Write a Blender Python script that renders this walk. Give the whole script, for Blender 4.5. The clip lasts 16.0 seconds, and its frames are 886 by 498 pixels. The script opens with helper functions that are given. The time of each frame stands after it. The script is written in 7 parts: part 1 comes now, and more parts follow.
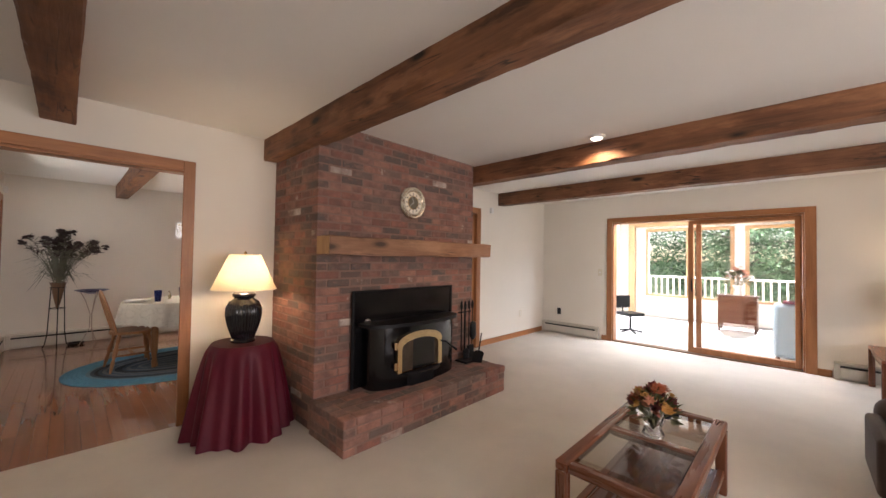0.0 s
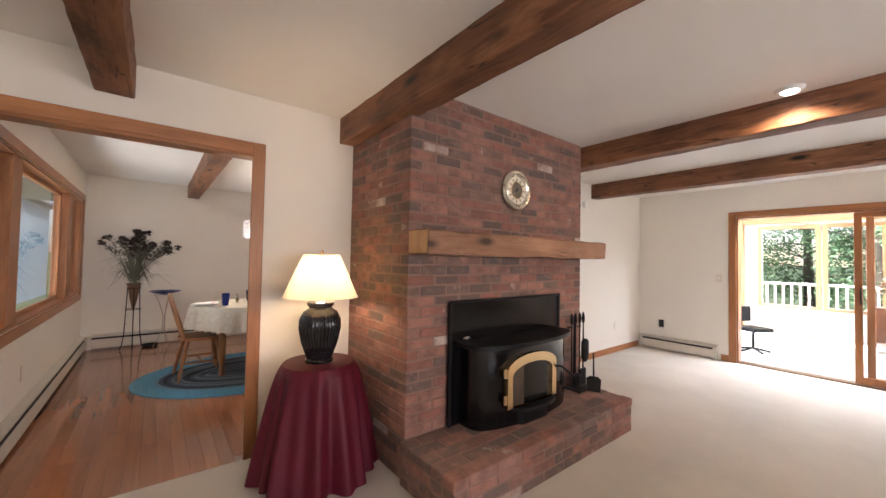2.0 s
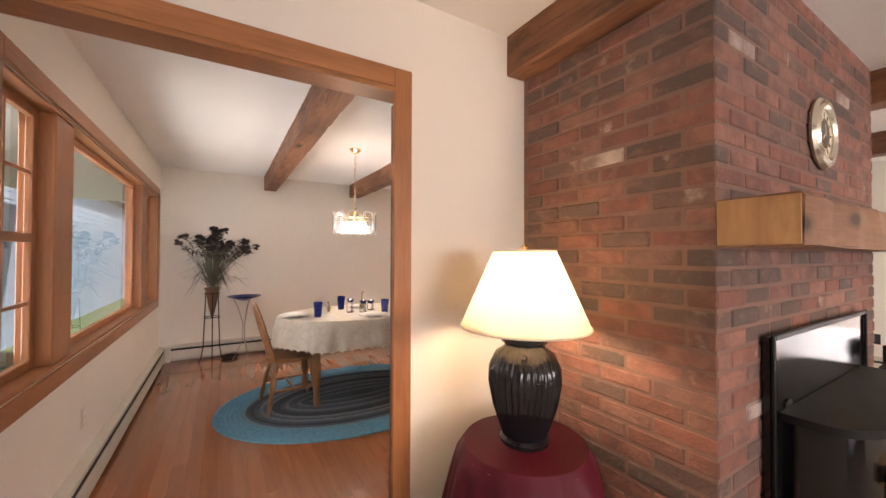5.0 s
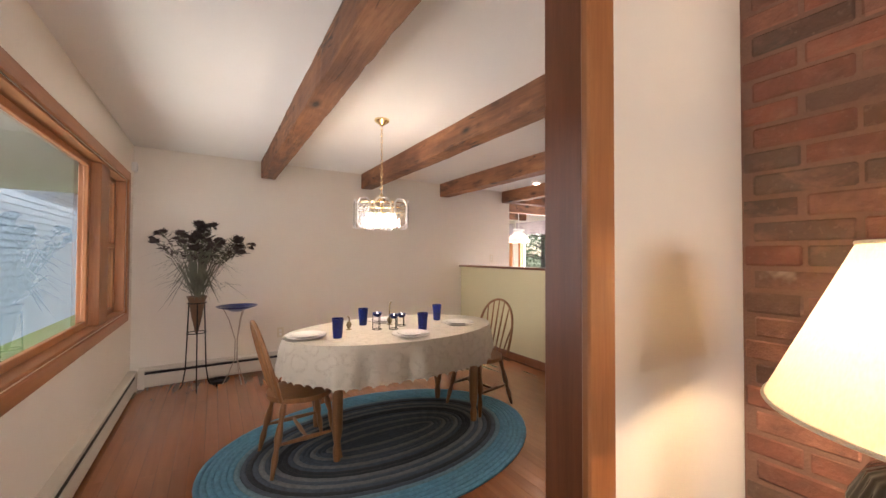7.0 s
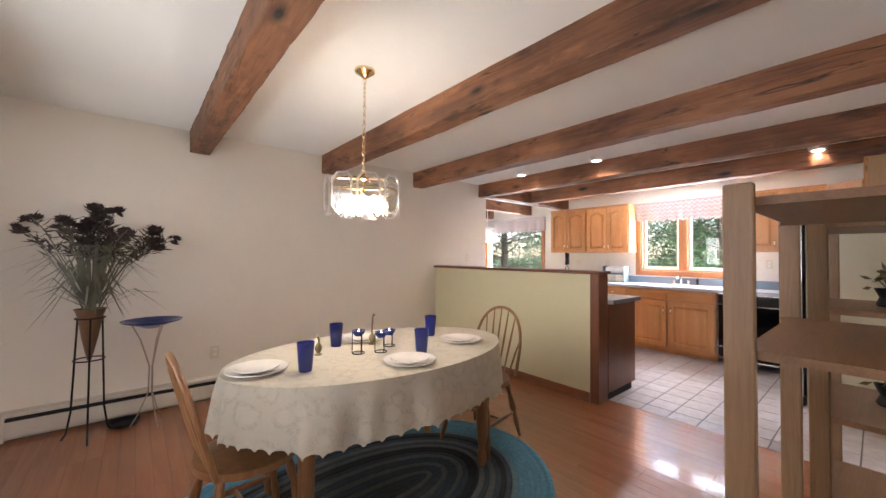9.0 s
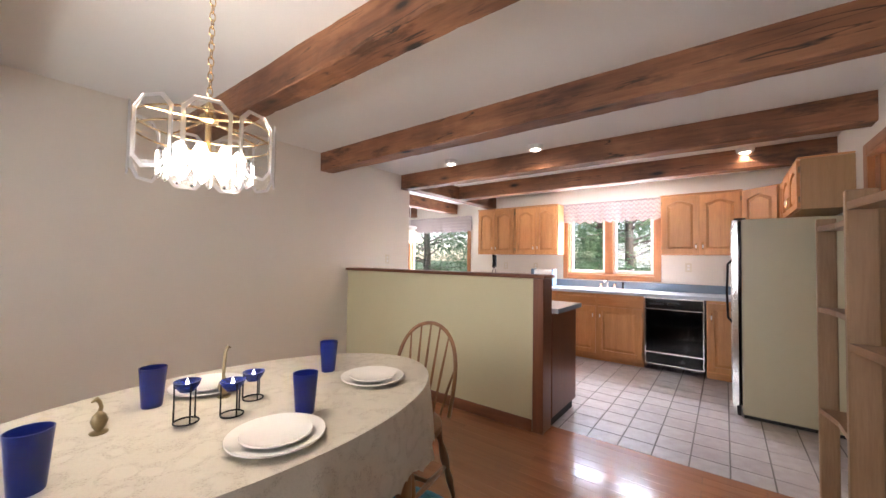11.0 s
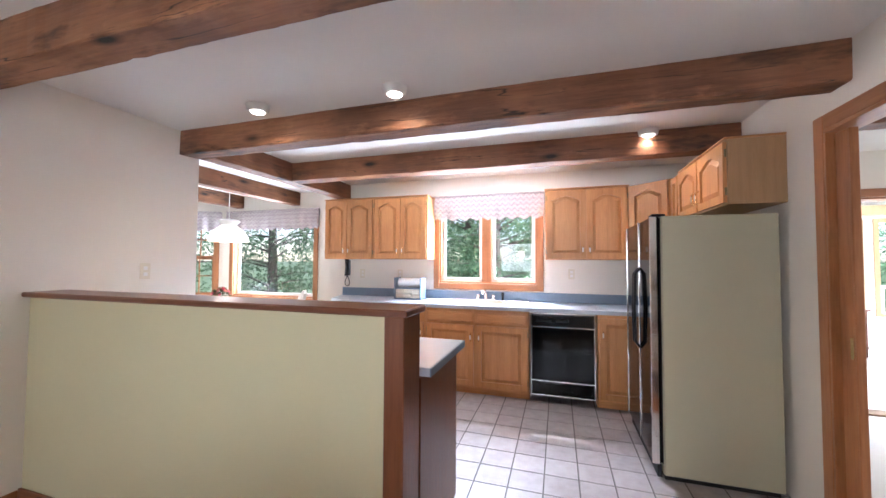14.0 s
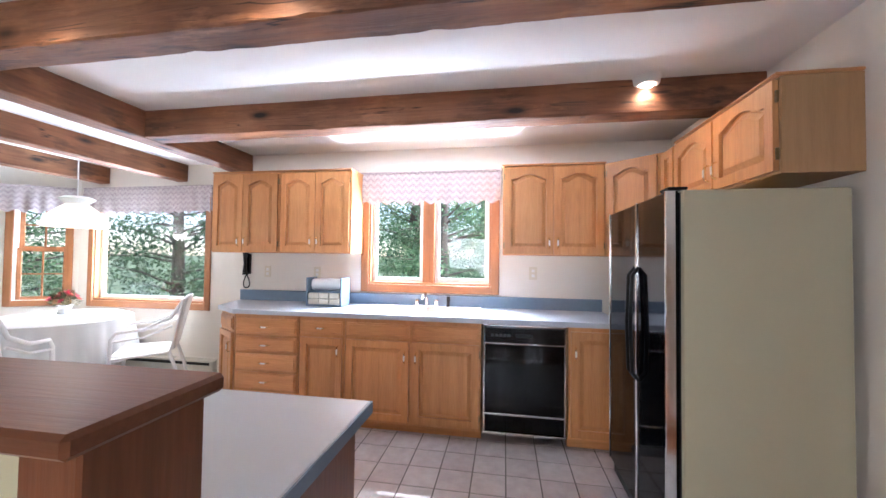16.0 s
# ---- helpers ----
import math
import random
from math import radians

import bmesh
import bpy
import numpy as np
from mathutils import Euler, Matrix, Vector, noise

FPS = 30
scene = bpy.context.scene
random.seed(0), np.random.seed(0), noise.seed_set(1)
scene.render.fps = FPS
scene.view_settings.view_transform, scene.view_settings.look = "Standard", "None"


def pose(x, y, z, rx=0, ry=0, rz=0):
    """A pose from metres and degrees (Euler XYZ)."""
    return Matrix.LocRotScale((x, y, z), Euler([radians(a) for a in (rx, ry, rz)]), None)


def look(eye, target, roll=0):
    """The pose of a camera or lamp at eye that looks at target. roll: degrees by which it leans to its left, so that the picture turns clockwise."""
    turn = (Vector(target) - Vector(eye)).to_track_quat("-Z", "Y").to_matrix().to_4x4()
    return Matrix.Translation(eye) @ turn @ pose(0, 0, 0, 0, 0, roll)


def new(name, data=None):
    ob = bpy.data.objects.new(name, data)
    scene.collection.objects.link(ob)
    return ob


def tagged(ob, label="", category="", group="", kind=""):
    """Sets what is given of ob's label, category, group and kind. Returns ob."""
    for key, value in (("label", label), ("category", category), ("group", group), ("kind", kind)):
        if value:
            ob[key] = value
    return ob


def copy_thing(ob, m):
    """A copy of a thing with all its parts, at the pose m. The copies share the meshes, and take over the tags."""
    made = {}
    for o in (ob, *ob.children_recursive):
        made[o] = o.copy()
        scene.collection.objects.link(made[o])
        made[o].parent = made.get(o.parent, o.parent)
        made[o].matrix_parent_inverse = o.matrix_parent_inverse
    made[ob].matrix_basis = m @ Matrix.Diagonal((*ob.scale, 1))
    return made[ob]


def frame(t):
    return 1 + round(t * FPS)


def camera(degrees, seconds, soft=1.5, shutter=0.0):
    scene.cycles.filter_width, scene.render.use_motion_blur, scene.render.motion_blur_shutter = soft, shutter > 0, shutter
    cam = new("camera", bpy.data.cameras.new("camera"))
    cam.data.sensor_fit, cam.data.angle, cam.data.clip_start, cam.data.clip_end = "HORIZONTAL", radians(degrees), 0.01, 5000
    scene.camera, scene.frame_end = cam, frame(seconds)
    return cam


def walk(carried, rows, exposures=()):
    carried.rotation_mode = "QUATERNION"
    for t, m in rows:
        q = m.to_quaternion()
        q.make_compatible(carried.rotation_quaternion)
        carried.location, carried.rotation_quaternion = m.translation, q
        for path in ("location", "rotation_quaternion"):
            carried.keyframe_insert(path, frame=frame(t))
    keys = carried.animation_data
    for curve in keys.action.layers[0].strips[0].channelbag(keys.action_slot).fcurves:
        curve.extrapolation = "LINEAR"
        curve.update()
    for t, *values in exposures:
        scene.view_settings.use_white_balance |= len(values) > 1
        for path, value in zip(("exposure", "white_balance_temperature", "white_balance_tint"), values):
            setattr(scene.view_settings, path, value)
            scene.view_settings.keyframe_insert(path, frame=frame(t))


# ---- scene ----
cam = camera(101.0, 16.0)
PATH = [
    (0, (0.276, 0.762, 1.367), (1.71, 2.156, 1.413), 0.9),
    (0.5, (0.326, 0.981, 1.367), (1.724, 2.411, 1.408), 0.9),
    (1, (0.371, 1.186, 1.367), (1.723, 2.659, 1.409), 1.0),
    (1.5, (0.4, 1.372, 1.354), (1.694, 2.896, 1.403), 1.0),
    (2, (0.414, 1.57, 1.35), (1.652, 3.14, 1.404), 1.1),
    (2.5, (0.422, 1.79, 1.351), (1.603, 3.403, 1.403), 1.0),
    (3, (0.431, 2.004, 1.361), (1.551, 3.66, 1.405), 1.0),
    (3.5, (0.409, 2.221, 1.36), (1.484, 3.907, 1.4), 0.8),
    (4, (0.383, 2.449, 1.351), (1.427, 4.155, 1.391), 0.6),
    (4.5, (0.362, 2.681, 1.356), (1.383, 4.4, 1.385), 0.2),
    (5, (0.326, 2.917, 1.35), (1.352, 4.633, 1.379), 0.2),
    (7.5, (0.344, 4.087, 1.339), (1.434, 5.763, 1.379), 0.2),
    (8, (0.344, 4.294, 1.337), (1.495, 5.929, 1.373), 0.3),
    (10.5, (0.818, 5.042, 1.288), (2.32, 6.361, 1.353), 0.7),
    (11, (0.971, 5.164, 1.295), (2.553, 6.385, 1.357), 0.9),
    (11.5, (1.173, 5.261, 1.31), (2.827, 6.385, 1.362), 0.9),
    (12, (1.404, 5.375, 1.338), (3.123, 6.398, 1.377), 0.9),
    (12.5, (1.634, 5.463, 1.355), (3.411, 6.38, 1.39), 0.8),
    (13, (1.868, 5.554, 1.366), (3.696, 6.363, 1.413), 0.6),
    (13.5, (2.091, 5.63, 1.381), (3.963, 6.33, 1.439), 0.4),
    (14, (2.332, 5.687, 1.379), (4.239, 6.287, 1.45), 0.3),
    (14.5, (2.581, 5.744, 1.384), (4.514, 6.252, 1.454), 0.3),
    (15, (2.827, 5.758, 1.385), (4.777, 6.199, 1.449), 0.4),
    (15.5, (3.074, 5.779, 1.376), (5.036, 6.159, 1.434), 0.6),
    (16, (3.301, 5.8, 1.377), (5.273, 6.131, 1.428), 0.7),
]
walk(cam, [(t, look(eye, target, roll)) for t, eye, target, roll in PATH],
     [(0.0, 0.38, 6200, 19), (2.5, 0.82, 6100, 20), (5.0, 1.03, 6400, 24), (7.5, 0.85, 6400, 20), (8.0, 0.85, 6150, 18), (11.0, 0.82, 5900, 18), (13.5, 0.88, 5400, 15), (16.0, 0.9, 5300, 15)])

# ---- world, sun, lamps ----
world = bpy.data.worlds.new("sky")
scene.world = world
world.use_nodes = True
_wn = world.node_tree.nodes
_sky = _wn.new("ShaderNodeTexSky")
_sky.sky_type, _sky.sun_disc = "NISHITA", False
_sky.sun_elevation, _sky.sun_rotation = radians(52), radians(70)
_bg = _wn["Background"]
_bg.inputs["Strength"].default_value = 0.13
world.node_tree.links.new(_sky.outputs[0], _bg.inputs[0])

sun = new("sun", bpy.data.lights.new("sun", "SUN"))
sun.data.energy, sun.data.angle, sun.data.color = 5.0, radians(0.5), (1.0, 0.95, 0.86)
sun.matrix_world = look((12, 10, 16), (12 - 6.0, 10 - 2.2, 16 - 8.2))


def area(name, eye, target, w, h, power, color):
    lamp = new(name, bpy.data.lights.new(name, "AREA"))
    lamp.data.shape, lamp.data.size, lamp.data.size_y = "RECTANGLE", w, h
    lamp.data.energy, lamp.data.color = power, color
    lamp.matrix_world = look(eye, target)
    return lamp


def point(name, at, power, color, radius=0.04, spot=0):
    lamp = new(name, bpy.data.lights.new(name, "SPOT" if spot else "POINT"))
    lamp.data.energy, lamp.data.color, lamp.data.shadow_soft_size = power, color, radius
    if spot:
        lamp.data.spot_size, lamp.data.spot_blend = radians(spot), 0.6
    lamp.location = at
    return lamp


DAY, WARM = (0.93, 0.97, 1.0), (1.0, 0.72, 0.42)
# Area lamps hidden above door and window heads, added to stand in for sky light.
area("skylight_slider", (7.1, 1.87, 2.28), (4.6, 1.87, 0.2), 2.2, 0.4, 130, DAY)
area("skylight_sunroom", (12.4, 1.4, 4.4), (9.0, 1.4, 0.4), 4.0, 2.0, 3000, DAY)
area("skylight_kitchen", (7.6, 6.52, 2.85), (5.4, 6.52, 0.95), 1.7, 1.0, 480, DAY)
area("skylight_nook", (8.0, 10.07, 2.9), (5.8, 9.9, 0.8), 1.8, 1.0, 22, DAY)
# Unseen fill lamps below the sills, added in place of lawn bounce.
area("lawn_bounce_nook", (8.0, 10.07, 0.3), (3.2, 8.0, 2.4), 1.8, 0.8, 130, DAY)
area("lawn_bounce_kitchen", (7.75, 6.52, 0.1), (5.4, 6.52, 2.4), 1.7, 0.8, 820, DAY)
# Hidden lamp high outside the dining window, standing in for sky light.
area("skylight_dining", (-1.6, 6.6, 3.75), (0.8, 6.6, 0.4), 3.6, 1.4, 190, (0.88, 0.97, 1.0))
area("daylight_dining_window", (-0.56, 6.5, 1.42), (3.0, 6.5, 1.38), 3.2, 1.1, 21, (1.0, 0.97, 0.9)).data.spread = radians(115)
# Weak greenish fill lamp, low outside the window, added to lift the ceiling.
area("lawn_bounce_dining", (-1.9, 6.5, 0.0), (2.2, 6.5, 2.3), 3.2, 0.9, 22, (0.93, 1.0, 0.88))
area("skylight_south", (1.5, -2.58, 1.45), (2.2, 4, 1.1), 3.4, 1.3, 95, (1.0, 0.93, 0.86))
point("bulb_table_lamp", (1.262, 3.905, 1.20), 8, WARM, 0.05)
point("bulb_chandelier", (1.47, 6.6, 1.58), 16, (1.0, 0.82, 0.6), 0.09)
point("bulb_spot_living", (3.43, 2.0, 2.37), 24, WARM, 0.03, 150)
point("bulb_spot_kitchen", (4.31, 6.62, 2.36), 8, WARM, 0.03, 150)
point("bulb_spot_kitchen", (4.28, 7.62, 2.36), 8, WARM, 0.03, 150)
point("bulb_spot_kitchen", (5.54, 5.0, 2.36), 8, WARM, 0.03, 150)
point("bulb_nook", (6.45, 10.25, 1.66), 8, (1.0, 0.85, 0.65), 0.08)
point("bulb_end_lamp", (6.35, -0.15, 1.10), 8, WARM, 0.05)

# ---- geometry helpers ----
class Geo:
    """Collects vertices and faces of one mesh."""

    def __init__(self):
        self.v, self.f = [], []

    def add(self, verts, faces, m=None):
        o = len(self.v)
        self.v += [tuple(m @ Vector(p)) for p in verts] if m else [tuple(p) for p in verts]
        self.f += [tuple(i + o for i in face) for face in faces]
        return self

    def box(self, x0, x1, y0, y1, z0, z1, b=0.0, m=None):
        if b <= 0:
            vs = [(x, y, z) for x in (x0, x1) for y in (y0, y1) for z in (z0, z1)]
            return self.add(vs, [(0, 1, 3, 2), (4, 6, 7, 5), (0, 4, 5, 1), (2, 3, 7, 6), (0, 2, 6, 4), (1, 5, 7, 3)], m)
        vs, idx = [], {}
        for sx in (0, 1):
            for sy in (0, 1):
                for sz in (0, 1):
                    for ax in (0, 1, 2):
                        q = [(x0, x1)[sx], (y0, y1)[sy], (z0, z1)[sz]]
                        for k, s in ((0, sx), (1, sy), (2, sz)):
                            if k != ax:
                                q[k] += b if s == 0 else -b
                        idx[sx, sy, sz, ax] = len(vs)
                        vs.append(q)
        fs = []
        for ax in range(3):
            for s in (0, 1):
                def key(a, c, ax=ax, s=s):
                    t = [0, 0, 0]
                    t[ax], t[(ax + 1) % 3], t[(ax + 2) % 3] = s, a, c
                    return idx[(*t, ax)]
                face = [key(0, 0), key(1, 0), key(1, 1), key(0, 1)]
                fs.append(tuple(face if s else face[::-1]))
        for ax in range(3):
            u, w = (ax + 1) % 3, (ax + 2) % 3
            for a in (0, 1):
                for c in (0, 1):
                    def kk(end, face, ax=ax, u=u, w=w, a=a, c=c):
                        t = [0, 0, 0]
                        t[ax], t[u], t[w] = end, a, c
                        return idx[(*t, face)]
                    q = (kk(0, u), kk(1, u), kk(1, w), kk(0, w))
                    fs.append(q if a == c else q[::-1])
        for sx in (0, 1):
            for sy in (0, 1):
                for sz in (0, 1):
                    t = tuple(idx[sx, sy, sz, k] for k in range(3))
                    fs.append(t if (sx + sy + sz) % 2 else t[::-1])
        return self.add(vs, fs, m)

    def lathe(self, prof, n=28, m=None, squash=1.0, caps=True):
        vs, fs, k = [], [], len(prof)
        for i in range(n):
            a = 2 * math.pi * i / n
            vs += [(r * math.cos(a), r * math.sin(a) * squash, z) for r, z in prof]
        for i in range(n):
            j = (i + 1) % n
            fs += [(i * k + q, j * k + q, j * k + q + 1, i * k + q + 1) for q in range(k - 1)]
        if caps:
            fs.append(tuple(i * k for i in range(n))[::-1])
            fs.append(tuple(i * k + k - 1 for i in range(n)))
        return self.add(vs, fs, m)

    def tube(self, pts, r, n=8, m=None):
        pts = [Vector(p) for p in pts]
        rs = r if isinstance(r, (list, tuple)) else [r] * len(pts)
        vs, fs = [], []
        for i, p in enumerate(pts):
            d = (pts[min(i + 1, len(pts) - 1)] - pts[max(i - 1, 0)]).normalized()
            a = d.orthogonal().normalized() if i == 0 else (last - last.dot(d) * d).normalized()
            last, c = a, d.cross(a)
            vs += [p + rs[i] * (math.cos(t) * a + math.sin(t) * c) for t in (2 * math.pi * q / n for q in range(n))]
        for i in range(len(pts) - 1):
            fs += [(i * n + q, i * n + (q + 1) % n, (i + 1) * n + (q + 1) % n, (i + 1) * n + q) for q in range(n)]
        fs.append(tuple(range(n))[::-1])
        fs.append(tuple(range((len(pts) - 1) * n, len(pts) * n)))
        return self.add(vs, fs, m)

    def prism(self, poly, z0, z1, m=None):
        n = len(poly)
        vs = [(x, y, z0) for x, y in poly] + [(x, y, z1) for x, y in poly]
        fs = [tuple(range(n))[::-1], tuple(range(n, 2 * n))] + [(i, (i + 1) % n, n + (i + 1) % n, n + i) for i in range(n)]
        return self.add(vs, fs, m)

    def grid(self, fn, nu, nv, closed=False):
        vs = [fn(i / nu, j / nv) for i in range(nu if closed else nu + 1) for j in range(nv + 1)]
        w, top = nv + 1, nu if closed else nu + 1
        fs = [(i * w + j, ((i + 1) % top) * w + j, ((i + 1) % top) * w + j + 1, i * w + j + 1) for i in range(nu) for j in range(nv)]
        return self.add(vs, fs)

    def mesh(self, name, mat, smooth=False):
        me = bpy.data.meshes.new(name)
        me.from_pydata(self.v, [], self.f)
        me.materials.append(mat)
        me.update()
        if smooth:
            me.polygons.foreach_set("use_smooth", [True] * len(me.polygons))
            me.set_sharp_from_angle(angle=radians(40))
        return me


def thing(name, m, label, category, group="", kind=""):
    """An empty at a thing's base, which carries its tags."""
    ob = new(name)
    ob.empty_display_size = 0.1
    ob.matrix_world = m
    return tagged(ob, label, category, group, kind)


def part(name, geo, mat, parent, label="", smooth=False, m=None):
    ob = new(name, geo.mesh(name, mat, smooth) if isinstance(geo, Geo) else geo)
    ob.parent = parent
    if m:
        ob.matrix_local = m
    return tagged(ob, label)


def solid(name, geo, mat, label, category, group="", kind="", smooth=False, m=None):
    """A thing of one mesh."""
    ob = new(name, geo.mesh(name, mat, smooth))
    if m:
        ob.matrix_world = m
    return tagged(ob, label, category, group, kind)


# ---- materials ----
def shader(name, rough=0.5, metal=0.0, **extra):
    mat = bpy.data.materials.new(name)
    mat.use_nodes = True
    b = mat.node_tree.nodes["Principled BSDF"]
    b.inputs["Roughness"].default_value, b.inputs["Metallic"].default_value = rough, metal
    for key, value in extra.items():
        b.inputs[key.replace("_", " ")].default_value = value
    return mat, mat.node_tree.nodes, mat.node_tree.links, b


def coords(n, l, scale=(1, 1, 1), shift=True):
    """Object coordinates, shifted at random from object to object."""
    tc, mp = n.new("ShaderNodeTexCoord"), n.new("ShaderNodeMapping")
    mp.inputs["Scale"].default_value = scale
    l.new(tc.outputs["Object"], mp.inputs["Vector"])
    if shift:
        oi, mu = n.new("ShaderNodeObjectInfo"), n.new("ShaderNodeMath")
        mu.operation, mu.inputs[1].default_value = "MULTIPLY", 37.0
        l.new(oi.outputs["Random"], mu.inputs[0])
        l.new(mu.outputs[0], mp.inputs["Location"])
    return mp.outputs[0]


def noise_tex(n, l, vec, scale, detail=4.0, rough=0.55, distort=0.0):
    t = n.new("ShaderNodeTexNoise")
    t.inputs["Scale"].default_value, t.inputs["Detail"].default_value = scale, detail
    t.inputs["Roughness"].default_value, t.inputs["Distortion"].default_value = rough, distort
    l.new(vec, t.inputs["Vector"])
    return t.outputs["Fac"]


def ramp(n, l, fac, stops):
    r = n.new("ShaderNodeValToRGB")
    el = r.color_ramp.elements
    while len(el) < len(stops):
        el.new(0.5)
    for e, (pos, c) in zip(el, stops):
        e.position, e.color = pos, (*c, 1)
    l.new(fac, r.inputs[0])
    return r.outputs[0]


def mixc(n, l, fac, a, b, mode="MIX"):
    m = n.new("ShaderNodeMix")
    m.data_type, m.blend_type = "RGBA", mode
    for src, k in ((fac, 0), (a, 6), (b, 7)):
        if isinstance(src, (int, float)):
            m.inputs[k].default_value = src
        elif isinstance(src, tuple):
            m.inputs[k].default_value = (*src, 1)
        else:
            l.new(src, m.inputs[k])
    return m.outputs[2]


def bump(n, l, b, height, strength=0.2, dist=0.005):
    u = n.new("ShaderNodeBump")
    u.inputs["Strength"].default_value, u.inputs["Distance"].default_value = strength, dist
    l.new(height, u.inputs["Height"])
    l.new(u.outputs[0], b.inputs["Normal"])


def rng(n, l, v, lo, hi):
    r = n.new("ShaderNodeMapRange")
    r.inputs[3].default_value, r.inputs[4].default_value = lo, hi
    l.new(v, r.inputs[0])
    return r.outputs[0]


def plain(name, color, rough=0.5, metal=0.0, vary=0.12, scale=6.0, bumps=0.05, fine=60.0, **extra):
    """Paint, metal, plastic, cloth: one colour with faint blotches and fine relief."""
    mat, n, l, b = shader(name, rough, metal, **extra)
    v = coords(n, l)
    big, small = noise_tex(n, l, v, scale), noise_tex(n, l, v, fine, 3.0)
    dark, light = tuple(c * (1 - vary) for c in color), tuple(min(1, c * (1 + vary)) for c in color)
    c = ramp(n, l, big, [(0.3, dark), (0.7, light)])
    c = mixc(n, l, 0.25, c, ramp(n, l, small, [(0.35, dark), (0.65, light)]))
    l.new(c, b.inputs["Base Color"])
    if vary > 0.015:
        l.new(rng(n, l, big, max(0.02, rough - 0.06), min(1, rough + 0.06)), b.inputs["Roughness"])
    if bumps:
        bump(n, l, b, small, bumps, 0.004)
    return mat


def wood(name, dark, mid, light, axis=0, rough=0.45, grain=14.0, knots=0.0, bumps=0.15, vary=0.25):
    """Wood with the grain along one axis of the object."""
    mat, n, l, b = shader(name, rough)
    sc = [1.0, 1.0, 1.0]
    sc[axis] = 0.07
    v = coords(n, l, tuple(sc))
    g = noise_tex(n, l, v, grain, 6.0, 0.62, 0.6)
    fine = noise_tex(n, l, v, grain * 7, 3.0, 0.6)
    c = ramp(n, l, g, [(0.28, dark), (0.48, mid), (0.72, light)])
    c = mixc(n, l, 0.3, c, ramp(n, l, fine, [(0.35, dark), (0.65, light)]))
    v2 = coords(n, l)
    blotch = noise_tex(n, l, v2, 1.7, 2.0)
    c = mixc(n, l, vary, c, ramp(n, l, blotch, [(0.35, dark), (0.65, light)]))
    if knots:
        sk = [5.2, 5.2, 5.2]
        sk[axis] = 1.9
        vo = n.new("ShaderNodeTexVoronoi")
        vo.inputs["Scale"].default_value = 1.0
        l.new(coords(n, l, tuple(sk)), vo.inputs["Vector"])
        worn = noise_tex(n, l, coords(n, l, tuple(1.6 if i == axis else 6.0 for i in range(3))), 1.0, 5.0, 0.65)
        c = mixc(n, l, ramp(n, l, worn, [(0.56, (0, 0, 0)), (0.68, (0.55, 0.55, 0.55))]), c, tuple(x * 1.25 for x in light))
        c = mixc(n, l, ramp(n, l, worn, [(0.33, (0.75, 0.75, 0.75)), (0.43, (0, 0, 0))]), c, dark)
        k = ramp(n, l, vo.outputs["Distance"], [(0.07, (1, 1, 1)), (0.12, (0.5, 0.5, 0.5)), (0.2, (0, 0, 0))])
        c = mixc(n, l, k, c, tuple(x * knots for x in dark))
        split = noise_tex(n, l, coords(n, l, tuple(0.55 if i == axis else 11.0 for i in range(3))), 1.0, 2.0, 0.5, 0.3)
        cracks = ramp(n, l, split, [(0.488, (0, 0, 0)), (0.5, (1, 1, 1)), (0.512, (0, 0, 0))])
        some = ramp(n, l, noise_tex(n, l, v2, 3.1), [(0.48, (0, 0, 0)), (0.56, (1, 1, 1))])
        cracks = mixc(n, l, some, (0, 0, 0), cracks)
        c = mixc(n, l, cracks, c, (0.012, 0.006, 0.004))
    oi = n.new("ShaderNodeObjectInfo")
    hs = n.new("ShaderNodeHueSaturation")
    l.new(rng(n, l, oi.outputs["Random"], 0.88, 1.12), hs.inputs["Value"])
    l.new(c, hs.inputs["Color"])
    l.new(hs.outputs[0], b.inputs["Base Color"])
    l.new(rng(n, l, g, rough - 0.08, rough + 0.12), b.inputs["Roughness"])
    bump(n, l, b, fine, bumps, 0.004)
    return mat


def glass(name, color=(1, 1, 1), rough=0.0, ior=1.45):
    mat, n, l, b = shader(name, rough, Transmission_Weight=1.0, IOR=ior)
    b.inputs["Base Color"].default_value = (*color, 1)
    return mat


def glow(name, color, strength):
    mat, n, l, b = shader(name, 0.6)
    b.inputs["Base Color"].default_value = (*color, 1)
    b.inputs["Emission Color"].default_value, b.inputs["Emission Strength"].default_value = (*color, 1), strength
    return mat


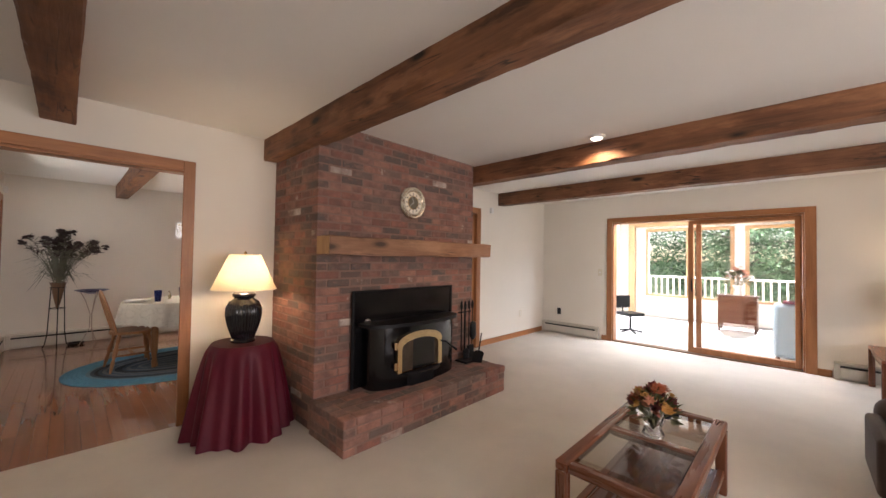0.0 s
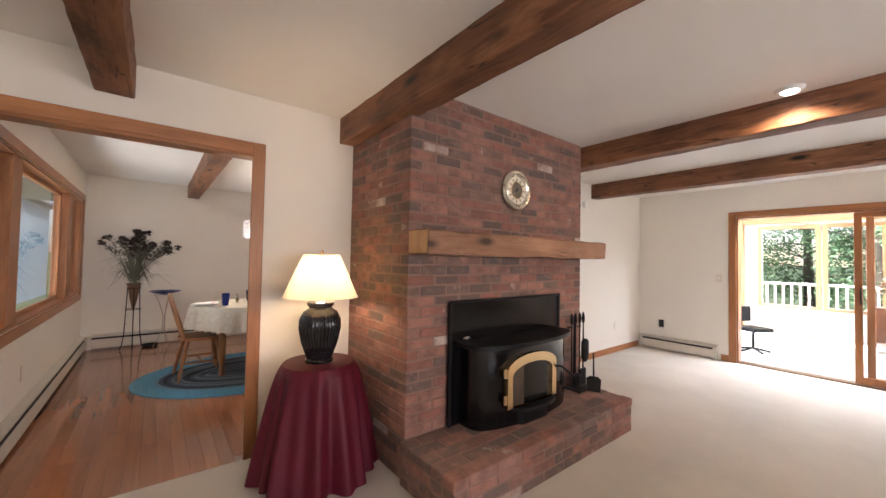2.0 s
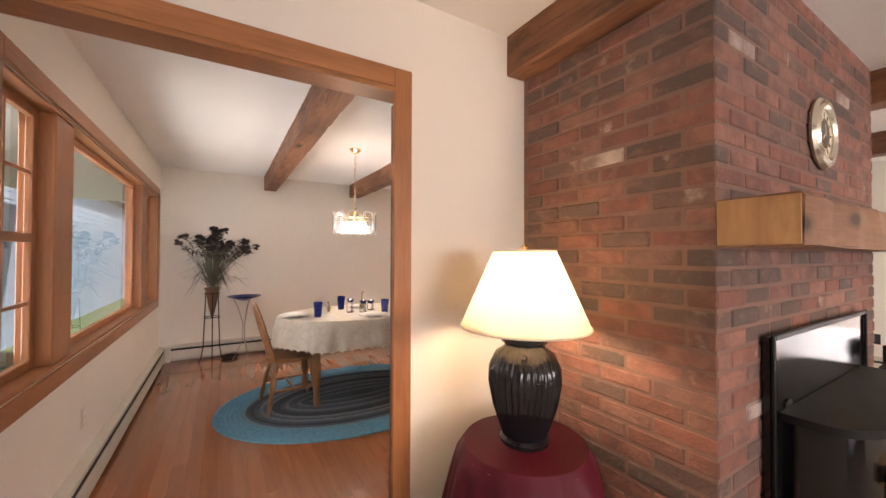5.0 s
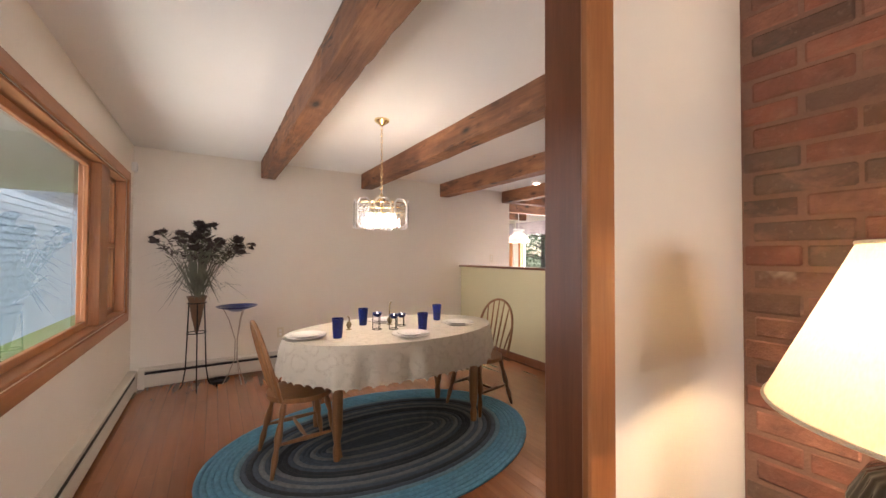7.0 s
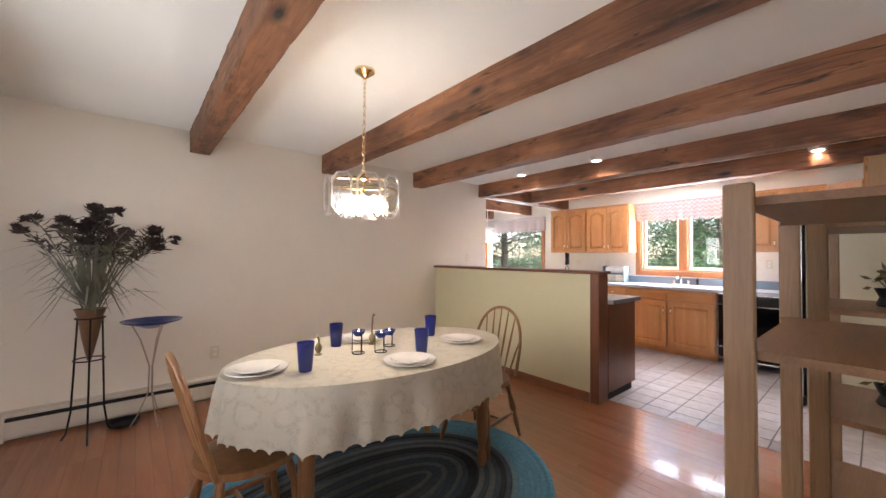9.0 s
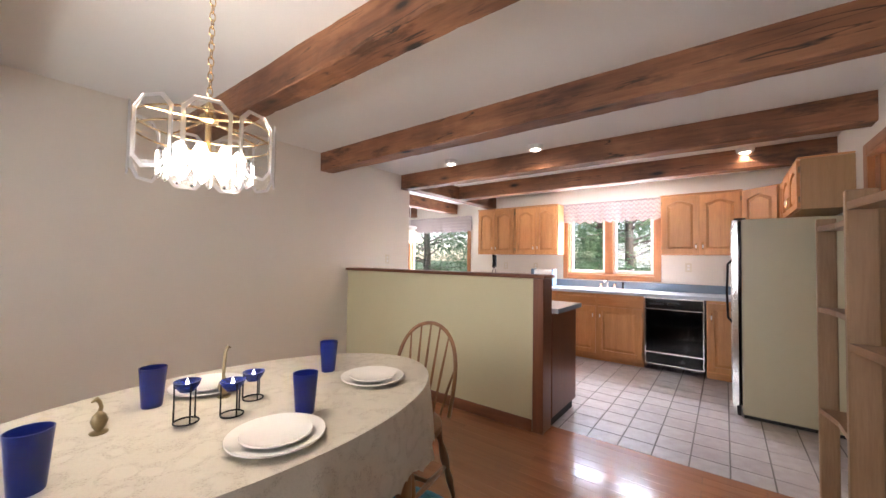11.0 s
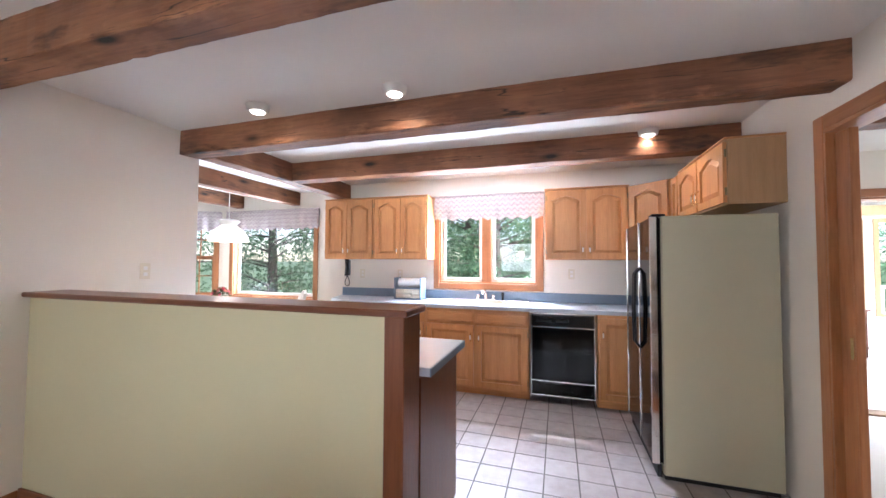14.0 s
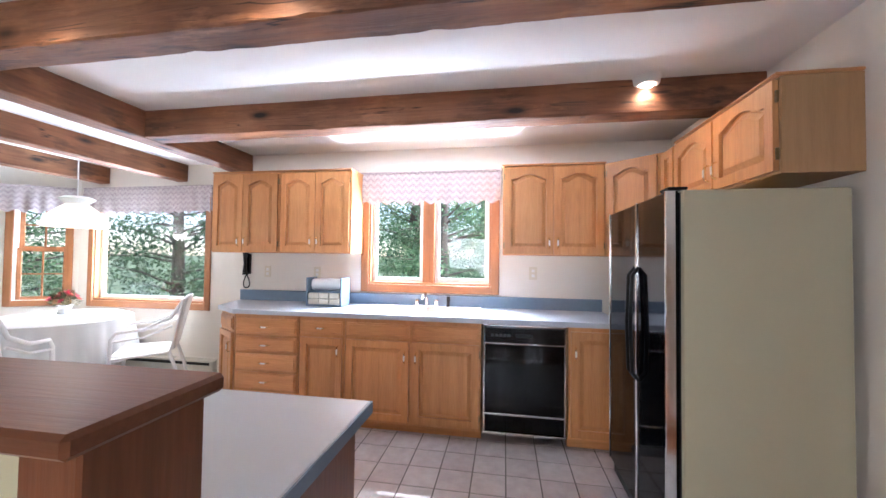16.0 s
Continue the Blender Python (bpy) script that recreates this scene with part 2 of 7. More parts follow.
def brick_mat(name):
    mat, n, l, b = shader(name, 0.85)
    oi, ge, ad, fr = n.new("ShaderNodeObjectInfo"), n.new("ShaderNodeNewGeometry"), n.new("ShaderNodeMath"), n.new("ShaderNodeMath")
    l.new(oi.outputs["Random"], ad.inputs[0])
    l.new(ge.outputs["Random Per Island"], ad.inputs[1])
    fr.operation = "FRACT"
    l.new(ad.outputs[0], fr.inputs[0])
    base = ramp(n, l, fr.outputs[0], [(0.0, (0.30, 0.125, 0.088)), (0.15, (0.35, 0.165, 0.12)), (0.31, (0.24, 0.105, 0.076)), (0.46, (0.30, 0.155, 0.12)), (0.58, (0.19, 0.12, 0.095)), (0.68, (0.115, 0.09, 0.077)), (0.84, (0.155, 0.11, 0.09)), (0.975, (0.50, 0.42, 0.36))])
    n_r = [x for x in n if x.type == "VALTORGB"][0]
    n_r.color_ramp.interpolation = "CONSTANT"
    v = coords(n, l)
    a, f = noise_tex(n, l, v, 9.0), noise_tex(n, l, v, 70.0, 5.0)
    c = mixc(n, l, ramp(n, l, a, [(0.38, (0, 0, 0)), (0.66, (0.8, 0.8, 0.8))]), base, (0.15, 0.085, 0.065))
    st = noise_tex(n, l, coords(n, l, (11.0, 11.0, 15.0)), 1.0, 4.0, 0.6, 0.4)
    c = mixc(n, l, ramp(n, l, st, [(0.52, (0, 0, 0)), (0.70, (0.45, 0.45, 0.45))]), c, (0.35, 0.19, 0.145))
    c = mixc(n, l, ramp(n, l, st, [(0.28, (0.4, 0.4, 0.4)), (0.42, (0, 0, 0))]), c, (0.13, 0.085, 0.068))
    w = noise_tex(n, l, v, 5.3, 4.0, 0.6)
    c = mixc(n, l, ramp(n, l, w, [(0.66, (0, 0, 0)), (0.74, (0.6, 0.6, 0.6))]), c, (0.50, 0.42, 0.36))
    c = mixc(n, l, ramp(n, l, f, [(0.60, (0, 0, 0)), (0.78, (0.3, 0.3, 0.3))]), c, (0.42, 0.30, 0.25))
    l.new(c, b.inputs["Base Color"])
    bump(n, l, b, f, 0.7, 0.006)
    return mat


PAINT = plain("wall_paint", (0.80, 0.755, 0.67), 0.75, vary=0.03, scale=1.2, bumps=0.06, fine=220)
PAINT_Y = plain("half_wall_paint", (0.60, 0.55, 0.34), 0.7, vary=0.03, scale=1.2, bumps=0.06, fine=220)
CEIL = plain("ceiling_paint", (0.83, 0.81, 0.77), 0.85, vary=0.03, scale=1.0, bumps=0.1, fine=160)
CARPET = plain("carpet", (0.60, 0.55, 0.47), 0.95, vary=0.08, scale=2.2, bumps=0.7, fine=260)
BEAM = wood("rough_beam", (0.035, 0.013, 0.006), (0.19, 0.068, 0.027), (0.36, 0.165, 0.075), 1, 0.62, 8, 0.25, 0.8, 0.4)
BEAM_X = wood("rough_beam_cross", (0.035, 0.013, 0.006), (0.19, 0.068, 0.027), (0.36, 0.165, 0.075), 0, 0.62, 8, 0.25, 0.8, 0.4)
TRIM_X = wood("stained_trim_x", (0.24, 0.09, 0.03), (0.37, 0.15, 0.052), (0.47, 0.21, 0.08), 0, 0.38, 16)
TRIM_Y = wood("stained_trim_y", (0.24, 0.09, 0.03), (0.37, 0.15, 0.052), (0.47, 0.21, 0.08), 1, 0.38, 16)
TRIM_Z = wood("stained_trim_z", (0.24, 0.09, 0.03), (0.37, 0.15, 0.052), (0.47, 0.21, 0.08), 2, 0.38, 16)
RED_Y = wood("red_stained_y", (0.10, 0.032, 0.013), (0.175, 0.06, 0.025), (0.24, 0.092, 0.04), 1, 0.3, 16)
RED_Z = wood("red_stained_z", (0.10, 0.032, 0.013), (0.175, 0.06, 0.025), (0.24, 0.092, 0.04), 2, 0.3, 16)
OAK_Z = wood("honey_oak_upright", (0.44, 0.185, 0.06), (0.60, 0.28, 0.095), (0.70, 0.36, 0.14), 2, 0.36, 20, bumps=0.1)
OAK_Y = wood("honey_oak_level", (0.44, 0.185, 0.06), (0.60, 0.28, 0.095), (0.70, 0.36, 0.14), 1, 0.36, 20, bumps=0.1)
BRICK = brick_mat("fired_brick")
MORTAR = plain("mortar", (0.24, 0.145, 0.115), 0.95, vary=0.15, bumps=0.5, fine=140)
BLACK = plain("black_enamel", (0.0035, 0.0035, 0.004), 0.14, vary=0.2, bumps=0.02)
IRON = plain("black_iron", (0.006, 0.006, 0.0065), 0.45, vary=0.3, Specular_IOR_Level=0.25, bumps=0.12, fine=90)
BRASS = plain("brass", (0.84, 0.66, 0.38), 0.2, 1.0, vary=0.08, bumps=0.02)
CHROME = plain("chrome", (0.8, 0.8, 0.8), 0.12, 1.0, vary=0.05, bumps=0.0)
WHITE = plain("white_enamel", (0.8, 0.79, 0.76), 0.35, vary=0.03, bumps=0.02)
HEATER = plain("heater_enamel", (0.62, 0.58, 0.50), 0.45, vary=0.04, bumps=0.03)
DARK = plain("dark_recess", (0.02, 0.02, 0.02), 0.8)
PANE = glass("window_glass")

# ---- plan: living room south of DIV, dining room and kitchen north of it ----
CEIL_Z, BEAM_Z = 2.43, 2.235
DIV0, DIV1 = 4.30, 4.38
WEST, EAST, NORTH = -0.355, 6.72, 8.6


def wall_x(name, x0, x1, y0, y1, holes, mat=PAINT, z1=CEIL_Z, label="cream painted plaster wall"):
    """A wall along x with holes (x0, x1, z0, z1)."""
    g, at = Geo(), x0
    for a, b, c, d in sorted(holes):
        if a > at:
            g.box(at, a, y0, y1, 0, z1)
        if c > 0:
            g.box(a, b, y0, y1, 0, c)
        if d < z1:
            g.box(a, b, y0, y1, d, z1)
        at = b
    if at < x1:
        g.box(at, x1, y0, y1, 0, z1)
    return solid(name, g, mat, label, "wall", kind="structure")


def wall_y(name, x0, x1, y0, y1, holes, mat=PAINT, z1=CEIL_Z, label="cream painted plaster wall"):
    """A wall along y with holes (y0, y1, z0, z1)."""
    g, at = Geo(), y0
    for a, b, c, d in sorted(holes):
        if a > at:
            g.box(x0, x1, at, a, 0, z1)
        if c > 0:
            g.box(x0, x1, a, b, 0, c)
        if d < z1:
            g.box(x0, x1, a, b, d, z1)
        at = b
    if at < y1:
        g.box(x0, x1, at, y1, 0, z1)
    return solid(name, g, mat, label, "wall", kind="structure")


OPEN_L, OPEN_R, OPEN_T = -0.237, 0.91, 2.03
POCKET = 0.957
KD_L, KD_R, KD_T = 3.86, 4.66, 2.06
wall_x("wall_dividing", -2.6, EAST, DIV0, DIV1, [(OPEN_L - 0.018, POCKET + 0.018, 0, OPEN_T), (KD_L, KD_R, 0, KD_T)])
wall_y("wall_dining_west", WEST - 0.15, WEST, DIV1, NORTH + 0.15, [(4.77, 8.27, 0.80, 2.03)])
wall_x("wall_dining_north", WEST, 4.65, NORTH, NORTH + 0.15, [])
NOOK = 7.0
wall_y("wall_east", EAST, EAST + 0.15, -2.5, 8.75, [(0.70, 3.02, 0, 2.0), (5.92, 7.11, 1.12, 2.04)])
wall_y("wall_nook_east", NOOK, NOOK + 0.15, 8.75, 10.97, [(9.19, 10.74, 0.82, 2.02)])
wall_x("wall_nook_return", EAST + 0.15, NOOK + 0.15, 8.6, 8.75, [])
wall_y("wall_living_west", -2.75, -2.6, -2.5, DIV1, [])
wall_x("wall_south", -2.75, EAST + 0.15, -2.65, -2.5, [(-0.3, 3.3, 0.75, 2.1)])
wall_y("wall_nook_west", 4.5, 4.65, NORTH + 0.15, 12.7, [])
wall_x("wall_nook_north", 4.5, 6.1, 12.7, 12.85, [])
solid("ceiling", Geo().box(-2.75, NOOK + 0.15, -2.65, 12.85, CEIL_Z, CEIL_Z + 0.12), CEIL, "off-white textured plaster ceiling", "ceiling", kind="structure")

# angled bay wall of the breakfast nook, with its window
BAY = pose(NOOK, 10.97, 0, 0, 0, 120)
g = Geo()
g.box(0, 0.128, -0.15, 0, 0, CEIL_Z, m=BAY)
g.box(0.60, 2.15, -0.15, 0, 0, CEIL_Z, m=BAY)
g.box(0.128, 0.60, -0.15, 0, 0, 0.82, m=BAY)
g.box(0.128, 0.60, -0.15, 0, 2.02, CEIL_Z, m=BAY)
solid("wall_bay", g, PAINT, "cream painted angled bay wall", "wall", kind="structure")

# floors
solid("floor_carpet", Geo().box(-2.6, EAST, -2.5, DIV0, -0.1, 0.0), CARPET, "pale beige cut-pile wall-to-wall carpet", "carpet", kind="structure")
TILE_X = 3.83
solid("floor_nook", Geo().box(4.65, NOOK, NORTH + 0.1, 12.7, -0.1, -0.002), CARPET, "pale floor of the breakfast nook", "floor", kind="structure")

# ---- beams ----
def hewn(n, seed):
    """Wandering offsets of a rough-hewn beam's five corners, with a chip here and there."""
    rnd, out, drift = random.Random(seed), [], [0.0] * 5
    for i in range(n + 1):
        drift = [0.8 * d + rnd.uniform(-0.0022, 0.0022) for d in drift]
        out.append([d + rnd.uniform(-0.0012, 0.0012) for d in drift] + [rnd.choice((0.004, 0.005, 0.006, 0.007, 0.014 if rnd.random() < 0.3 else 0.006)) for _ in range(2)])
    return out


def timber(at, lo, hi, w, along_y, mat, label):
    """A beam under the ceiling, its axis at x or y = at."""
    g, n = Geo(), max(12, int((hi - lo) / 0.06))
    for i, (a, b, c, d, e, c0, c1) in enumerate(hewn(n, int(at * 100 + lo * 10))):
        t = lo + (hi - lo) * i / n
        ring = [(-w / 2 + a, CEIL_Z), (-w / 2 + b, BEAM_Z + c0), (-w / 2 + c0, BEAM_Z + c), (w / 2 - c1, BEAM_Z + d), (w / 2 + e, BEAM_Z + c1), (w / 2 + a, CEIL_Z)]
        g.v += [(at + q, t, z) if along_y else (t, at - q, z) for q, z in ring]
    g.f = [(i * 6 + q, (i + 1) * 6 + q, (i + 1) * 6 + (q + 1) % 6, i * 6 + (q + 1) % 6) for i in range(n) for q in range(6)]
    g.f += [(5, 4, 3, 2, 1, 0), tuple(n * 6 + q for q in range(6))]
    return solid("ceiling_beam", g, mat, label, "beam", "exposed ceiling beams")


for bx, w in ((0.211, 0.172), (1.605, 0.17), (3.64, 0.16), (5.28, 0.16)):
    timber(bx, -2.5, DIV0, w, True, BEAM, "rough-hewn dark stained timber ceiling beam in living room")
for bx, y1 in ((0.87, NORTH), (2.08, NORTH), (3.32, NORTH), (4.56, NORTH), (5.63, 8.40)):
    timber(bx, DIV1, y1, 0.155, True, BEAM, "rough-hewn reddish brown timber ceiling beam with knots")
for by, x0, x1, w in ((8.49, 4.64, EAST, 0.17), (9.53, 4.65, NOOK, 0.14), (10.62, 4.65, NOOK, 0.14)):
    timber(by, x0, x1, w, False, BEAM_X, "rough-hewn dark timber beam over the breakfast nook")

# ---- half wall ----
half = thing("half_wall", pose(0, 0, 0), "yellow-cream half wall with dark stained wooden cap", "half wall", kind="structure")
part("panel", Geo().box(3.64, 3.77, 6.337, NORTH, 0, 1.165), PAINT_Y, half)
part("end_post", Geo().box(3.63, 3.80, 6.25, 6.335, 0, 1.165, 0.004), RED_Z, half, "reddish stained wooden end post")
part("cap", Geo().box(3.60, 3.815, 6.228, NORTH, 1.167, 1.195, 0.006), RED_Y, half, "reddish stained wooden cap")
part("baseboard", Geo().box(3.622, 3.638, 6.337, NORTH, 0, 0.09, 0.003), RED_Y, half)

# ---- casings ----
def casing_x(name, a, b, top, y, side, w=0.075, t=0.02, depth=0.1, jamb=True, label="reddish stained wooden door casing"):
    ob = thing(name, pose(0, 0, 0), label, "door casing", kind="structure")
    y0, y1 = (y - t, y - 0.001) if side < 0 else (y + 0.001, y + t)
    part("casing_side", Geo().box(a - w, a, y0, y1, 0, top + w, 0.004), TRIM_Z, ob)
    part("casing_side", Geo().box(b, b + w, y0, y1, 0, top + w, 0.004), TRIM_Z, ob)
    part("casing_head", Geo().box(a, b, y0, y1, top, top + w, 0.004), TRIM_X, ob)
    return ob


c1 = casing_x("door_casing_living", OPEN_L, OPEN_R, OPEN_T, DIV0, -1, 0.08)
casing_x("door_casing_dining", OPEN_L, POCKET + 0.018, OPEN_T, DIV1, 1, 0.08, 0.045)
part("jamb", Geo().box(POCKET, POCKET + 0.017, DIV0 + 0.012, DIV1 + 0.047, 0, OPEN_T - 0.02, 0.002), RED_Z, c1, "darker stained pocket door jamb")
part("jamb", Geo().box(OPEN_L - 0.017, OPEN_L, DIV0, DIV1, 0, OPEN_T - 0.02, 0.002), TRIM_Z, c1)
part("head_jamb", Geo().box(OPEN_L, POCKET, DIV0 - 0.018, DIV1 + 0.02, OPEN_T - 0.02, OPEN_T - 0.001, 0.002), TRIM_X, c1)
c2 = casing_x("door_casing_kitchen", KD_L, KD_R, KD_T, DIV1, 1)
casing_x("door_casing_hall", KD_L, KD_R, KD_T, DIV0, -1)
part("jamb", Geo().box(KD_R - 0.018, KD_R - 0.001, DIV0 - 0.02, DIV1 + 0.02, 0, KD_T - 0.02, 0.002), TRIM_Z, c2)
part("jamb", Geo().box(KD_L + 0.001, KD_L + 0.018, DIV0 - 0.02, DIV1 + 0.02, 0, KD_T - 0.02, 0.002), TRIM_Z, c2)
part("head_jamb", Geo().box(KD_L + 0.001, KD_R - 0.001, DIV0 - 0.02, DIV1 + 0.02, KD_T - 0.02, KD_T - 0.001, 0.002), TRIM_X, c2)

# ---- living room ----
CLOTH_RED = plain("burgundy_cloth", (0.10, 0.004, 0.016), 0.55, vary=0.15, bumps=0.2, fine=300, Specular_IOR_Level=0.35)
GLAZE = plain("black_glaze", (0.012, 0.012, 0.014), 0.13, vary=0.3, bumps=0.03)
SHADE, n, l, b = shader("lamp_shade", 0.85)
_cl = ramp(n, l, noise_tex(n, l, coords(n, l, (1, 1, 0.2)), 240.0, 2.0), [(0.3, (0.80, 0.68, 0.48)), (0.7, (0.88, 0.77, 0.57))])
l.new(_cl, b.inputs["Base Color"])
_tr, _mx = n.new("ShaderNodeBsdfTranslucent"), n.new("ShaderNodeMixShader")
_mx.inputs[0].default_value = 0.42
l.new(_cl, _tr.inputs["Color"])
l.new(b.outputs[0], _mx.inputs[1])
l.new(_tr.outputs[0], _mx.inputs[2])
l.new(_mx.outputs[0], n["Material Output"].inputs["Surface"])
LEATHER = plain("brown_leather", (0.04, 0.022, 0.016), 0.6, vary=0.2, bumps=0.3, fine=80)
CHERRY_X = wood("cherry_furniture_x", (0.08, 0.026, 0.012), (0.14, 0.048, 0.022), (0.20, 0.075, 0.035), 0, 0.25, 18)
CHERRY_Y = wood("cherry_furniture_y", (0.08, 0.026, 0.012), (0.14, 0.048, 0.022), (0.20, 0.075, 0.035), 1, 0.25, 18)
CHERRY_Z = wood("cherry_furniture_z", (0.08, 0.026, 0.012), (0.14, 0.048, 0.022), (0.20, 0.075, 0.035), 2, 0.25, 18)
SMOKED = glass("smoked_glass", (0.55, 0.5, 0.45))
CLEAR = glass("clear_glass", (0.97, 0.98, 0.98))
FIREGLASS = plain("sooty_glass", (0.05, 0.035, 0.025), 0.12, vary=0.5, scale=9, bumps=0.0)
MANTEL = wood("rough_mantel", (0.13, 0.055, 0.026), (0.27, 0.125, 0.06), (0.38, 0.20, 0.11), 0, 0.55, 9, 0.4, 0.4)
IVORY = plain("ivory_plastic", (0.72, 0.66, 0.52), 0.4, vary=0.03, bumps=0.0)

FP_L, FP_R, FP_Y = 1.63, 3.53, 3.45
fire = thing("fireplace", pose(0, 0, 0), "red brick fireplace with raised hearth and timber mantel", "fireplace")
part("mortar_core", Geo().box(FP_L + 0.0035, FP_R - 0.0035, FP_Y + 0.0035, DIV0, 0, CEIL_Z).box(1.6035, 3.4665, 2.9535, FP_Y + 0.0035, 0, 0.251), MORTAR, fire, "grey mortar joints")


def mantel_geo():
    g, n, rnd = Geo(), 16, random.Random(5)
    rings = []
    for i in range(n + 1):
        x = 1.633 + (3.60 - 1.633) * i / n
        j = [rnd.uniform(-0.005, 0.005) for _ in range(4)]
        rings.append([(x, 3.252 + j[0], 1.376 + j[1]), (x, FP_Y, 1.374), (x, FP_Y, 1.52), (x, 3.256 + j[2], 1.52 + j[3] * 0.6), (x, 3.247 + j[2], 1.51)])
    g.v = [p for r in rings for p in r]
    g.f = [(i * 5 + q, i * 5 + (q + 1) % 5, (i + 1) * 5 + (q + 1) % 5, (i + 1) * 5 + q) for i in range(n) for q in range(5)]
    g.f += [tuple(range(5))[::-1], tuple(n * 5 + q for q in range(5))]
    return g


mt = part("mantel", mantel_geo(), MANTEL, fire, "rough-sawn timber mantel beam")
part("end_grain", Geo().box(1.628, 1.6325, 3.256, FP_Y, 1.38, 1.516, 0.002), wood("pale_end_grain", (0.36, 0.17, 0.06), (0.52, 0.29, 0.12), (0.60, 0.37, 0.17), 2, 0.6, 10, 0.4), mt, "paler sawn end of the mantel")

# wood stove insert
stove = thing("wood_stove_insert", pose(2.54, FP_Y, 0.255), "black wood stove insert with brass-framed glass door", "stove")
g = Geo().box(-0.595, 0.6, -0.03, -0.002, 0, 0.81, 0.004)
part("surround_panel", g, BLACK, stove)
part("panel_trim", Geo().box(-0.605, -0.585, -0.042, -0.031, 0, 0.82, 0.003).box(0.59, 0.61, -0.042, -0.031, 0, 0.82, 0.003).box(-0.584, 0.589, -0.042, -0.031, 0.80, 0.82, 0.003), IRON, stove)
def bow(w, d0, d1, n=16):
    pts = [(-w, -0.032)] + [(-w * math.cos(math.pi * i / n), -0.032 - d0 - (d1 - d0) * math.sin(math.pi * i / n) ** 0.8) for i in range(n + 1)] + [(w, -0.032)]
    return pts
part("body", Geo().prism(bow(0.50, 0.08, 0.24)[::-1][::-1], 0.0, 0.515), BLACK, stove, smooth=True)
part("top_ledge", Geo().prism(bow(0.54, 0.10, 0.28), 0.517, 0.545), IRON, stove, smooth=True)
def arch(w, h, rise, n=10):
    return [(-w, 0), (w, 0)] + [(w * math.cos(math.pi * i / n), h + rise * math.sin(math.pi * i / n)) for i in range(n + 1)]
def ring_prism(outer, inner, z0, z1, m):
    """A frame between two outlines with the same number of points."""
    g, n = Geo(), len(outer)
    g.add([(x, y, z0) for x, y in outer] + [(x, y, z0) for x, y in inner] + [(x, y, z1) for x, y in outer] + [(x, y, z1) for x, y in inner],
          [(i, n + i, n + (i + 1) % n, (i + 1) % n) for i in range(n)] + [(2 * n + i, 2 * n + (i + 1) % n, 3 * n + (i + 1) % n, 3 * n + i) for i in range(n)]
          + [(i, (i + 1) % n, 2 * n + (i + 1) % n, 2 * n + i) for i in range(n)] + [(n + i, 3 * n + i, 3 * n + (i + 1) % n, n + (i + 1) % n) for i in range(n)], m)
    return g
UP = pose(-0.05, -0.255, 0.128, 90, 0, 0)
door = part("door", ring_prism(arch(0.262, 0.245, 0.09), arch(0.215, 0.205, 0.07), 0, 0.03, UP @ pose(0, 0, -0.0)), BRASS, stove, "polished brass arched door frame")
part("door_glass", Geo().prism(arch(0.216, 0.206, 0.071), 0.002, 0.012, UP), FIREGLASS, door, "sooty fire glass")
part("hinge", Geo().lathe([(0.012, -0.03), (0.014, -0.028), (0.014, 0.028), (0.012, 0.03)], 12, pose(-0.325, -0.272, 0.19)), BRASS, door, smooth=True)
part("hinge", Geo().lathe([(0.012, -0.03), (0.014, -0.028), (0.014, 0.028), (0.012, 0.03)], 12, pose(-0.325, -0.272, 0.36)), BRASS, door, smooth=True)
part("handle", Geo().tube([(0.205, -0.285, 0.33), (0.23, -0.315, 0.33), (0.29, -0.33, 0.285), (0.36, -0.335, 0.235)], [0.007, 0.007, 0.008, 0.013]), IRON, door, smooth=True)
part("ash_lip", Geo().prism([(-0.27, -0.25), (-0.22, -0.32), (-0.1, -0.355), (0.04, -0.355), (0.16, -0.32), (0.21, -0.25)], 0.105, 0.125).prism([(-0.2, -0.25), (-0.16, -0.29), (0.1, -0.29), (0.14, -0.25)], 0.0, 0.104), IRON, stove)
part("badge", Geo().lathe([(0.0, 0), (0.026, 0), (0.03, 0.003), (0.0, 0.006)], 16, pose(-0.45, -0.032, 0.555, 90) @ Matrix.Diagonal((1.2, 0.6, 1, 1))), CHROME, stove)

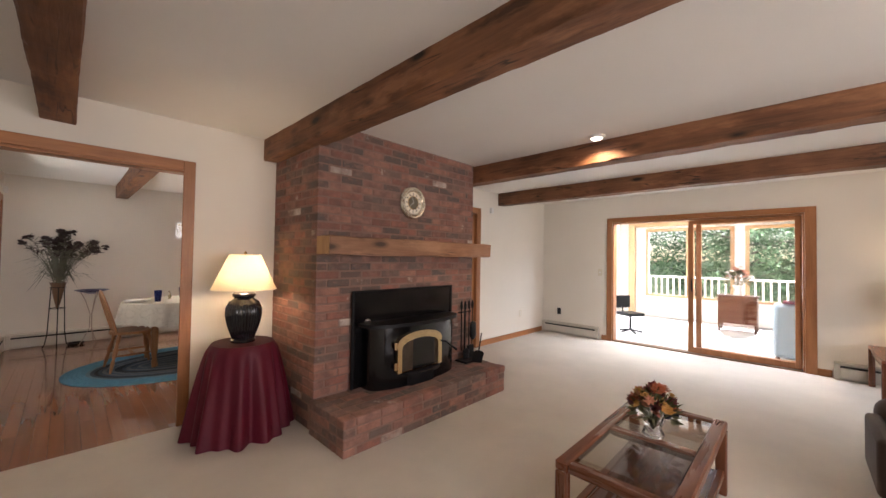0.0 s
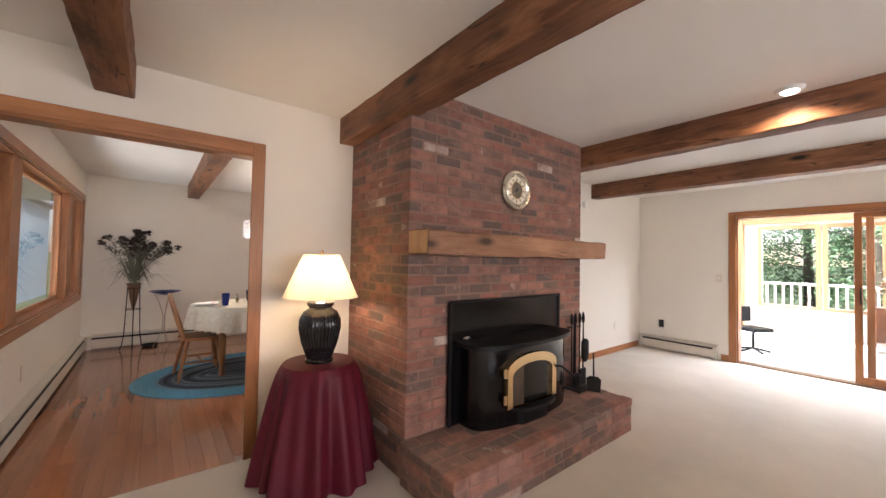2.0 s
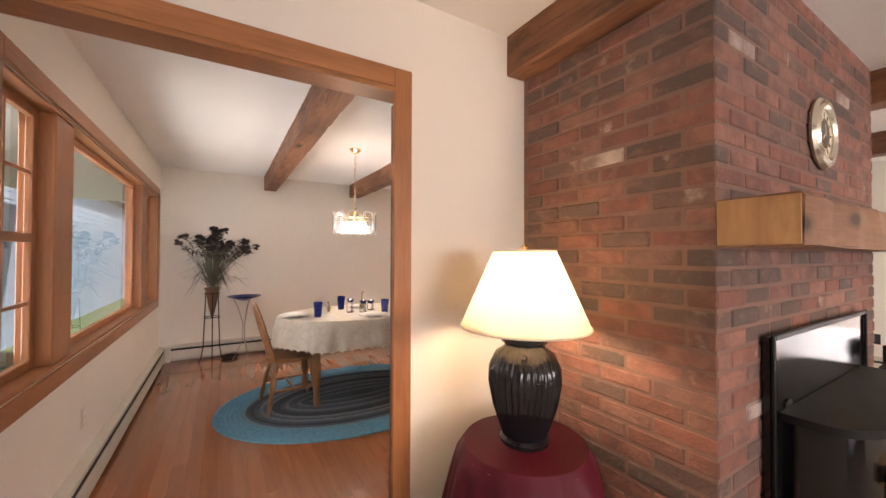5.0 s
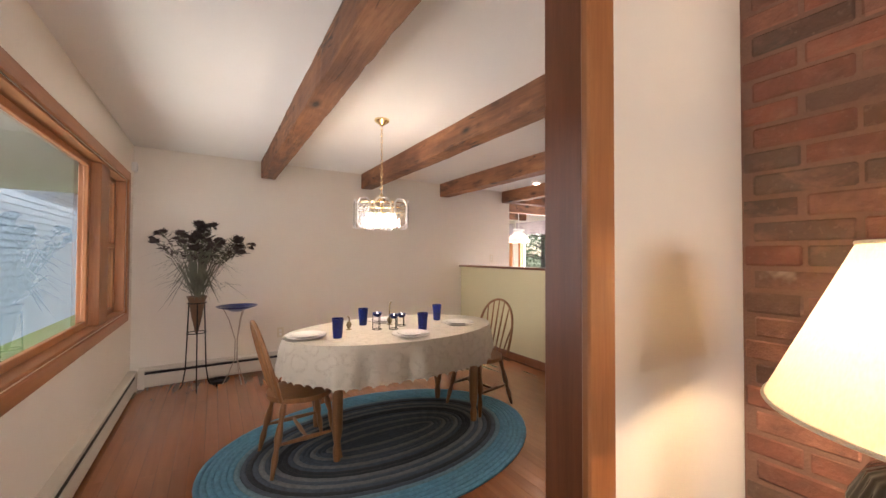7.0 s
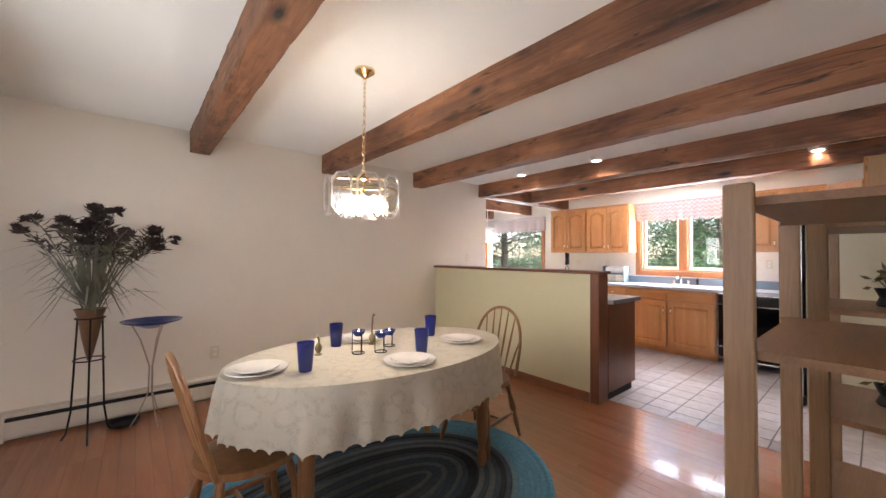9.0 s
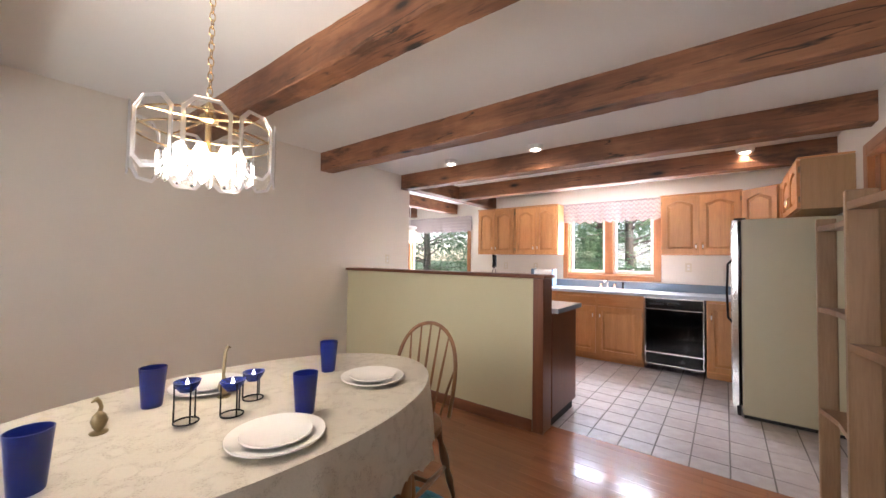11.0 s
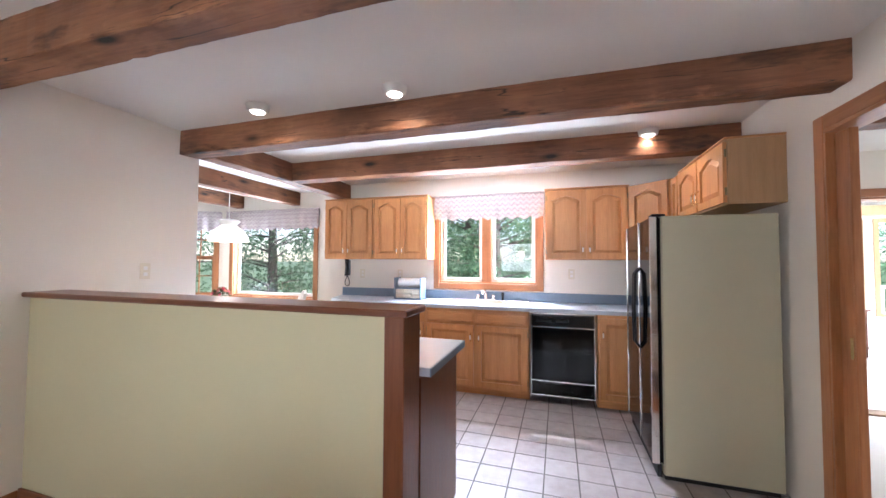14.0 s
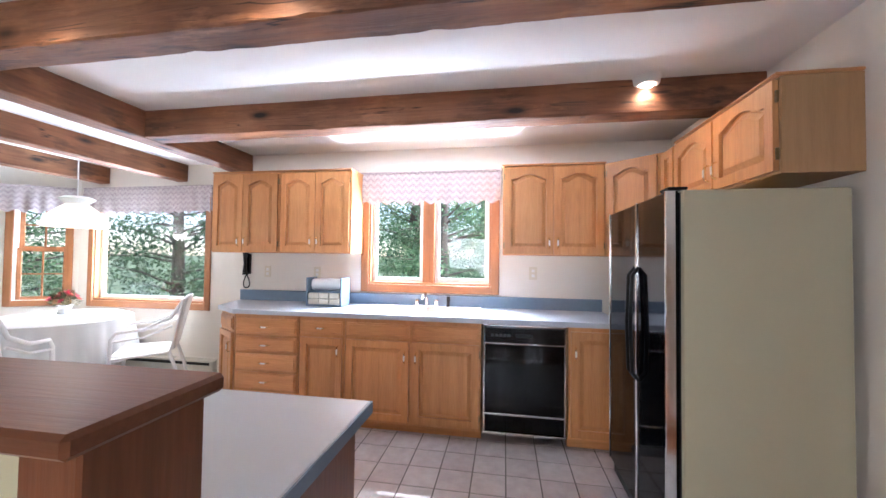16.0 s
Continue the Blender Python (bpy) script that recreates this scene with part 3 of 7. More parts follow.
# fireplace tools
tools = thing("fireplace_tool_set", pose(3.33, 3.33, 0.255), "black iron fireplace tool set on the brick hearth", "fireplace tools")
part("base", Geo().box(-0.12, 0.12, -0.08, 0.08, 0, 0.018, 0.005), IRON, tools)
part("stand", Geo().tube([(0, 0.05, 0.018), (0, 0.05, 0.62)], 0.009).tube([(-0.1, 0.05, 0.52), (0.1, 0.05, 0.52)], 0.007), IRON, tools, smooth=True)
for k, dx in enumerate((-0.09, -0.03, 0.035, 0.09)):
    g = Geo().tube([(dx, 0.02, 0.12), (dx, 0.02, 0.56)], 0.006).lathe([(0.0, 0.55), (0.012, 0.56), (0.015, 0.6), (0.008, 0.64), (0.0, 0.65)], 10, pose(dx, 0.02, 0))
    if k == 1:
        g.lathe([(0.012, 0.14), (0.05, 0.12), (0.045, 0.05), (0.035, 0.03)], 14, pose(dx, 0.0, 0) @ Matrix.Diagonal((1, 0.5, 1, 1)))
    if k == 2:
        g.box(dx - 0.05, dx + 0.05, -0.015, 0.005, 0.03, 0.17, 0.006)
    if k == 3:
        g.lathe([(0.02, 0.42), (0.05, 0.40), (0.055, 0.26), (0.02, 0.22)], 14, pose(dx - 0.02, -0.01, 0) @ Matrix.Diagonal((0.9, 0.5, 1, 1)))
    part(("poker", "brush", "shovel", "tongs")[k], g, IRON, tools, smooth=True)
shovel = solid("ash_shovel", Geo().prism([(-0.05, 0), (0.05, 0), (0.06, 0.12), (0.03, 0.15), (-0.03, 0.15), (-0.06, 0.12)], 0, 0.008).tube([(0, 0.15, 0.006), (0, 0.4, 0.012)], 0.007), IRON, "black iron ash shovel leaning on the tool set", "shovel", m=pose(3.3, 3.18, 0.276, 35, 0, -60))

# wall clock on the bricks
clock = thing("wall_clock", pose(2.60, FP_Y - 0.004, 1.89, 90, 0, 0) @ Matrix.Diagonal((1.07, 1.07, 1, 1)), "round wall clock with ornate gold rim on brick", "clock")
part("rim", Geo().lathe([(0.098, 0.0), (0.142, 0.0), (0.148, 0.012), (0.138, 0.026), (0.122, 0.022), (0.112, 0.03), (0.1, 0.02), (0.098, 0.0)], 48, caps=False), plain("pale_gold", (0.78, 0.74, 0.62), 0.25, 0.9, vary=0.1, bumps=0.3, fine=50), clock, smooth=True)
part("dial", Geo().lathe([(0.0, 0.004), (0.1, 0.004), (0.1, 0.012), (0.0, 0.012)], 40), plain("dial_cream", (0.78, 0.70, 0.55), 0.5, vary=0.05), clock, "cream dial")
part("inner_ring", Geo().lathe([(0.055, 0.0125), (0.062, 0.0125), (0.062, 0.016), (0.055, 0.016), (0.055, 0.0125)], 40, caps=False), BRASS, clock)
for k in range(12):
    part("hour_mark", Geo().box(-0.003, 0.003, 0.068, 0.088, 0.0125, 0.0145, m=pose(0, 0, 0, 0, 0, 30 * k)), IRON, clock)
part("inner_dial", Geo().lathe([(0.0, 0.012), (0.055, 0.012), (0.055, 0.0145), (0.0, 0.0145)], 36), plain("dark_dial", (0.16, 0.13, 0.09), 0.4), clock, "dark bronze inner dial")
part("hour_hand", Geo().box(-0.004, 0.004, -0.01, 0.045, 0.0155, 0.018, m=pose(0, 0, 0, 0, 0, 130)), CHROME, clock)
part("minute_hand", Geo().box(-0.003, 0.003, -0.012, 0.07, 0.0185, 0.02, m=pose(0, 0, 0, 0, 0, 20)), CHROME, clock)

# round side table under a floor-length cloth, and the lamp on it
side = thing("side_table", pose(1.262, 3.905, 0), "round side table draped with burgundy floor-length cloth", "side table")
def drape(u, v):
    a = 2 * math.pi * u
    if v < 0.12:
        r, z = 0.226 * v / 0.12, 0.68
    else:
        t = (v - 0.12) / 0.88
        fold = math.sin(9 * a + 0.8 * math.sin(3 * a)) * 0.5 + 0.4 * math.sin(17 * a + 1.3 + math.sin(2 * a))
        r = 0.229 + 0.125 * t ** 0.75 + 0.058 * fold * t ** 0.8
        z = 0.68 * (1 - t) - (0.01 if 0.02 < t < 0.08 else 0)
        z = max(z, 0.004)
    return (r * math.cos(a), r * math.sin(a), z)
part("tablecloth", Geo().grid(drape, 180, 26, True), CLOTH_RED, side, smooth=True)
part("leg_post", Geo().lathe([(0.12, 0.002), (0.13, 0.02), (0.035, 0.06), (0.03, 0.6), (0.22, 0.64), (0.23, 0.66), (0, 0.665)], 20), CHERRY_Z, side)

lamp = thing("table_lamp", pose(1.262, 3.905, 0.682), "lit table lamp with black ribbed ceramic urn base", "lamp")
prof = [(0.0, 0.0), (0.085, 0.0), (0.088, 0.015), (0.078, 0.025), (0.085, 0.05), (0.112, 0.13), (0.127, 0.21), (0.125, 0.265), (0.105, 0.315), (0.075, 0.335), (0.07, 0.345), (0.082, 0.355), (0.084, 0.375), (0.07, 0.385), (0.0, 0.387)]
g, nn = Geo(), 216
vs, fs, k = [], [], len(prof)
for i in range(nn):
    a = 2 * math.pi * i / nn
    rib = 1 + 0.026 * math.cos(36 * a)
    vs += [(r * (rib if 0.03 < z < 0.3 else 1) * math.cos(a), r * (rib if 0.03 < z < 0.3 else 1) * math.sin(a), z) for r, z in prof]
for i in range(nn):
    j = (i + 1) % nn
    fs += [(i * k + q, j * k + q, j * k + q + 1, i * k + q + 1) for q in range(k - 1)]
g.add(vs, fs)
part("base", g, GLAZE, lamp, smooth=True)
part("stem", Geo().tube([(0, 0, 0.387), (0, 0, 0.682)], 0.008), BRASS, lamp)
part("shade", Geo().grid(lambda u, v: ((0.23 - 0.118 * v) * math.cos(2 * math.pi * u), (0.23 - 0.118 * v) * math.sin(2 * math.pi * u), 0.411 + 0.27 * v), 48, 6, True), SHADE, lamp, "glowing cream fabric shade", smooth=True)
for r_, z_ in ((0.23, 0.411), (0.112, 0.681)):
    part("shade_trim", Geo().tube([(r_ * math.cos(t), r_ * math.sin(t), z_) for t in (2 * math.pi * i / 48 for i in range(49))], 0.0035, 6), IVORY, lamp, "cream bound edge", smooth=True)
part("finial", Geo().lathe([(0.0, 0.682), (0.006, 0.682), (0.012, 0.695), (0.005, 0.708), (0.0, 0.712)], 12), BRASS, lamp, smooth=True)

# coffee table with glass panels
ct = thing("coffee_table", pose(1.915, 1.065, 0), "dark cherry coffee table with smoked glass panels", "coffee table")
L, Wd, H = 1.12, 0.53, 0.42
for x in (0.0, L - 0.055):
    for y in (0.0, Wd - 0.055):
        part("leg", Geo().box(x, x + 0.055, y, y + 0.055, 0, H - 0.05, 0.006), CHERRY_Z, ct)
part("top_rail", Geo().box(0, L, 0, 0.065, H - 0.048, H, 0.008), CHERRY_X, ct)
part("top_rail", Geo().box(0, L, Wd - 0.065, Wd, H - 0.048, H, 0.008), CHERRY_X, ct)
for x in (0, L / 2 - 0.03, L - 0.06):
    part("cross_rail", Geo().box(x, x + 0.06, 0.0655, Wd - 0.0655, H - 0.046, H - 0.002, 0.008), CHERRY_Y, ct)
for x0, x1 in ((0.061, L / 2 - 0.031), (L / 2 + 0.031, L - 0.061)):
    part("glass_panel", Geo().box(x0, x1, 0.067, Wd - 0.067, H - 0.016, H - 0.010), SMOKED, ct, "smoked glass panel")
part("stretcher_rail", Geo().box(0.056, L - 0.056, 0.01, 0.045, 0.11, 0.15, 0.005), CHERRY_X, ct)
part("stretcher_rail", Geo().box(0.056, L - 0.056, Wd - 0.045, Wd - 0.01, 0.11, 0.15, 0.005), CHERRY_X, ct)
part("lower_shelf", Geo().box(0.056, L - 0.056, 0.046, Wd - 0.046, 0.12, 0.14, 0.003), CHERRY_X, ct)

LEAF = plain("dried_leaf", (0.10, 0.09, 0.03), 0.6, vary=0.4, bumps=0.1)
PETALS = [plain("petal_rust", (0.42, 0.12, 0.05), 0.6, vary=0.3), plain("petal_plum", (0.16, 0.025, 0.03), 0.6, vary=0.3), plain("petal_gold", (0.50, 0.26, 0.06), 0.6, vary=0.3), plain("petal_peach", (0.55, 0.24, 0.15), 0.6, vary=0.3)]


def blossom(g, c, r, rnd, rings=3, n=7):
    """Overlapping cupped petals round a centre."""
    tilt = Euler((rnd.uniform(-0.7, 0.7), rnd.uniform(-0.7, 0.7), rnd.uniform(0, 6))).to_matrix()
    c = Vector(c)
    for k in range(rings):
        rr, lift = r * (1 - 0.27 * k), r * 0.28 * k
        for i in range(n - k):
            a = 2 * math.pi * (i + 0.5 * k) / (n - k)
            w = math.pi / (n - k) * 1.15
            p = [(0, 0, lift * 0.4), (rr * 0.6 * math.cos(a - w), rr * 0.6 * math.sin(a - w), lift + rr * 0.1), (rr * math.cos(a), rr * math.sin(a), lift + rr * 0.35), (rr * 0.6 * math.cos(a + w), rr * 0.6 * math.sin(a + w), lift + rr * 0.1)]
            g.add([c + tilt @ Vector(q) for q in p], [(0, 1, 2, 3)])


def leaf(g, p, d, length, width, rnd):
    p, d = Vector(p), Vector(d).normalized()
    s = d.cross(Vector((rnd.uniform(-1, 1), rnd.uniform(-1, 1), rnd.uniform(0.2, 1)))).normalized() * width / 2
    n = d.cross(s).normalized() * length * 0.08
    g.add([p, p + d * length * 0.45 + s + n, p + d * length, p + d * length * 0.45 - s + n], [(0, 1, 2, 3)])


def bouquet(name, at, radius, height, petals, count, label, vase_mat, seed, vase_h=0.14, vase_r=0.05):
    rnd = random.Random(seed)
    ob = thing(name, at, label, "flowers")
    part("vase", Geo().lathe([(0.0, 0.0), (vase_r * 0.9, 0.0), (vase_r, 0.01), (vase_r * 0.75, vase_h * 0.5), (vase_r * 1.1, vase_h), (vase_r, vase_h), (vase_r * 0.68, vase_h * 0.5), (vase_r * 0.8, 0.015), (0.0, 0.013)], 24), vase_mat, ob, smooth=True)
    geos, lv, st = [Geo() for _ in petals], Geo(), Geo()
    for i in range(count):
        a, e = rnd.uniform(0, 6.28), rnd.uniform(0.1, 1.45)
        d = Vector((math.cos(a) * math.cos(e), math.sin(a) * math.cos(e), math.sin(e)))
        c = Vector((0, 0, vase_h + height * 0.25)) + Vector((d.x * radius, d.y * radius, d.z * height * 0.75)) * rnd.uniform(0.75, 1.0)
        blossom(geos[i % len(petals)], c, radius * rnd.uniform(0.24, 0.36), rnd)
        st.tube([(0, 0, vase_h * 0.4), (c.x * 0.3, c.y * 0.3, vase_h), tuple(c)], 0.0022, 5)
    for i in range(count * 3):
        a, e = rnd.uniform(0, 6.28), rnd.uniform(-0.3, 1.4)
        d = Vector((math.cos(a) * math.cos(e), math.sin(a) * math.cos(e), math.sin(e)))
        leaf(lv, Vector((0, 0, vase_h + height * 0.2)) + d * radius * 0.7, d, radius * rnd.uniform(0.35, 0.6), radius * 0.2, rnd)
    for gg, mm in zip(geos, petals):
        tagged(part("blossom_mass", gg, mm, ob), kind="stuff")
    tagged(part("foliage", lv, LEAF, ob), kind="stuff")
    tagged(part("stem_mass", st, LEAF, ob), kind="stuff")
    return ob


bouquet("flower_vase", pose(2.52, 1.33, H + 0.0), 0.12, 0.165, PETALS, 40, "rust and plum silk flowers in clear glass vase", CLEAR, 3, 0.095, 0.055)
for dx in (0.0, 0.05):
    solid("candle_jar", Geo().lathe([(0, 0), (0.02, 0), (0.021, 0.005), (0.019, 0.06), (0.016, 0.06), (0.015, 0.01), (0, 0.01)], 16), GLAZE, "small dark glass candle jar on coffee table", "candle holder", "candle jars", smooth=True, m=pose(2.82 + dx, 1.33 - dx * 0.6, H))

# recliner, end table and lamp
rec = thing("recliner", pose(3.63, -0.04, 0), "dark brown leather recliner with padded arms", "armchair")
def cushion(x0, x1, y0, y1, z0, z1, r, m=None):
    g = Geo().box(x0, x1, y0, y1, z0, z1, r, m)
    return g
def soft(name, geo, mat, parent, width, seg=4, m=None):
    ob = part(name, geo, mat, parent, smooth=True)
    md = ob.modifiers.new("round", "BEVEL")
    md.width, md.segments, md.limit_method, md.angle_limit = width, seg, "ANGLE", radians(25)
    return ob
soft("seat", Geo().box(-0.27, 0.27, -0.2, 0.42, 0.22, 0.46), LEATHER, rec, 0.06)
soft("backrest", Geo().box(-0.33, 0.33, -0.42, -0.18, 0.25, 1.0, m=pose(0, -0.05, 0, 10)), LEATHER, rec, 0.09)
soft("arm", Geo().box(-0.46, -0.28, -0.35, 0.45, 0.12, 0.50), LEATHER, rec, 0.085)
soft("arm", Geo().box(0.28, 0.46, -0.35, 0.45, 0.12, 0.50), LEATHER, rec, 0.085)
soft("footrest", Geo().box(-0.27, 0.27, 0.421, 0.5, 0.1, 0.42), LEATHER, rec, 0.03)
part("base", Geo().box(-0.4, 0.4, -0.33, 0.4, 0.0, 0.118, 0.01), IRON, rec)

et = thing("end_table", pose(5.66, -0.42, 0), "dark cherry end table with open base", "end table")
part("tabletop", Geo().box(0, 0.95, 0, 0.62, 0.42, 0.455, 0.008), CHERRY_X, et)
for x in (0.0, 0.9):
    for y in (0.0, 0.57):
        part("leg", Geo().box(x, x + 0.05, y, y + 0.05, 0, 0.418, 0.005), CHERRY_Z, et)
part("apron", Geo().box(0.05, 0.9, 0.575, 0.6, 0.355, 0.418, 0.003), CHERRY_X, et)
part("apron", Geo().box(0.015, 0.04, 0.05, 0.57, 0.355, 0.418, 0.003), CHERRY_Y, et)
el = thing("table_lamp", pose(6.35, -0.15, 0.455), "lit table lamp with warm shade on end table", "lamp")
part("base", Geo().lathe([(0, 0), (0.08, 0), (0.09, 0.02), (0.05, 0.06), (0.1, 0.18), (0.08, 0.3), (0.03, 0.36), (0, 0.36)], 24), GLAZE, el, smooth=True)
part("stem", Geo().tube([(0, 0, 0.36), (0, 0, 0.72)], 0.008), BRASS, el)
part("shade", Geo().grid(lambda u, v: ((0.22 - 0.11 * v) * math.cos(2 * math.pi * u), (0.22 - 0.11 * v) * math.sin(2 * math.pi * u), 0.45 + 0.27 * v), 40, 4, True), SHADE, el, "glowing cream shade", smooth=True)


# ---- baseboard heaters ----
def heater(length, m, label="cream enamel hydronic baseboard heater along the wall"):
    """Along local +x, its back at y 0, its front at y -0.065."""
    ob = thing("baseboard_heater", m, label, "heater", "baseboard heaters")
    part("back_plate", Geo().box(0, length, -0.012, -0.001, 0.0, 0.205, 0.002), HEATER, ob)
    part("front_cover", Geo().box(0.05, length - 0.05, -0.066, -0.058, 0.03, 0.14, 0.003), HEATER, ob)
    part("top_hood", Geo().prism([(-0.001, 0), (-0.058, -0.012), (-0.062, -0.03), (-0.056, -0.03), (-0.052, -0.02), (-0.001, -0.012)], 0, length, Matrix(((0, 0, 1, 0), (1, 0, 0, 0), (0, 1, 0, 0.205), (0, 0, 0, 1)))), HEATER, ob)
    part("fin_element", Geo().box(0.05, length - 0.05, -0.055, -0.014, 0.06, 0.155), DARK, ob, "dark heating fins")
    for x in (0.0, length - 0.05):
        part("end_cap", Geo().box(x, x + 0.05, -0.068, -0.013, 0.0, 0.19, 0.004), HEATER, ob)
    return ob


heater(1.05, pose(EAST, DIV0 - 0.02, 0, 0, 0, -90))
heater(2.6, pose(EAST, 0.46, 0, 0, 0, -90))
heater(NORTH - DIV1 - 0.12, pose(WEST, DIV1 + 0.05, 0, 0, 0, 90))
heater(2.75, pose(WEST + 0.07, NORTH, 0))


# ---- baseboards ----
def baseboard(x0, x1, y0, y1, mat):
    return solid("baseboard", Geo().box(x0, x1, y0, y1, 0, 0.085, 0.004), mat, "narrow stained wooden baseboard", "baseboard", kind="structure")


baseboard(4.74, EAST - 0.07, DIV0 - 0.016, DIV0 - 0.001, TRIM_X)
baseboard(EAST - 0.016, EAST - 0.001, 0.47, 0.61, TRIM_Y)
baseboard(EAST - 0.016, EAST - 0.001, 3.1, 3.19, TRIM_Y)
baseboard(0.99, FP_L, DIV0 - 0.016, DIV0 - 0.001, TRIM_X)
baseboard(2.4, 3.62, NORTH - 0.016, NORTH - 0.001, TRIM_X)
baseboard(1.0, 3.78, DIV1 + 0.001, DIV1 + 0.016, TRIM_X)


# ---- wall plates ----
def plate(m, label, mat=IVORY, slots=True):
    """A wall plate facing local -y."""
    ob = thing("wall_outlet", m, label, "outlet", "wall plates")
    part("cover", Geo().box(-0.036, 0.036, -0.006, -0.001, -0.058, 0.058, 0.002), mat, ob)
    for dz in ((0.022, -0.022) if slots else (0.0,)):
        part("socket" if slots else "toggle", Geo().box(-0.014, 0.014, -0.009, -0.0061, dz - 0.013, dz + 0.013, 0.001), DARK if mat is DARK else WHITE, ob)
    return ob


plate(pose(EAST, 3.97, 0.40, 0, 0, -90), "dark wall outlet above the baseboard heater", DARK)
plate(pose(5.9, DIV0, 0.40), "ivory wall outlet on cream wall")
plate(pose(EAST, 3.22, 1.15, 0, 0, -90), "ivory light switch beside the sliding door", IVORY, False)
plate(pose(1.02, NORTH, 0.42), "ivory wall outlet on dining wall")
plate(pose(4.25, NORTH, 1.30), "ivory wall plate above the half wall")
plate(pose(WEST, 5.75, 0.42, 0, 0, 90), "ivory wall outlet below the dining window")
plate(pose(EAST, 5.54, 1.25, 0, 0, -90), "ivory double wall switch over counter")
plate(pose(EAST, 8.2, 1.22, 0, 0, -90), "white wall outlet over counter")
plate(pose(EAST, 7.65, 1.22, 0, 0, -90), "white wall outlet over counter")
for k, (x, y, z) in enumerate(((WEST, 8.5, 2.2), (5.0, DIV0 - 0.001, 2.13))):
    solid("alarm_sensor", Geo().box(-0.03, 0.03, -0.045, -0.001, -0.045, 0.045, 0.008), WHITE, "small white corner alarm sensor", "sensor", m=pose(x, y, z, 0, 0, 90 if k == 0 else 0))


# ---- recessed and surface spots ----
BULB = glow("bulb_glow", (1.0, 0.88, 0.70), 9.0)
def downlight(x, y, drop):
    ob = thing("ceiling_spot", pose(x, y, CEIL_Z), "small round white ceiling spotlight, lit", "ceiling light", "ceiling spots")
    part("ring", Geo().lathe([(0.046, -drop), (0.062, -drop), (0.068, -drop + 0.008), (0.075, -0.001), (0.046, -0.001), (0.046, -drop)], 28, caps=False), WHITE, ob, smooth=True)
    part("bulb", Geo().lathe([(0.0, -drop - 0.012), (0.03, -drop - 0.008), (0.044, -drop + 0.004), (0.044, -0.002), (0.0, -0.002)], 24), BULB, ob, "glowing bulb", smooth=True)
    return ob


downlight(3.43, 2.0, 0.02)
downlight(4.31, 6.62, 0.045)
downlight(4.28, 7.62, 0.045)
downlight(5.54, 5.0, 0.045)

# ---- windows ----
# White base colour carries the sun glare on the kitchen and nook sashes.
GLARE_SASH = plain("glare_white_sash", (0.72, 0.70, 0.66), 0.4, vary=0.04, bumps=0.02)


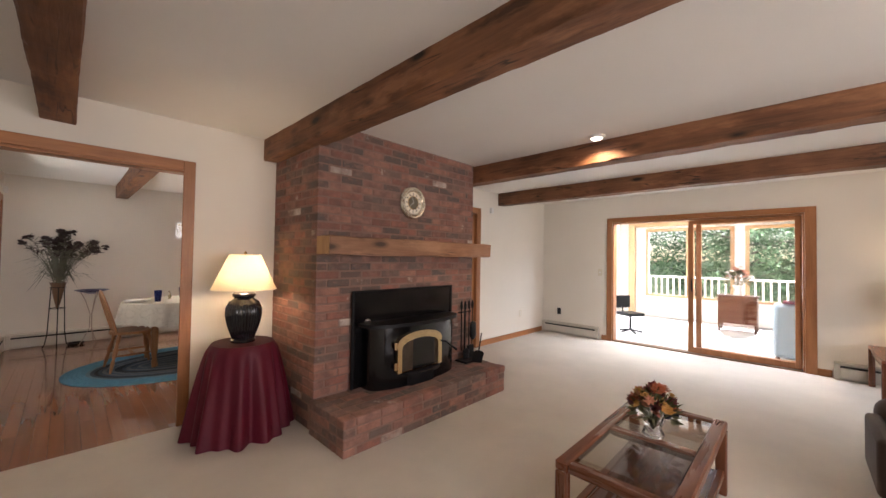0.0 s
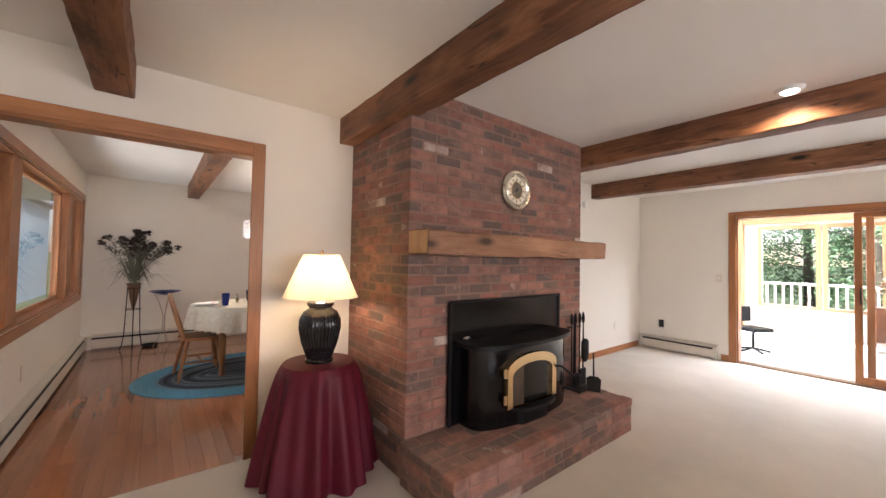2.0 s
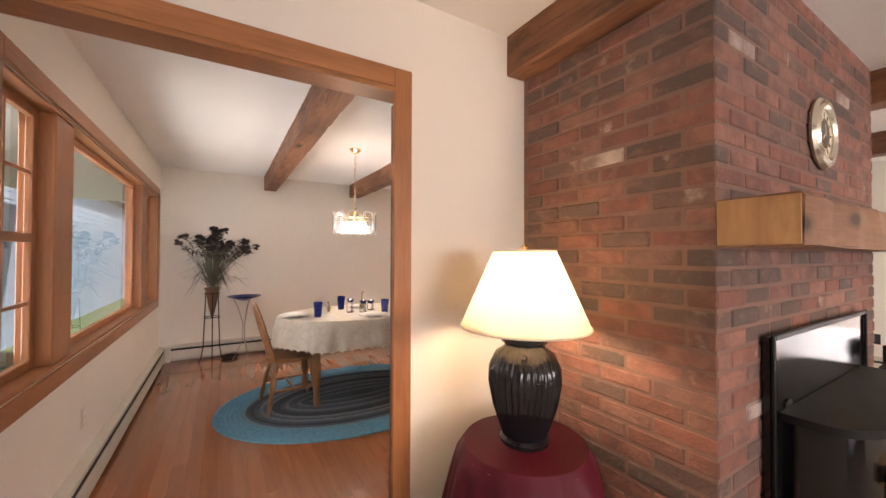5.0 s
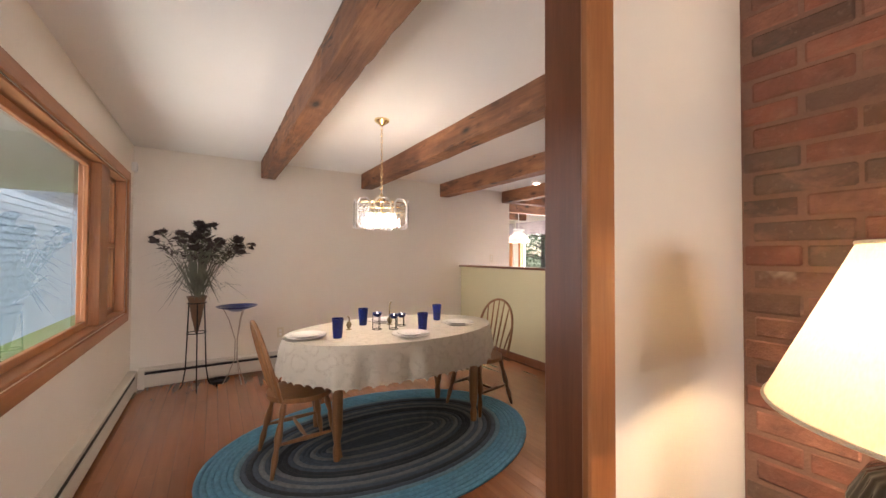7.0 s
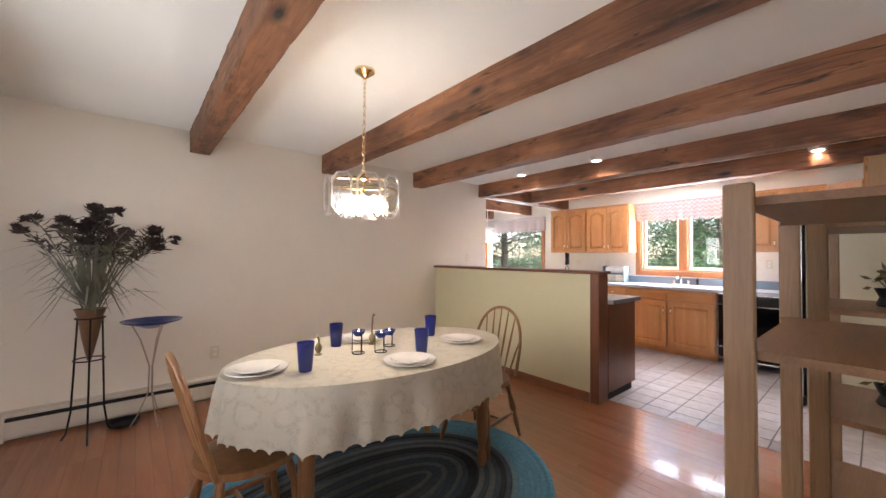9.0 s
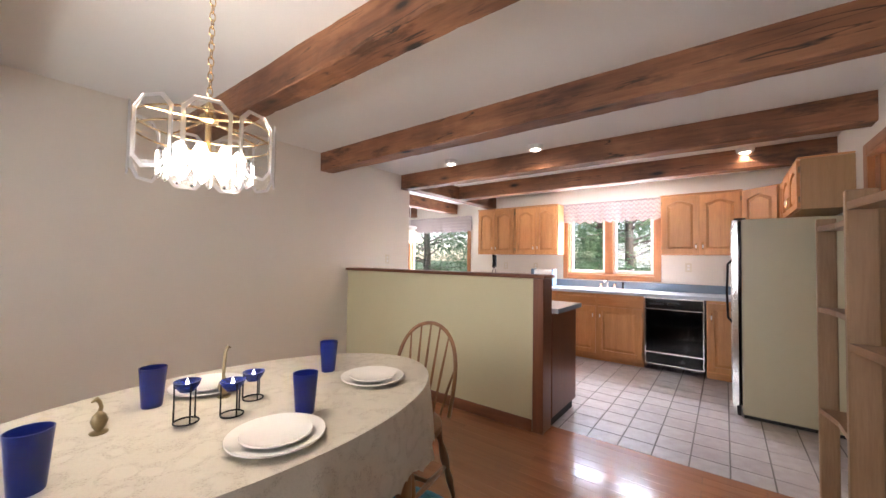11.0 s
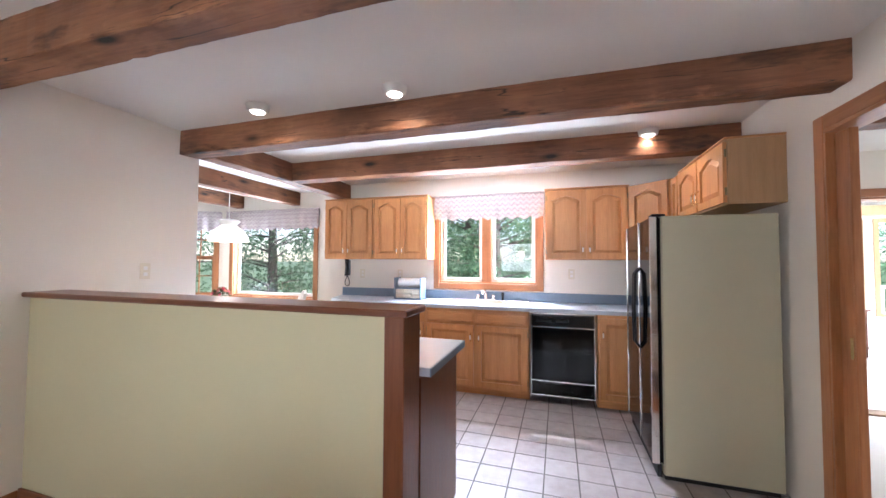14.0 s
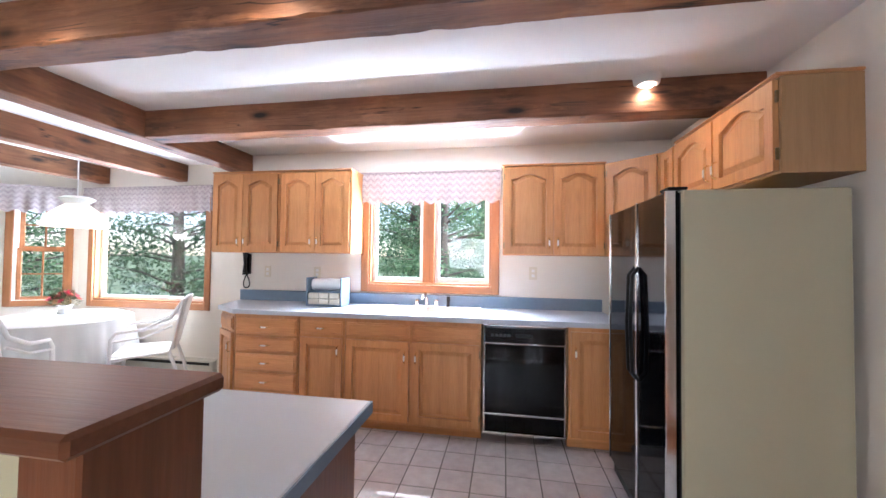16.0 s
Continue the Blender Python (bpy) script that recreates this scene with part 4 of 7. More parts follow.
def window_y(name, x, side, y0, y1, z0, z1, bars, label, depth=0.13, w=0.07, stool=True, rails=(), grid=()):
    """A window in a wall along y: casing on the room's face x (the room lies at side * x), frame and panes set back. bars: y of mullions."""
    ob = thing(name, pose(0, 0, 0), label, "window", kind="structure")
    t = 0.02 * side
    def bx(a, b):
        return (min(a, b), max(a, b))
    f0, f1 = bx(x + 0.001 * side, x + t)
    part("casing_side", Geo().box(f0, f1, y0 - w, y0, z0 - w, z1 + w, 0.004), TRIM_Z, ob)
    part("casing_side", Geo().box(f0, f1, y1, y1 + w, z0 - w, z1 + w, 0.004), TRIM_Z, ob)
    part("casing_head", Geo().box(f0, f1, y0, y1, z1, z1 + w, 0.004), TRIM_Y, ob)
    part("casing_apron", Geo().box(f0, f1, y0, y1, z0 - w, z0, 0.004), TRIM_Y, ob)
    d0, d1 = bx(x - depth * side, x)
    part("jamb", Geo().box(d0, d1, y0 + 0.001, y0 + 0.018, z0, z1, 0.002), TRIM_Z, ob)
    part("jamb", Geo().box(d0, d1, y1 - 0.018, y1 - 0.001, z0, z1, 0.002), TRIM_Z, ob)
    part("head_jamb", Geo().box(d0, d1, y0 + 0.018, y1 - 0.018, z1 - 0.018, z1 - 0.001, 0.002), TRIM_Y, ob)
    part("window_sill", Geo().box(d0, d1, y0 + 0.018, y1 - 0.018, z0 + 0.001, z0 + 0.022, 0.003), TRIM_Y, ob)
    edges = [y0 + 0.018] + [e for b in bars for e in (b[0], b[1])] + [y1 - 0.018]
    for a, b in bars:
        part("mullion", Geo().box(d0, d1 - 0.01, a, b, z0 + 0.022, z1 - 0.018, 0.004), TRIM_Z, ob)
    s0, s1 = bx(x - (depth - 0.035) * side, x - (depth - 0.07) * side)
    for i in range(0, len(edges), 2):
        a, b = edges[i], edges[i + 1]
        fr = 0.042
        za, zb = z0 + 0.022, z1 - 0.018
        sash = part("sash", Geo().box(s0, s1, a, a + fr, za, zb, 0.004).box(s0, s1, b - fr, b, za, zb, 0.004).box(s0, s1, a + fr, b - fr, za, za + fr, 0.004).box(s0, s1, a + fr, b - fr, zb - fr, zb, 0.004), GLARE_SASH if side < 0 else TRIM_Z, ob)
        if i // 2 in rails:
            zm = (za + zb) / 2
            part("meeting_rail", Geo().box(s0, s1 + 0.006, a + fr, b - fr, zm - 0.02, zm + 0.02, 0.003), TRIM_Y, sash)
        if i // 2 in grid:
            part("muntin", Geo().box(s0 + 0.01, s1 - 0.01, (a + b) / 2 - 0.008, (a + b) / 2 + 0.008, za + fr, zb - fr), TRIM_Z, sash)
            for zz in ((za + zm) / 2, (zm + zb) / 2):
                part("muntin", Geo().box(s0 + 0.011, s1 - 0.011, a + fr, b - fr, zz - 0.008, zz + 0.008), TRIM_Y, sash)
        xm = (s0 + s1) / 2
        pn = part("pane", Geo().box(xm - 0.003, xm + 0.003, a + fr - 0.005, b - fr + 0.005, za + fr - 0.005, zb - fr + 0.005), PANE, sash, "clear glass pane")
        pn.visible_shadow = False
    return ob


window_y("window_dining", WEST, 1, 4.77, 8.27, 0.80, 2.03, [(5.34, 5.58), (7.45, 7.69)], "stained wood picture window flanked by double-hung sashes", 0.14, 0.08, rails=(0, 2), grid=(0,))
window_y("window_kitchen", EAST, -1, 5.92, 7.11, 1.12, 2.04, [(6.46, 6.57)], "pair of oak casement windows above the sink", 0.13, 0.075)
window_y("window_nook", NOOK, -1, 9.19, 10.74, 0.82, 2.02, [], "stained wood picture window in breakfast nook", 0.13, 0.075)

# bay window on the angled wall
bw = thing("window_bay", BAY, "double-hung window in angled bay wall", "window", kind="structure")
part("casing_side", Geo().box(0.053, 0.128, 0.001, 0.02, 0.75, 2.09, 0.004), TRIM_Z, bw)
part("casing_side", Geo().box(0.60, 0.675, 0.001, 0.02, 0.75, 2.09, 0.004), TRIM_Z, bw)
part("casing_head", Geo().box(0.128, 0.60, 0.001, 0.02, 2.02, 2.09, 0.004), TRIM_X, bw)
part("casing_apron", Geo().box(0.128, 0.60, 0.001, 0.02, 0.75, 0.82, 0.004), TRIM_X, bw)
for z0, z1, y in ((0.82, 1.44, -0.05), (1.42, 2.02, -0.085)):
    sash = part("sash", Geo().box(0.129, 0.172, y - 0.02, y, z0, z1, 0.003).box(0.556, 0.599, y - 0.02, y, z0, z1, 0.003).box(0.172, 0.556, y - 0.02, y, z0, z0 + 0.04, 0.003).box(0.172, 0.556, y - 0.02, y, z1 - 0.04, z1, 0.003), TRIM_X, bw)
    part("muntin", Geo().box(0.356, 0.372, y - 0.016, y - 0.004, z0 + 0.04, z1 - 0.04), TRIM_Z, sash)
    part("muntin", Geo().box(0.172, 0.556, y - 0.015, y - 0.005, (z0 + z1) / 2 - 0.008, (z0 + z1) / 2 + 0.008), TRIM_X, sash)
    pn = part("pane", Geo().box(0.167, 0.561, y - 0.012, y - 0.008, z0 + 0.035, z1 - 0.035), PANE, sash)
    pn.visible_shadow = False

# living room window behind the way in
ws = thing("window_south", pose(0, 0, 0), "wide stained wood window in the south wall", "window", kind="structure")
part("frame", Geo().box(-0.3, -0.24, -2.64, -2.51, 0.75, 2.1, 0.004).box(3.24, 3.3, -2.64, -2.51, 0.75, 2.1, 0.004).box(-0.24, 3.24, -2.64, -2.51, 0.75, 0.81, 0.004).box(-0.24, 3.24, -2.64, -2.51, 2.04, 2.1, 0.004).box(1.46, 1.54, -2.64, -2.51, 0.81, 2.04, 0.004), TRIM_X, ws)

# ---- sliding glass door ----
sl = thing("sliding_door", pose(0, 0, 0), "stained wood sliding glass door, one panel slid open", "sliding door", kind="structure")
X0 = EAST
part("casing_side", Geo().box(X0 - 0.02, X0 - 0.001, 3.02, 3.105, 0, 2.075, 0.004), TRIM_Z, sl)
part("casing_side", Geo().box(X0 - 0.02, X0 - 0.001, 0.595, 0.70, 0, 2.075, 0.004), TRIM_Z, sl)
part("casing_head", Geo().box(X0 - 0.02, X0 - 0.001, 0.70, 3.02, 2.0, 2.075, 0.004), TRIM_Y, sl)
part("jamb", Geo().box(X0, X0 + 0.15, 3.0, 3.019, 0, 1.98, 0.003), TRIM_Z, sl)
part("jamb", Geo().box(X0, X0 + 0.15, 0.701, 0.72, 0, 1.98, 0.003), TRIM_Z, sl)
part("head_track", Geo().box(X0, X0 + 0.15, 0.701, 3.019, 1.98, 1.999, 0.002), TRIM_Y, sl)
part("threshold", Geo().box(X0, X0 + 0.15, 0.72, 3.0, 0.0, 0.018, 0.003), plain("bronze_track", (0.22, 0.14, 0.08), 0.4, 0.6), sl)
for xx, ya, yb in ((X0 + 0.04, 0.735, 1.943), (X0 + 0.095, 0.722, 1.852)):
    pl = part("panel", Geo().box(xx, xx + 0.04, ya, ya + 0.055, 0.02, 1.975, 0.004).box(xx, xx + 0.04, yb - 0.065, yb, 0.02, 1.975, 0.004).box(xx, xx + 0.04, ya + 0.055, yb - 0.065, 0.02, 0.10, 0.004).box(xx, xx + 0.04, ya + 0.055, yb - 0.065, 1.92, 1.975, 0.004), TRIM_Z, sl, "stained wood glazed door panel")
    pn = part("pane", Geo().box(xx + 0.017, xx + 0.023, ya + 0.05, yb - 0.06, 0.095, 1.925), PANE, pl)
    pn.visible_shadow = False
part("pull_handle", Geo().tube([(X0 + 0.04, 1.89, 0.92), (X0 + 0.0, 1.89, 0.94), (X0 + 0.0, 1.89, 1.08), (X0 + 0.04, 1.89, 1.1)], 0.009), IRON, sl, smooth=True)

# ---- dining room ----
LACE, n, l, b = shader("lace_cloth", 0.85)
_v = coords(n, l, shift=False)
_nt = n.new("ShaderNodeTexNoise")
_nt.inputs["Scale"].default_value = 7.0
l.new(_v, _nt.inputs["Vector"])
_sc, _dv = n.new("ShaderNodeVectorMath"), n.new("ShaderNodeVectorMath")
_sc.operation, _sc.inputs[3].default_value, _dv.operation = "SCALE", 0.09, "ADD"
l.new(_nt.outputs["Color"], _sc.inputs[0])
l.new(_v, _dv.inputs[0])
l.new(_sc.outputs[0], _dv.inputs[1])
_flo, _net = n.new("ShaderNodeTexVoronoi"), n.new("ShaderNodeTexVoronoi")
_flo.inputs["Scale"].default_value, _net.inputs["Scale"].default_value = 11.0, 170.0
l.new(_dv.outputs[0], _flo.inputs["Vector"])
l.new(_v, _net.inputs["Vector"])
_petal = noise_tex(n, l, _dv.outputs[0], 38.0, 3.0, 0.5, 0.8)
_thick = ramp(n, l, _flo.outputs["Distance"], [(0.30, (1, 1, 1)), (0.40, (0.15, 0.15, 0.15)), (0.52, (0.1, 0.1, 0.1)), (0.60, (0.7, 0.7, 0.7))])
_thick = mixc(n, l, ramp(n, l, _petal, [(0.46, (0, 0, 0)), (0.56, (0.7, 0.7, 0.7))]), _thick, (0.85, 0.85, 0.85))
_open = mixc(n, l, ramp(n, l, _net.outputs["Distance"], [(0.25, (0, 0, 0)), (0.5, (1, 1, 1))]), (0.40, 0.36, 0.28), (0.51, 0.47, 0.375))
l.new(mixc(n, l, _thick, _open, (0.57, 0.53, 0.435)), b.inputs["Base Color"])
bump(n, l, b, _thick, 0.35, 0.004)
PINE_Z = wood("oak_chair", (0.13, 0.055, 0.02), (0.24, 0.11, 0.042), (0.35, 0.18, 0.075), 2, 0.38, 22)
COBALT = shader("cobalt_glass", 0.06, Transmission_Weight=0.55, IOR=1.45)[0]
COBALT.node_tree.nodes["Principled BSDF"].inputs["Base Color"].default_value = (0.012, 0.035, 0.30, 1)
CHINA = plain("white_china", (0.82, 0.80, 0.74), 0.18, vary=0.02, bumps=0.0)
PEWTER = plain("aged_brass", (0.28, 0.22, 0.12), 0.38, 0.85, vary=0.2)

TX, TY, TA, TB, TZ = 1.58, 6.53, 0.83, 0.50, 0.77
table = thing("dining_table", pose(TX, TY, 0), "oval oak dining table under a lace cloth", "dining table")
def oval(a, b, n=72):
    return [(a * math.cos(2 * math.pi * i / n), b * math.sin(2 * math.pi * i / n)) for i in range(n)]
part("tabletop", Geo().prism(oval(TA - 0.006, TB - 0.006), TZ - 0.03, TZ - 0.004), PINE_Z, table)
part("apron", Geo().prism(oval(TA - 0.1, TB - 0.1), TZ - 0.11, TZ - 0.031), PINE_Z, table)
for sx, sy in ((1, 1), (1, -1), (-1, 1), (-1, -1)):
    part("leg", Geo().lathe([(0.0, 0.013), (0.022, 0.013), (0.028, 0.08), (0.02, 0.12), (0.034, 0.2), (0.036, 0.45), (0.024, 0.52), (0.036, 0.56), (0.036, TZ - 0.11), (0, TZ - 0.11)], 16, pose(sx * (TA - 0.28), sy * (TB - 0.22), 0)), PINE_Z, table, smooth=True)


def lace(u, v):
    a = 2 * math.pi * u
    if v < 0.5:
        k = v / 0.5
        return (TA * k * math.cos(a), TB * k * math.sin(a), TZ)
    t = (v - 0.5) / 0.5
    fold = math.sin(11 * a + 1.6 * math.sin(2 * a)) * 0.55 + 0.35 * math.sin(19 * a + 0.7) + 0.25 * math.sin(31 * a + 2 * math.sin(3 * a))
    out = 0.010 + 0.030 * t ** 0.6 + 0.026 * fold * t ** 0.8
    scal = (0.022 * abs(math.sin(31 * a)) + 0.008 * abs(math.sin(93 * a))) if t > 0.98 else 0.0
    return ((TA + out) * math.cos(a), (TB + out) * math.sin(a), TZ - (0.265 + 0.012 * math.sin(5 * a)) * t - 0.004 * (t > 0) + scal)


cloth = solid("lace_tablecloth", Geo().grid(lace, 504, 24, True), LACE, "cream lace tablecloth with scalloped hem over dining table", "tablecloth", smooth=True, m=pose(TX, TY, 0.002))

rug = thing("braided_rug", pose(1.42, 6.40, 0), "oval braided rug in blue and slate bands", "rug")
BAND = [plain("braid_%s" % k, c, 0.9, vary=0.25, scale=40, bumps=0.8, fine=120) for k, c in (("blue", (0.11, 0.30, 0.43)), ("slate", (0.07, 0.10, 0.13)), ("teal", (0.15, 0.27, 0.32)), ("charcoal", (0.035, 0.045, 0.055)), ("grey", (0.16, 0.18, 0.19)))]
order = [0, 0, 0, 0, 0, 0, 2, 1, 3, 1, 4, 1, 4, 3, 3, 1, 4, 1, 1, 4, 1, 1, 4, 1, 1]
NB = 25
for i in range(NB):
    da = 0.034 * i
    a0, b0 = 1.17 - da, 0.85 - da
    if b0 < 0.03:
        break
    g = Geo()
    n_ = 80
    prof = [(-0.017, 0.001), (-0.015, 0.009), (-0.005, 0.0125), (0.005, 0.0125), (0.015, 0.009), (0.017, 0.001)]
    vs = []
    for q in range(n_):
        t = 2 * math.pi * q / n_
        for r, z in prof:
            vs.append(((a0 - 0.017 + r) * math.cos(t), (b0 - 0.017 + r) * math.sin(t), z + 0.0012 * math.sin(q * 2.3 + i)))
    k = len(prof)
    g.add(vs, [(q * k + s, q * k + s + 1, ((q + 1) % n_) * k + s + 1, ((q + 1) % n_) * k + s)[::-1] for q in range(n_) for s in range(k - 1)])
    part("braid", g, BAND[order[i]], rug)


def windsor(m, label):
    ob = thing("windsor_chair", m, label, "chair", "dining chairs")
    seat = Geo().prism([(0.21 * math.cos(t) * (1 + 0.06 * math.sin(t)), 0.205 * math.sin(t)) for t in (2 * math.pi * i / 40 for i in range(40))], 0.425, 0.455)
    part("seat", seat, PINE_Z, ob, smooth=True)
    for sx, sy in ((1, 1), (1, -1), (-1, 1), (-1, -1)):
        top, foot = Vector((sx * 0.13, sy * 0.13, 0.425)), Vector((sx * 0.20, sy * 0.21, 0.012))
        pts = [top.lerp(foot, k / 8) for k in range(9)]
        part("leg", Geo().tube(pts, [0.014, 0.02, 0.013, 0.021, 0.024, 0.014, 0.02, 0.015, 0.011], 12), PINE_Z, ob, smooth=True)
    for sx in (1, -1):
        part("stretcher", Geo().tube([(sx * 0.17, -0.17, 0.19), (sx * 0.17, 0, 0.19), (sx * 0.17, 0.17, 0.19)], [0.009, 0.015, 0.009], 10), PINE_Z, ob, smooth=True)
    part("stretcher", Geo().tube([(-0.17, 0, 0.19), (0, 0, 0.19), (0.17, 0, 0.19)], [0.009, 0.014, 0.009], 10), PINE_Z, ob, smooth=True)
    hoop = []
    for i in range(25):
        t = math.pi * i / 24
        w, h = 0.19 * math.cos(t), math.sin(t) ** 0.62
        hoop.append((w * (1.0 + 0.16 * h), -0.16 - 0.13 * h, 0.452 + 0.47 * h))
    part("hoop", Geo().tube(hoop, 0.0115, 10), PINE_Z, ob, smooth=True)
    for i in range(7):
        f = (i - 3) / 3.4
        h = (1 - abs(f) ** 2.6) ** 0.5 if abs(f) < 1 else 0
        part("spindle", Geo().tube([(f * 0.15, -0.165, 0.452), (f * 0.18, -0.165 - 0.07 * h, 0.452 + 0.25 * h), (f * 0.215, -0.16 - 0.13 * h, 0.452 + 0.465 * h)], [0.006, 0.008, 0.005], 8), PINE_Z, ob, smooth=True)
    return ob


windsor(pose(0.84, 6.46, 0, 0, 0, -86), "oak bow-back windsor chair at the table end")
windsor(pose(2.38, 6.50, 0, 0, 0, 100), "oak bow-back windsor chair beside the half wall")


def lathe_thing(name, prof, mat, at, label, category, group="", n=28):
    return solid(name, Geo().lathe(prof, n), mat, label, category, group, smooth=True, m=at)


TOP = TZ + 0.003
for x, y in ((1.065, 6.38), (1.375, 6.74), (1.68, 6.29), (2.01, 6.63)):
    lathe_thing("tumbler", [(0.0, 0.0), (0.029, 0.0), (0.031, 0.004), (0.041, 0.135), (0.038, 0.135), (0.029, 0.012), (0.0, 0.01)], COBALT, pose(x, y, TOP), "cobalt blue glass tumbler on lace cloth", "tumbler", "place settings")
for x, y in ((0.885, 6.51), (1.53, 6.19), (2.06, 6.38), (1.57, 6.79)):
    lathe_thing("dinner_plate", [(0.0, 0.0), (0.085, 0.0), (0.135, 0.016), (0.134, 0.02), (0.085, 0.006), (0.0, 0.006)], CHINA, pose(x, y, TOP), "white china dinner plate with raised rim", "plate", "place settings", 40)
    lathe_thing("salad_plate", [(0.0, 0.0), (0.062, 0.0), (0.098, 0.013), (0.097, 0.017), (0.062, 0.006), (0.0, 0.006)], CHINA, pose(x, y, TOP + 0.0085), "smaller white china plate stacked on dinner plate", "plate", "place settings", 36)
FLAME = glow("candle_flame", (1.0, 0.9, 0.75), 8.0)
for x, y, h in ((1.405, 6.51, 0.125), (1.52, 6.46, 0.11), (1.63, 6.55, 0.095)):
    st = thing("tealight_stand", pose(x, y, TOP), "black wire tealight stand with blue glass cup", "candle holder", "tealight stands")
    part("base_ring", Geo().tube([(0.034 * math.cos(t), 0.034 * math.sin(t), 0.003) for t in (2 * math.pi * i / 20 for i in range(21))], 0.0028, 6), IRON, st)
    for k in range(3):
        t = 2 * math.pi * k / 3 + 0.5
        part("rod", Geo().tube([(0.034 * math.cos(t), 0.034 * math.sin(t), 0.003), (0.034 * math.cos(t), 0.034 * math.sin(t), h)], 0.0024, 6), IRON, st)
    part("cup", Geo().lathe([(0.0, h - 0.03), (0.02, h - 0.028), (0.033, h - 0.01), (0.038, h + 0.004), (0.034, h + 0.004), (0.0, h - 0.018)], 20), COBALT, st, "cobalt glass cup", smooth=True)
    part("flame", Geo().lathe([(0.0, h - 0.012), (0.006, h - 0.006), (0.0, h + 0.014)], 8), FLAME, st)


def bird(m, s, up, label):
    g = Geo().lathe([(0.0, 0.0), (0.028, 0.0), (0.03, 0.006), (0.012, 0.012), (0.022, 0.03), (0.028, 0.05), (0.02, 0.072), (0.008, 0.085), (0.0, 0.088)], 16)
    g.tube([(0, 0, 0.075), (0.006, 0, 0.1), (0.0, 0, 0.12 * up), (-0.012, 0, 0.135 * up), (-0.03, 0, 0.13 * up)], [0.009, 0.007, 0.007, 0.009, 0.003], 8)
    return solid("bird_figurine", g, PEWTER, label, "figurine", smooth=True, m=m @ Matrix.Diagonal((s, s, s, 1)))


bird(pose(1.22, 6.62, TOP, 0, 0, 30), 0.75, 1.0, "small aged brass bird figurine on table")
bird(pose(1.57, 6.65, TOP, 0, 0, 200), 0.8, 1.7, "tall thin aged brass heron figurine on table")

# chandelier
CH = thing("chandelier", pose(1.47, 6.60, 0), "lit brass chandelier with hanging clear glass panels", "chandelier")
part("canopy", Geo().lathe([(0.0, 2.429), (0.06, 2.429), (0.058, 2.415), (0.03, 2.395), (0.012, 2.38), (0.0, 2.378)], 28), BRASS, CH, smooth=True)
zc, flip = 2.378, 0
while zc > 1.83:
    ring = [(0.0085 * math.cos(t), 0, 0.017 * math.sin(t)) for t in (2 * math.pi * i / 12 for i in range(13))]
    part("chain_link", Geo().tube(ring, 0.0023, 5, pose(0, 0, zc - 0.015, 0, 0, 90 * flip)), BRASS, CH)
    zc, flip = zc - 0.027, 1 - flip
part("hub", Geo().lathe([(0.0, 1.84), (0.008, 1.835), (0.02, 1.815), (0.012, 1.80), (0.03, 1.785), (0.03, 1.77), (0.01, 1.76), (0.01, 1.6), (0.0, 1.6)], 20), BRASS, CH, smooth=True)
for z, r in ((1.745, 0.2), (1.70, 0.2), (1.64, 0.10)):
    part("ring", Geo().tube([(r * math.cos(t), r * math.sin(t), z) for t in (2 * math.pi * i / 48 for i in range(49))], 0.0035, 6), BRASS, CH, smooth=True)
for k in range(4):
    t = math.pi * k / 2 + 0.3
    part("arm", Geo().tube([(0.01, 0, 1.775), (0.1, 0, 1.76), (0.2, 0, 1.745)], 0.004, 6, pose(0, 0, 0, 0, 0, math.degrees(t))), BRASS, CH)
BEVEL = glass("bevelled_edge", (0.96, 0.97, 0.97), 0.28)
octo = [(-0.034, -0.11), (0.034, -0.11), (0.066, -0.075), (0.066, 0.075), (0.034, 0.11), (-0.034, 0.11), (-0.066, 0.075), (-0.066, -0.075)]
octi = [(x * 0.82, y * 0.9) for x, y in octo]
for k in range(9):
    m = pose(0, 0, 1.665, 0, 0, 40 * k + 10) @ pose(0.21, 0, 0, 90, 0, 90)
    pn = part("glass_panel", Geo().prism(octi, 0.0, 0.006, m), CLEAR, CH, "clear glass panel")
    bv = part("bevel", ring_prism(octo, octi, 0.0, 0.005, m), BEVEL, pn, "bright bevelled edge")
    bv.visible_shadow = False
    pn.visible_shadow = False
GLOBE = glow("candle_bulb", (1.0, 0.9, 0.74), 4.5)
for k in range(10):
    t = 2 * math.pi * k / 9
    r = 0.10 if k < 9 else 0.0
    part("bulb", Geo().lathe([(0.0, -0.06), (0.012, -0.05), (0.026, -0.02), (0.024, 0.01), (0.011, 0.04), (0.0, 0.045)], 14, pose(r * math.cos(t), r * math.sin(t), 1.625)), GLOBE, CH, "glowing bulb", smooth=True)
for k in range(16):
    t = 2 * math.pi * k / 16
    pr = part("crystal", Geo().lathe([(0.0, -0.05), (0.011, -0.035), (0.011, 0.03), (0.0, 0.045)], 6, pose(0.135 * math.cos(t), 0.135 * math.sin(t), 1.60)), CLEAR, CH)
    pr.visible_shadow = False

